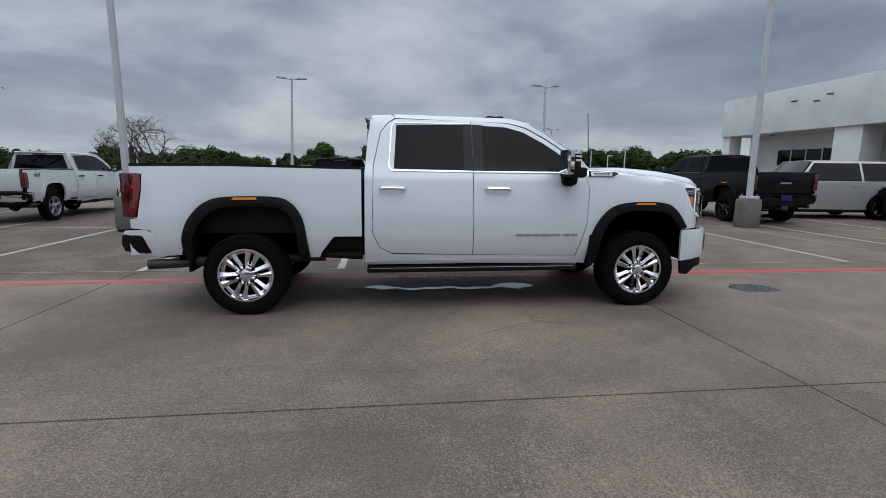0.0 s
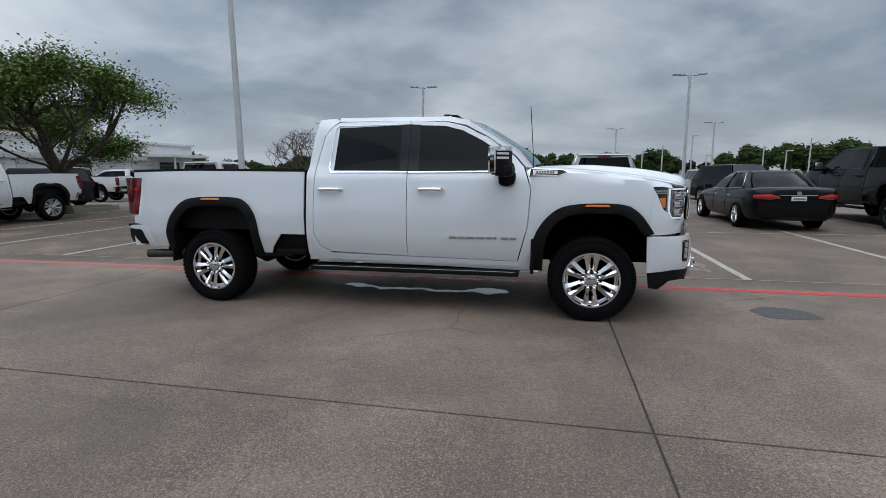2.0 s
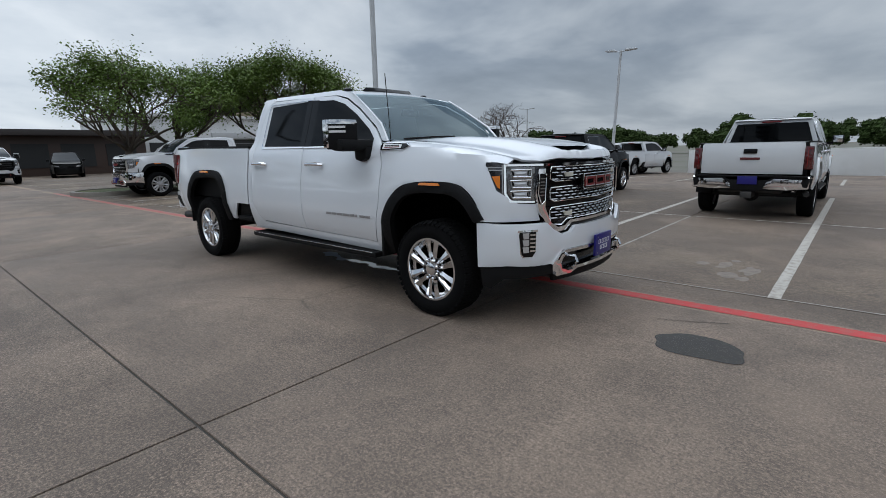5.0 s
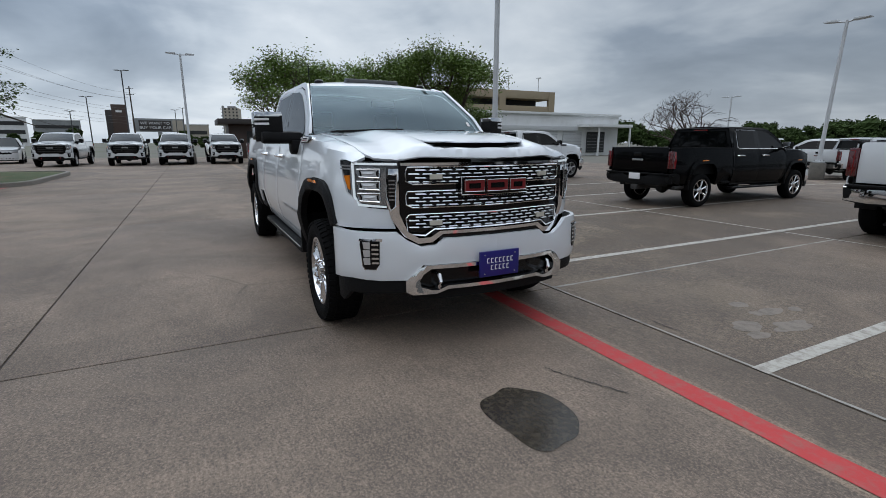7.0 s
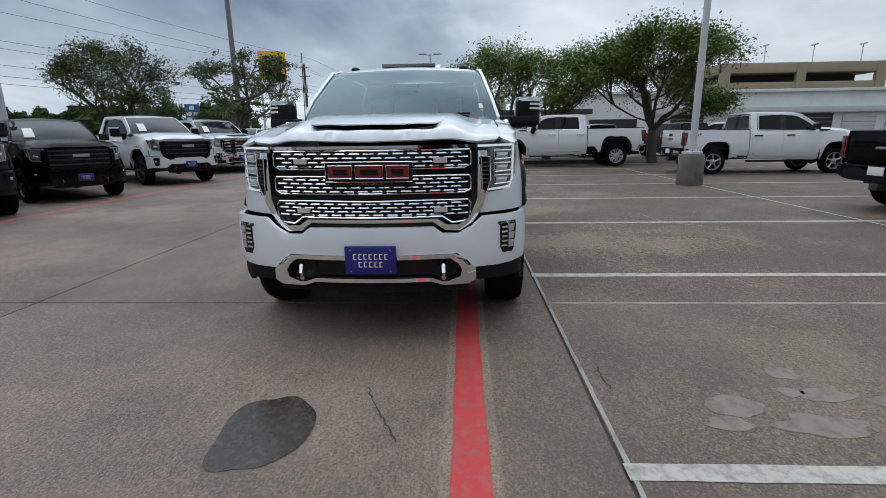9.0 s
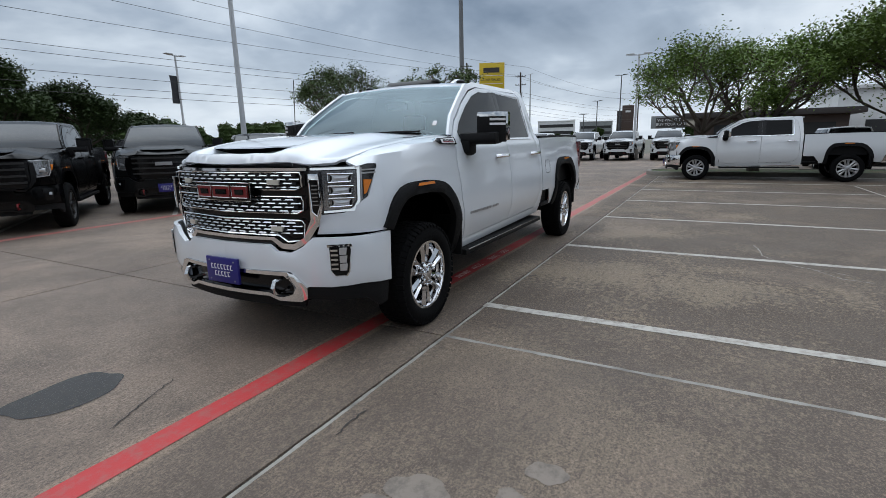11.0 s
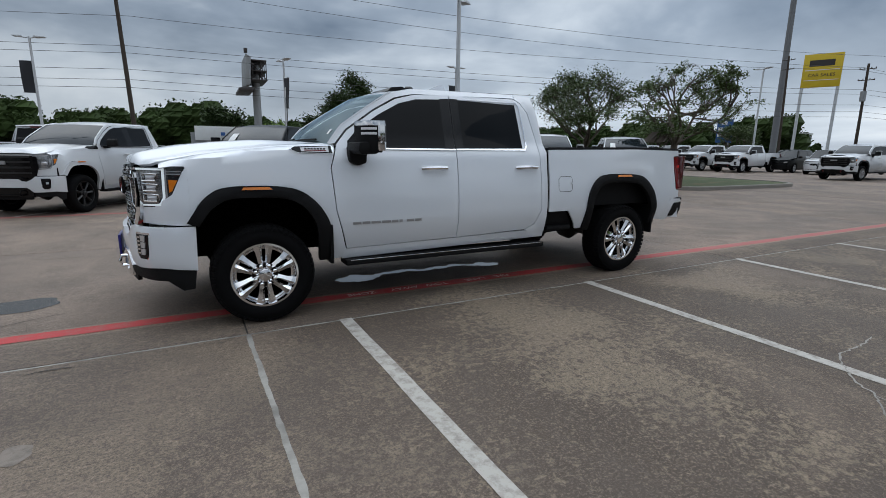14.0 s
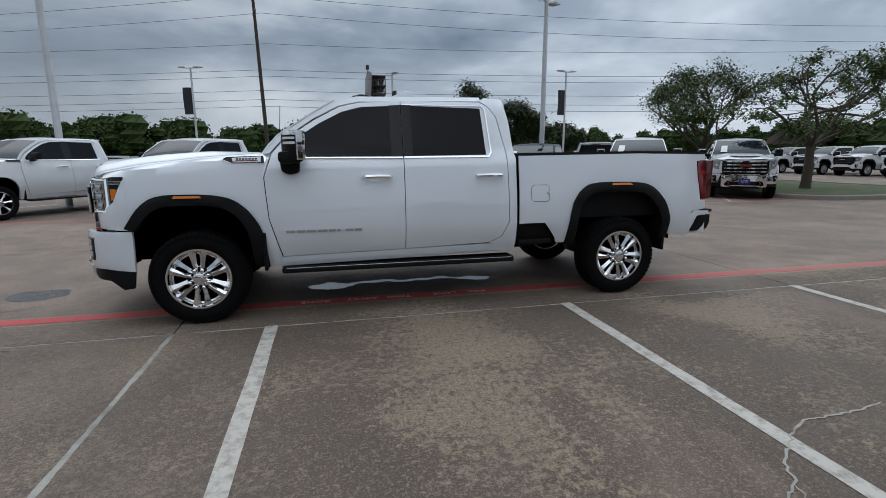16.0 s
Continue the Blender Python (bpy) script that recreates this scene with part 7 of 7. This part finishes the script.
root = thing("blue_sign", "blue roadside sign with white panels on posts", "sign", at=pose(-68.9, -40.6, 0, 0, 0, 30) @ Matrix.Diagonal((1.0, 1.08, 1.33, 1.0)))
part("post", tube([(0, -0.6, 0), (0, -0.6, 4.7)], 0.08, 8), GALV, root)
part("post", tube([(0, 0.6, 0), (0, 0.6, 4.7)], 0.08, 8), GALV, root)
face = part("sign_face", box((-0.08, -0.95, 2.15), (0.08, 0.95, 4.7), 0.02), BLUE_SIGN, root)
for y0, z0 in ((-0.8, 2.8), (0.1, 2.8), (-0.8, 3.4), (0.1, 3.4), (-0.4, 4.1)):
    part("sign_panel", box((-0.095, y0, z0), (0.095, y0 + 0.65, z0 + 0.42)), PLATE_WHITE, face)

root = thing("billboard", "roadside billboard on a single steel column, seen edge on", "billboard", at=pose(-4.0, -46.2, 0, 0, 0, 178))
part("column", tube([(0.25, 0, 0), (0.25, 0, 8.9)], 0.36, 14), GALV, root)
panel = part("panel", slanted([(-0.85, 6.75), (-0.42, 6.95), (-0.30, 9.25), (-0.72, 9.5)], -2.6, 2.6, None, 0.03), GREY_WALL, root, "pale edge of the billboard panel")
part("lamp_box", box((-0.85, -2.7, 9.55), (-0.55, -2.4, 9.95), 0.03), SIGN_DARK, panel)
part("catwalk", slanted([(-1.45, 6.3), (-0.20, 6.35), (-0.20, 6.7), (-1.0, 6.7), (-1.45, 6.55)], -2.5, 2.5, None, 0.03), SIGN_DARK, root)
for y in (-2.2, -0.7, 0.8, 2.2):
    for x in (-0.2, 0.55, 1.0):
        part("truss", tube([(x, y, 7.3), (x, y, 9.0)], 0.045, 5), SIGN_DARK, root)
    part("truss", tube([(-0.3, y, 7.4), (1.0, y, 8.9)], 0.045, 5), SIGN_DARK, root)
    part("truss", tube([(-0.3, y, 8.9), (1.0, y, 7.4)], 0.045, 5), SIGN_DARK, root)
for z in (7.3, 8.1, 9.0):
    part("rail", box((-0.3, -2.4, z), (1.05, 2.4, z + 0.09), 0.01), SIGN_DARK, root)

root = thing("billboard", "wide low billboard with dark lettered face", "billboard", at=pose(-255.0, -13.0, 0, 0, 0, 4) @ Matrix.Diagonal((2.0, 2.2, 2.15, 1.0)))
part("panel", box((-0.3, -4.6, 2.9), (0.3, 4.6, 5.6), 0.03), GREY_WALL, root)
face = part("sign_face", box((0.3, -3.6, 3.1), (0.36, 2.2, 5.2)), SIGN_DARK, root)
for text, z in (("WE WANT TO", 4.62), ("BUY YOUR CAR", 3.72)):
    words(text, 0.80, PLATE_WHITE, face, "lettering", Matrix.Translation((0.37, -0.7, z)) @ Euler((radians(90), 0, radians(90))).to_matrix().to_4x4(), 0.01)
part("picture_patch", box((0.3, 2.4, 3.0), (0.35, 4.3, 5.3)), BEIGE_WALL, root)
part("column", tube([(0, 0, 0), (0, 0, 3)], 0.4, 10), GALV, root)

root = thing("monument_sign", "tall dark brown monument sign with a pale mark", "sign", at=pose(-108.0, -13.7, 0, 0, 0, 8) @ Matrix.Diagonal((1.2, 1.12, 1.33, 1.0)))
part("slab", box((-0.35, -1.5, 0), (0.35, 0.2, 5.6), 0.04), SIGN_DARK, root)
part("slab", box((-0.45, -0.6, 0), (0.45, 1.5, 6.4), 0.04), SIGN_BROWN, root)
part("mark", box((0.45, 0.0, 5.3), (0.47, 0.9, 5.6)), PLATE_WHITE, root)


# ---- buildings ----
def windows(parent, x, y0, y1, z0, z1, count, gap=0.3, mat=None, facing=1):
    w = (y1 - y0) / count
    for i in range(count):
        part("window", box((x, y0 + i * w + gap / 2, z0), (x + 0.06 * facing, y0 + (i + 1) * w - gap / 2, z1)), mat or TINT, parent)


b = thing("dealership_building", "white rendered showroom with dark glazing under a deep canopy", "building", kind="")
part("wall", box((28.8, 17.0, -0.6), (46, 31.0, 4.6), 0.02), STUCCO, b)
part("canopy", box((26.2, 8.0, 4.2), (46, 31.0, 7.0), 0.03), STUCCO, b, "plain white parapet and canopy")
part("column", box((26.4, 30.2, -0.6), (27.4, 31.0, 4.2), 0.02), STUCCO, b)
part("column", box((26.4, 19.4, -0.6), (27.8, 21.2, 4.2), 0.02), STUCCO, b)
part("column", box((26.4, 10.4, 0), (27.8, 12.2, 4.2), 0.02), STUCCO, b)
part("wall", box((28.8, 8.4, 0), (46, 17.0, 4.2), 0.02), STUCCO, b)
for y0, y1 in ((21.6, 28.0), (12.6, 19.0)):
    for i in range(5):
        a = y0 + (y1 - y0) * i / 5
        w = part("window", box((28.72, a + 0.05, 0.3), (28.78, a + (y1 - y0) / 5 - 0.05, 3.1)), TINT, b)
        part("mullion", box((28.68, a - 0.05, 0.2), (28.8, a + 0.05, 3.2)), POLE_PAINT, w)
        part("transom", box((28.68, a, 1.9), (28.76, a + (y1 - y0) / 5, 2.0)), POLE_PAINT, w)
for y, z in ((24.0, 6.1), (22.3, 5.9), (21.4, 6.2), (25.5, 4.05)):
    part("security_camera", tube([(26.2, y, z), (25.8, y, z - 0.05)], 0.05, 8), POLE_DARK, b)

b = thing("service_building", "long low white service building with roller doors", "building")
part("wall", box((-62, 12.0, -0.6), (-48, 55, 5.1), 0.02), STUCCO, b)
part("parapet", box((-62.2, 11.8, 5.1), (-47.7, 55.2, 5.4), 0.02), STUCCO, b)
part("fascia", box((-48.0, 20.0, 3.0), (-47.6, 46.8, 3.6), 0.02), SHUTTER, b)
for i in range(7):
    y = 22.5 + i * 4.4
    d = part("roller_door", box((-47.95, y, 0), (-47.88, y + 3.4, 2.9)), SHUTTER if i % 3 else VOID, b)
    for k in range(6):
        part("door_slat", box((-47.88, y, 0.45 * k + 0.2), (-47.86, y + 3.4, 0.45 * k + 0.24)), GALV, d)
for y0 in (14.0,):
    part("window", box((-47.97, y0, 0.4), (-47.9, y0 + 5.0, 2.6)), VOID, b)
part("canopy", box((-48.0, 47.0, 3.5), (-45.6, 55.4, 3.9), 0.02), STUCCO, b)
for y in (49.0, 55.0):
    part("canopy_post", box((-45.9, y, -0.6), (-45.7, y + 0.2, 3.5)), STUCCO, b)

b = thing("brown_building", "low dark brown building with a flat overhanging roof", "building")
part("wall", box((-46.8, 1.5, -0.6), (-43.0, 12.0, 3.0), 0.02), SIGN_BROWN, b)
part("roof", box((-47.2, 0.6, 3.0), (-42.0, 12.8, 3.45), 0.03), SIGN_DARK, b)
for y in (3.0, 6.0, 9.0):
    part("window", box((-43.02, y, 0.6), (-42.94, y + 2.2, 2.4)), VOID, b)

b = thing("parking_garage", "tan precast parking garage with dark open decks", "building")
part("core", box((-108, 46, -0.6), (-86, 69, 11.2), 0.02), VOID, b)
for z0, z1 in ((-0.6, 2.5), (4.0, 5.8), (7.3, 9.1), (10.6, 12.2)):
    part("spandrel", box((-110, 44, z0), (-82, 71, z1), 0.02), TAN_WALL, b)
for y0, y1 in ((44, 45.6), (56.5, 58.0), (69.4, 71)):
    part("pier", box((-82.6, y0, -0.6), (-81.9, y1, 12.2)), TAN_WALL, b)
for y in (46, 52, 60, 68):
    pole = part("roof_lamp", tube([(-84, y, 12), (-84, y, 15.2)], 0.09, 6), POLE_PAINT, b)
    part("lamp_head", box((-84.7, y - 0.15, 15.1), (-83.3, y + 0.15, 15.3)), POLE_PAINT, pole)

b = thing("tower_block", "distant beige tower block with rows of windows", "building", at=pose(-336, 24.5, 0, 0, 0, -12) @ Matrix.Diagonal((0.57, 0.57, 0.64, 1.0)))
part("wall", box((-12, -7.5, -0.6), (12, 7.5, 35)), BEIGE_WALL, b)
part("core", box((4, -9.0, 0), (11, -7.5, 37)), GREY_WALL, b)
part("roof_box", box((-5, -4, 35), (5, 4, 37)), GREY_WALL, b)
for z in range(3, 34, 3):
    for y in (-5.5, -1.5, 2.5, 6.0):
        part("window", box((12.0, y - 0.8, z), (12.15, y + 0.8, z + 1.6)), VOID, b)
    for x in range(-9, 10, 6):
        part("window", box((x - 1.2, -10.15, z), (x + 1.2, -10.0, z + 1.6)), VOID, b)
for x, y, w, h, d, m, lab in ((-300, -82, 22, 13, 10, STUCCO, "white"), (-360, -70, 22, 14, 14, GREY_WALL, "grey"), (-280, 2, 12, 10, 12, BEIGE_WALL, "beige"), (-420, 60, 20, 16, 20, GREY_WALL, "grey"), (-18, -140, 60, 7, 20, STUCCO, "long pale"), (-160, -95, 40, 7, 14, GREY_WALL, "grey"), (40, -120, 40, 5, 14, STUCCO, "white")):
    b = thing("office_building", lab + " flat-roofed building in the far distance", "building", "far buildings", at=pose(x, y, 0, 0, 0, math.degrees(math.atan2(-y, -x))))
    part("wall", box((-d / 2, -w / 2, -0.6), (d / 2, w / 2, h)), m, b)
    part("parapet", box((-d / 2 - 0.2, -w / 2 - 0.2, h), (d / 2 + 0.2, w / 2 + 0.2, h + 0.5)), STUCCO, b)
    for k in range(int(h // 4)):
        part("window_band", box((d / 2, -w / 2 + 1, 1.5 + 4 * k), (d / 2 + 0.1, w / 2 - 1, 3.3 + 4 * k)), VOID, b)

shop = thing("storefront", "long pale shop front with a white and blue sign band", "building", at=pose(-3.4, -56.5, 0, 0, 0, -3) @ Matrix.Diagonal((0.55, 0.55, 0.46, 1.0)))
part("wall", box((-8, -8, 0), (9, 0, 6.2), 0.05), GREY_WALL, shop)
band = part("sign_band", box((-7.2, 0, 4.3), (8.2, 0.3, 7.7), 0.05), STUCCO, shop)
for i in range(7):
    part("sign_bar", box((2.6 - 1.3 * i, 0.3, 5.5), (3.4 - 1.3 * i, 0.4, 6.3)), BLUE_SIGN, band)

b = solid("boundary_wall", box((-3.5, 28.8, -0.5), (19, 29.1, 1.06), 0.02), STUCCO, "long low white boundary wall behind the lot", "wall", kind="structure")


# ---- trees ----
def limb(bm, a, d, length, radius, depth, rnd, tips, bend=0.25, split=3):
    pts = [Vector(a)]
    d = Vector(d).normalized()
    steps = 4
    for i in range(steps):
        d = (d + Vector((rnd.uniform(-bend, bend), rnd.uniform(-bend, bend), rnd.uniform(-bend * 0.4, bend * 0.7)))).normalized()
        pts.append(pts[-1] + d * length / steps)
    tube(pts, radius, 7 if radius > 0.05 else 4, bm, 0.55)
    if depth <= 0:
        tips.extend(pts[2:])
        return
    tips.extend(pts[2:] if depth < 3 else pts[3:])
    for k in range(split):
        i = rnd.choice((2, 3, 4, 4))
        ang = rnd.uniform(0, 6.28)
        side = d.orthogonal().normalized()
        side.rotate(Euler((0, 0, ang)))
        nd = (d * rnd.uniform(0.6, 1.0) + side * rnd.uniform(0.45, 0.9)).normalized()
        nd.z = max(nd.z, -0.12)
        limb(bm, pts[i], nd, length * rnd.uniform(0.55, 0.82), radius * 0.58, depth - 1, rnd, tips, bend, split)


def leaf_cloud(tips, count, size, rnd, spread):
    verts, faces = [], []
    sprays = rnd.sample(tips, min(len(tips), max(60, count // 34)))
    for _ in range(count):
        c = Vector(rnd.choice(sprays)) + Vector((rnd.gauss(0, spread), rnd.gauss(0, spread), rnd.gauss(0, spread * 0.8)))
        s = size * rnd.uniform(0.55, 1.3)
        e = Euler((rnd.uniform(-0.9, 0.9), rnd.uniform(-0.9, 0.9), rnd.uniform(0, 6.28))).to_matrix()
        k = len(verts)
        for p in ((-0.5, 0, 0), (0, -0.28, 0.06), (0.5, 0, 0), (0, 0.28, 0.06)):
            verts.append(tuple(c + e @ (Vector(p) * s)))
        faces += [(k, k + 1, k + 2), (k, k + 2, k + 3)]
    me = bpy.data.meshes.new("crown")
    me.from_pydata(verts, [], faces)
    return me


def tree(x, y, height, radius, seed, label, leaves=5200, leaf=LEAF, size=0.13, trunk=0.20, fork=1.5, low=2.0, bark=None, depth=4, spread=0.20, mains=6, bare=False, split=3, rise=0.9, bend=0.25):
    """A forked trunk whose limbs fill a rounded crown; low: the height of the crown's lower edge."""
    rnd = random.Random(seed)
    root = thing("tree", label, "tree", at=pose(x, y, lot_z(y), 0, 0, rnd.uniform(0, 360)))
    bm = bmesh.new()
    tips = []
    tube([(0, 0, -0.1), (0.03, 0.02, fork * 0.5), (0.0, 0.05, fork)], trunk, 10, bm, 0.75)
    tube([(0, 0, -0.1), (0, 0, 0.25)], trunk * 1.35, 10, bm, 0.75)
    reach = 0.5 * math.hypot(radius, height - fork)
    for i in range(mains):
        a = 6.283 * i / mains + rnd.uniform(-0.3, 0.3)
        up = rise * rnd.uniform(0.45, 1.3)
        limb(bm, (0, 0.04, fork - 0.1), (math.cos(a), math.sin(a), up), reach * rnd.uniform(0.75, 1.05), trunk * 0.40, depth, rnd, tips, bend, split)
    limb(bm, (0, 0.05, fork - 0.1), (0.05, 0.1, 1), (height - fork) * 0.55, trunk * 0.6, depth, rnd, tips, bend, split)
    mid = low + (height - low) * 0.36
    knobs = [(rnd.uniform(0, 6.28), rnd.uniform(0, 6.28)) for _ in range(4)]

    def gather(p):
        """Draws what strays outside the crown back to its uneven edge."""
        if p.z < fork:
            return p
        dz = (p.z - mid) / ((height - mid) if p.z > mid else (mid - low * 0.85))
        flat = math.hypot(p.x, p.y) / radius
        r = math.hypot(flat, dz)
        a = math.atan2(p.y, p.x)
        lump = 1 + 0.10 * math.sin(3 * a + knobs[0][0] + 2 * dz) + 0.08 * math.sin(5 * a + knobs[1][0] - 3 * dz) + 0.05 * math.sin(9 * a + knobs[2][0] + 5 * dz)
        if r < 0.72 * lump:
            return p
        k = lump * (0.72 + 0.30 * (1 - math.exp(-(r / lump - 0.72) / 0.30))) / r
        return Vector((p.x * k, p.y * k, max(fork * 0.9, mid + (p.z - mid) * k)))
    for v in bm.verts:
        v.co = gather(v.co)
    tips = [gather(p) for p in tips]
    part("trunk", bm, bark or BARK, root)
    if not bare:
        tips = [p for p in tips if p.z > low]
        me = leaf_cloud(tips, leaves, size, rnd, spread)
        me.materials.append(leaf)
        crown = new("crown", me)
        crown.parent = root
        tagged(crown, "loose crown of many small leaves")
    return root


tree(-15.5, 8.6, 5.25, 3.2, 11, "broad fresh green tree with many spreading limbs on an island", 46000, LEAF, 0.115, 0.22, 1.4, 1.8, spread=0.30)
tree(-16.5, 4.3, 4.75, 2.5, 23, "green tree with an open, partly thin crown on an island", 17000, LEAF, 0.11, 0.2, 1.5, 1.9, spread=0.20)
tree(-16.2, 2.5, 4.85, 2.2, 37, "small green tree with a loose crown on an island", 15000, LEAF, 0.11, 0.16, 1.6, 1.9, spread=0.24)
tree(-17.0, -9.7, 5.1, 3.2, 41, "half bare tree with thin leaves on a grass island", 8500, LEAF_DARK, 0.12, 0.19, 1.8, 2.1, spread=0.12)
tree(-17.0, -15.2, 5.25, 3.0, 53, "leafy green tree with a leaning crown behind the parked cars", 17000, LEAF_DARK, 0.115, 0.2, 1.6, 2.1, spread=0.22)
tree(-15.2, 26.8, 4.9, 3.1, 61, "bare rounded tree with a fan of fine grey twigs", bare=True, bark=TWIG, trunk=0.16, fork=0.8, low=1.0, depth=5, mains=9, rise=1.1, bend=0.11)
tree(-17.8, -61.5, 10.6, 4.3, 71, "large dark green tree beyond the road", 26000, LEAF_DEEP, 0.36, 0.35, 2.2, 1.8, spread=0.5, depth=3)
tree(-26.0, -63.0, 8.6, 4.6, 73, "large dark green tree beyond the road", 24000, LEAF_DEEP, 0.36, 0.35, 1.5, 1.2, spread=0.5, depth=3)
tree(-35.0, -66.0, 6.0, 4.0, 79, "dark green tree beyond the road", 5000, LEAF_DEEP, 0.5, 0.3, 1.2, 1.0, spread=0.5, depth=3)
tree(-2.6, -66.0, 6.4, 3.4, 83, "dark green tree beyond the road", 6000, LEAF_DEEP, 0.45, 0.3, 1.2, 1.0, spread=0.4, depth=3)
tree(-7.7, -58.0, 5.3, 1.3, 89, "pointed green tree beyond the road", 3000, LEAF, 0.35, 0.2, 1.0, 1.0, spread=0.25, depth=3)
for i, (x, y) in enumerate(((-37.5, -27), (-60, -33))):
    tree(x, y, 4.8 + i * 0.4, 2.4, 97 + i, "green lot tree far off", 5000, LEAF_DARK, 0.22, 0.16, 1.5, 1.8, spread=0.25, depth=3)


def woods(name, label, az0, az1, dist, height, count, seed, depth=18.0, size=0.95):
    """A far belt of trees: lobed crowns of different height, each a shell of small leaf clumps."""
    rnd = random.Random(seed)
    verts, faces = [], []
    per = 420
    for _ in range(count // per):
        t = rnd.random()
        a = radians(az0 + (az1 - az0) * t)
        r = dist + depth * rnd.random()
        tall = height * (0.78 + 0.50 * noise.noise(Vector((t * 31 + seed, 0.3, 0)))) * rnd.uniform(0.72, 1.22)
        wide = tall * rnd.uniform(0.30, 0.52)
        at = Vector((r * math.cos(a), r * math.sin(a), 0))
        lobes = [(Vector((rnd.uniform(-0.6, 0.6) * wide, rnd.uniform(-0.6, 0.6) * wide, tall * rnd.uniform(0.30, 0.80))), wide * rnd.uniform(0.35, 0.62)) for _ in range(7)]
        for c0, q in lobes:
            k = len(verts)
            for lat in (-0.55, 0.15, 0.72):
                for j in range(7):
                    b = 6.283 * j / 7 + lat
                    w = q * 0.86 * math.cos(lat * 1.2) * rnd.uniform(0.85, 1.1)
                    c = at + c0 + Vector((w * math.cos(b), w * math.sin(b), q * 0.86 * lat))
                    verts.append((c.x, c.y, max(0.2, c.z)))
            for i in (0, 7):
                for j in range(7):
                    m = (j + 1) % 7
                    faces.append((k + i + j, k + i + m, k + i + 7 + m, k + i + 7 + j))
            faces.append(tuple(k + 14 + j for j in range(7)))
        for _ in range(per):
            c0, q = rnd.choice(lobes)
            d = Vector((rnd.gauss(0, 1), rnd.gauss(0, 1), rnd.gauss(0, 1) + 0.35)).normalized()
            c = at + c0 + d * q * rnd.uniform(0.7, 1.05)
            c.z = max(0.2, min(c.z, tall))
            e = Euler((rnd.uniform(-1.2, 1.2), rnd.uniform(-1.2, 1.2), rnd.uniform(0, 6.28))).to_matrix()
            g = size * rnd.uniform(0.5, 1.3)
            k = len(verts)
            for p in ((-0.5, -0.1, 0), (0.1, -0.45, 0.1), (0.5, 0.1, 0), (-0.1, 0.45, 0.1)):
                verts.append(tuple(c + e @ (Vector(p) * g)))
            faces += [(k, k + 1, k + 2), (k, k + 2, k + 3)]
    me = bpy.data.meshes.new(name)
    me.from_pydata(verts, [], faces)
    me.materials.append(WOODS)
    return tagged(new(name, me), label, "woods", kind="stuff")


woods("woods_north", "belt of green woods on the horizon", 20, 150, 105, 6.4, 210000, 3, size=0.38)
woods("woods_west", "low distant greenery among buildings", 150, 205, 150, 5.0, 16000, 7, size=1.2)
woods("woods_south", "dark green woods beyond the road", 205, 268, 95, 7.6, 150000, 13, size=0.38)
woods("woods_southeast", "dark green woods beyond the road", 268, 320, 75, 7.6, 190000, 19, size=0.36)
woods("woods_east", "belt of green woods behind", 320, 380, 120, 7.0, 8000, 29)


# ---- islands ----
def island(name, points, label):
    root = thing(name, label, "kerb", kind="structure")
    bm = bmesh.new()
    k = len(points)
    c = Vector((sum(p[0] for p in points) / k, sum(p[1] for p in points) / k, 0))
    out = [Vector((x, y, 0)) for x, y in points]
    inn = [p + (c - p).normalized() * 0.16 for p in out]
    rings = [[bm.verts.new(p + Vector((0, 0, z))) for p in ring] for ring, z in ((out, -0.02), (out, 0.13), ([a.lerp(b, 0.12) for a, b in zip(out, inn)], 0.15), (inn, 0.15), (inn, -0.02))]
    for a, b in zip(rings, rings[1:]):
        for i in range(k):
            j = (i + 1) % k
            bm.faces.new((a[i], a[j], b[j], b[i]))
    part("kerb", bm, KERB, root)
    bm = bmesh.new()
    mid = bm.verts.new(c + Vector((0, 0, 0.16)))
    ring = [bm.verts.new(p + Vector((0, 0, 0.12))) for p in inn]
    for i in range(k):
        bm.faces.new((mid, ring[i], ring[(i + 1) % k]))
    part("grass_bed", bm, GRASS, root)
    return root


def rounded(x0, y0, x1, y1, r):
    pts = []
    for cx, cy, a0 in ((x1 - r, y1 - r, 0), (x0 + r, y1 - r, 90), (x0 + r, y0 + r, 180), (x1 - r, y0 + r, 270)):
        pts += [(cx + r * math.cos(radians(a0 + 15 * i)), cy + r * math.sin(radians(a0 + 15 * i))) for i in range(7)]
    return pts


island("tree_island", rounded(-17.8, 0.6, -15.4, 11.4, 1.1), "kerbed grass island with trees between the bays")
island("tree_island", rounded(-22.0, -16.6, -13.6, -6.5, 1.6), "kerbed grass island with trees at the end of the angled bays")


# ---- slabs of the lot ----
slab_mesh = {}
for i in range(len(XJ) - 1):
    for j in range(len(YJ) - 1):
        w, d = round(XJ[i + 1] - XJ[i], 3), round(YJ[j + 1] - YJ[j], 3)
        if (w, d) not in slab_mesh:
            slab_mesh[w, d] = finish("slab", box((-w / 2 + 0.007, -d / 2 + 0.008, -0.10), (w / 2 - 0.007, d / 2 - 0.008, 0.0), 0.004), CONCRETE)
        ob = new("slab", slab_mesh[w, d])
        ob.parent = pavement
        mid = (YJ[j] + YJ[j + 1]) / 2
        ob.location = ((XJ[i] + XJ[i + 1]) / 2, mid, lot_z(mid))
        if mid > 11.6:
            ob.rotation_euler = (-math.atan(FALL), 0, 0)
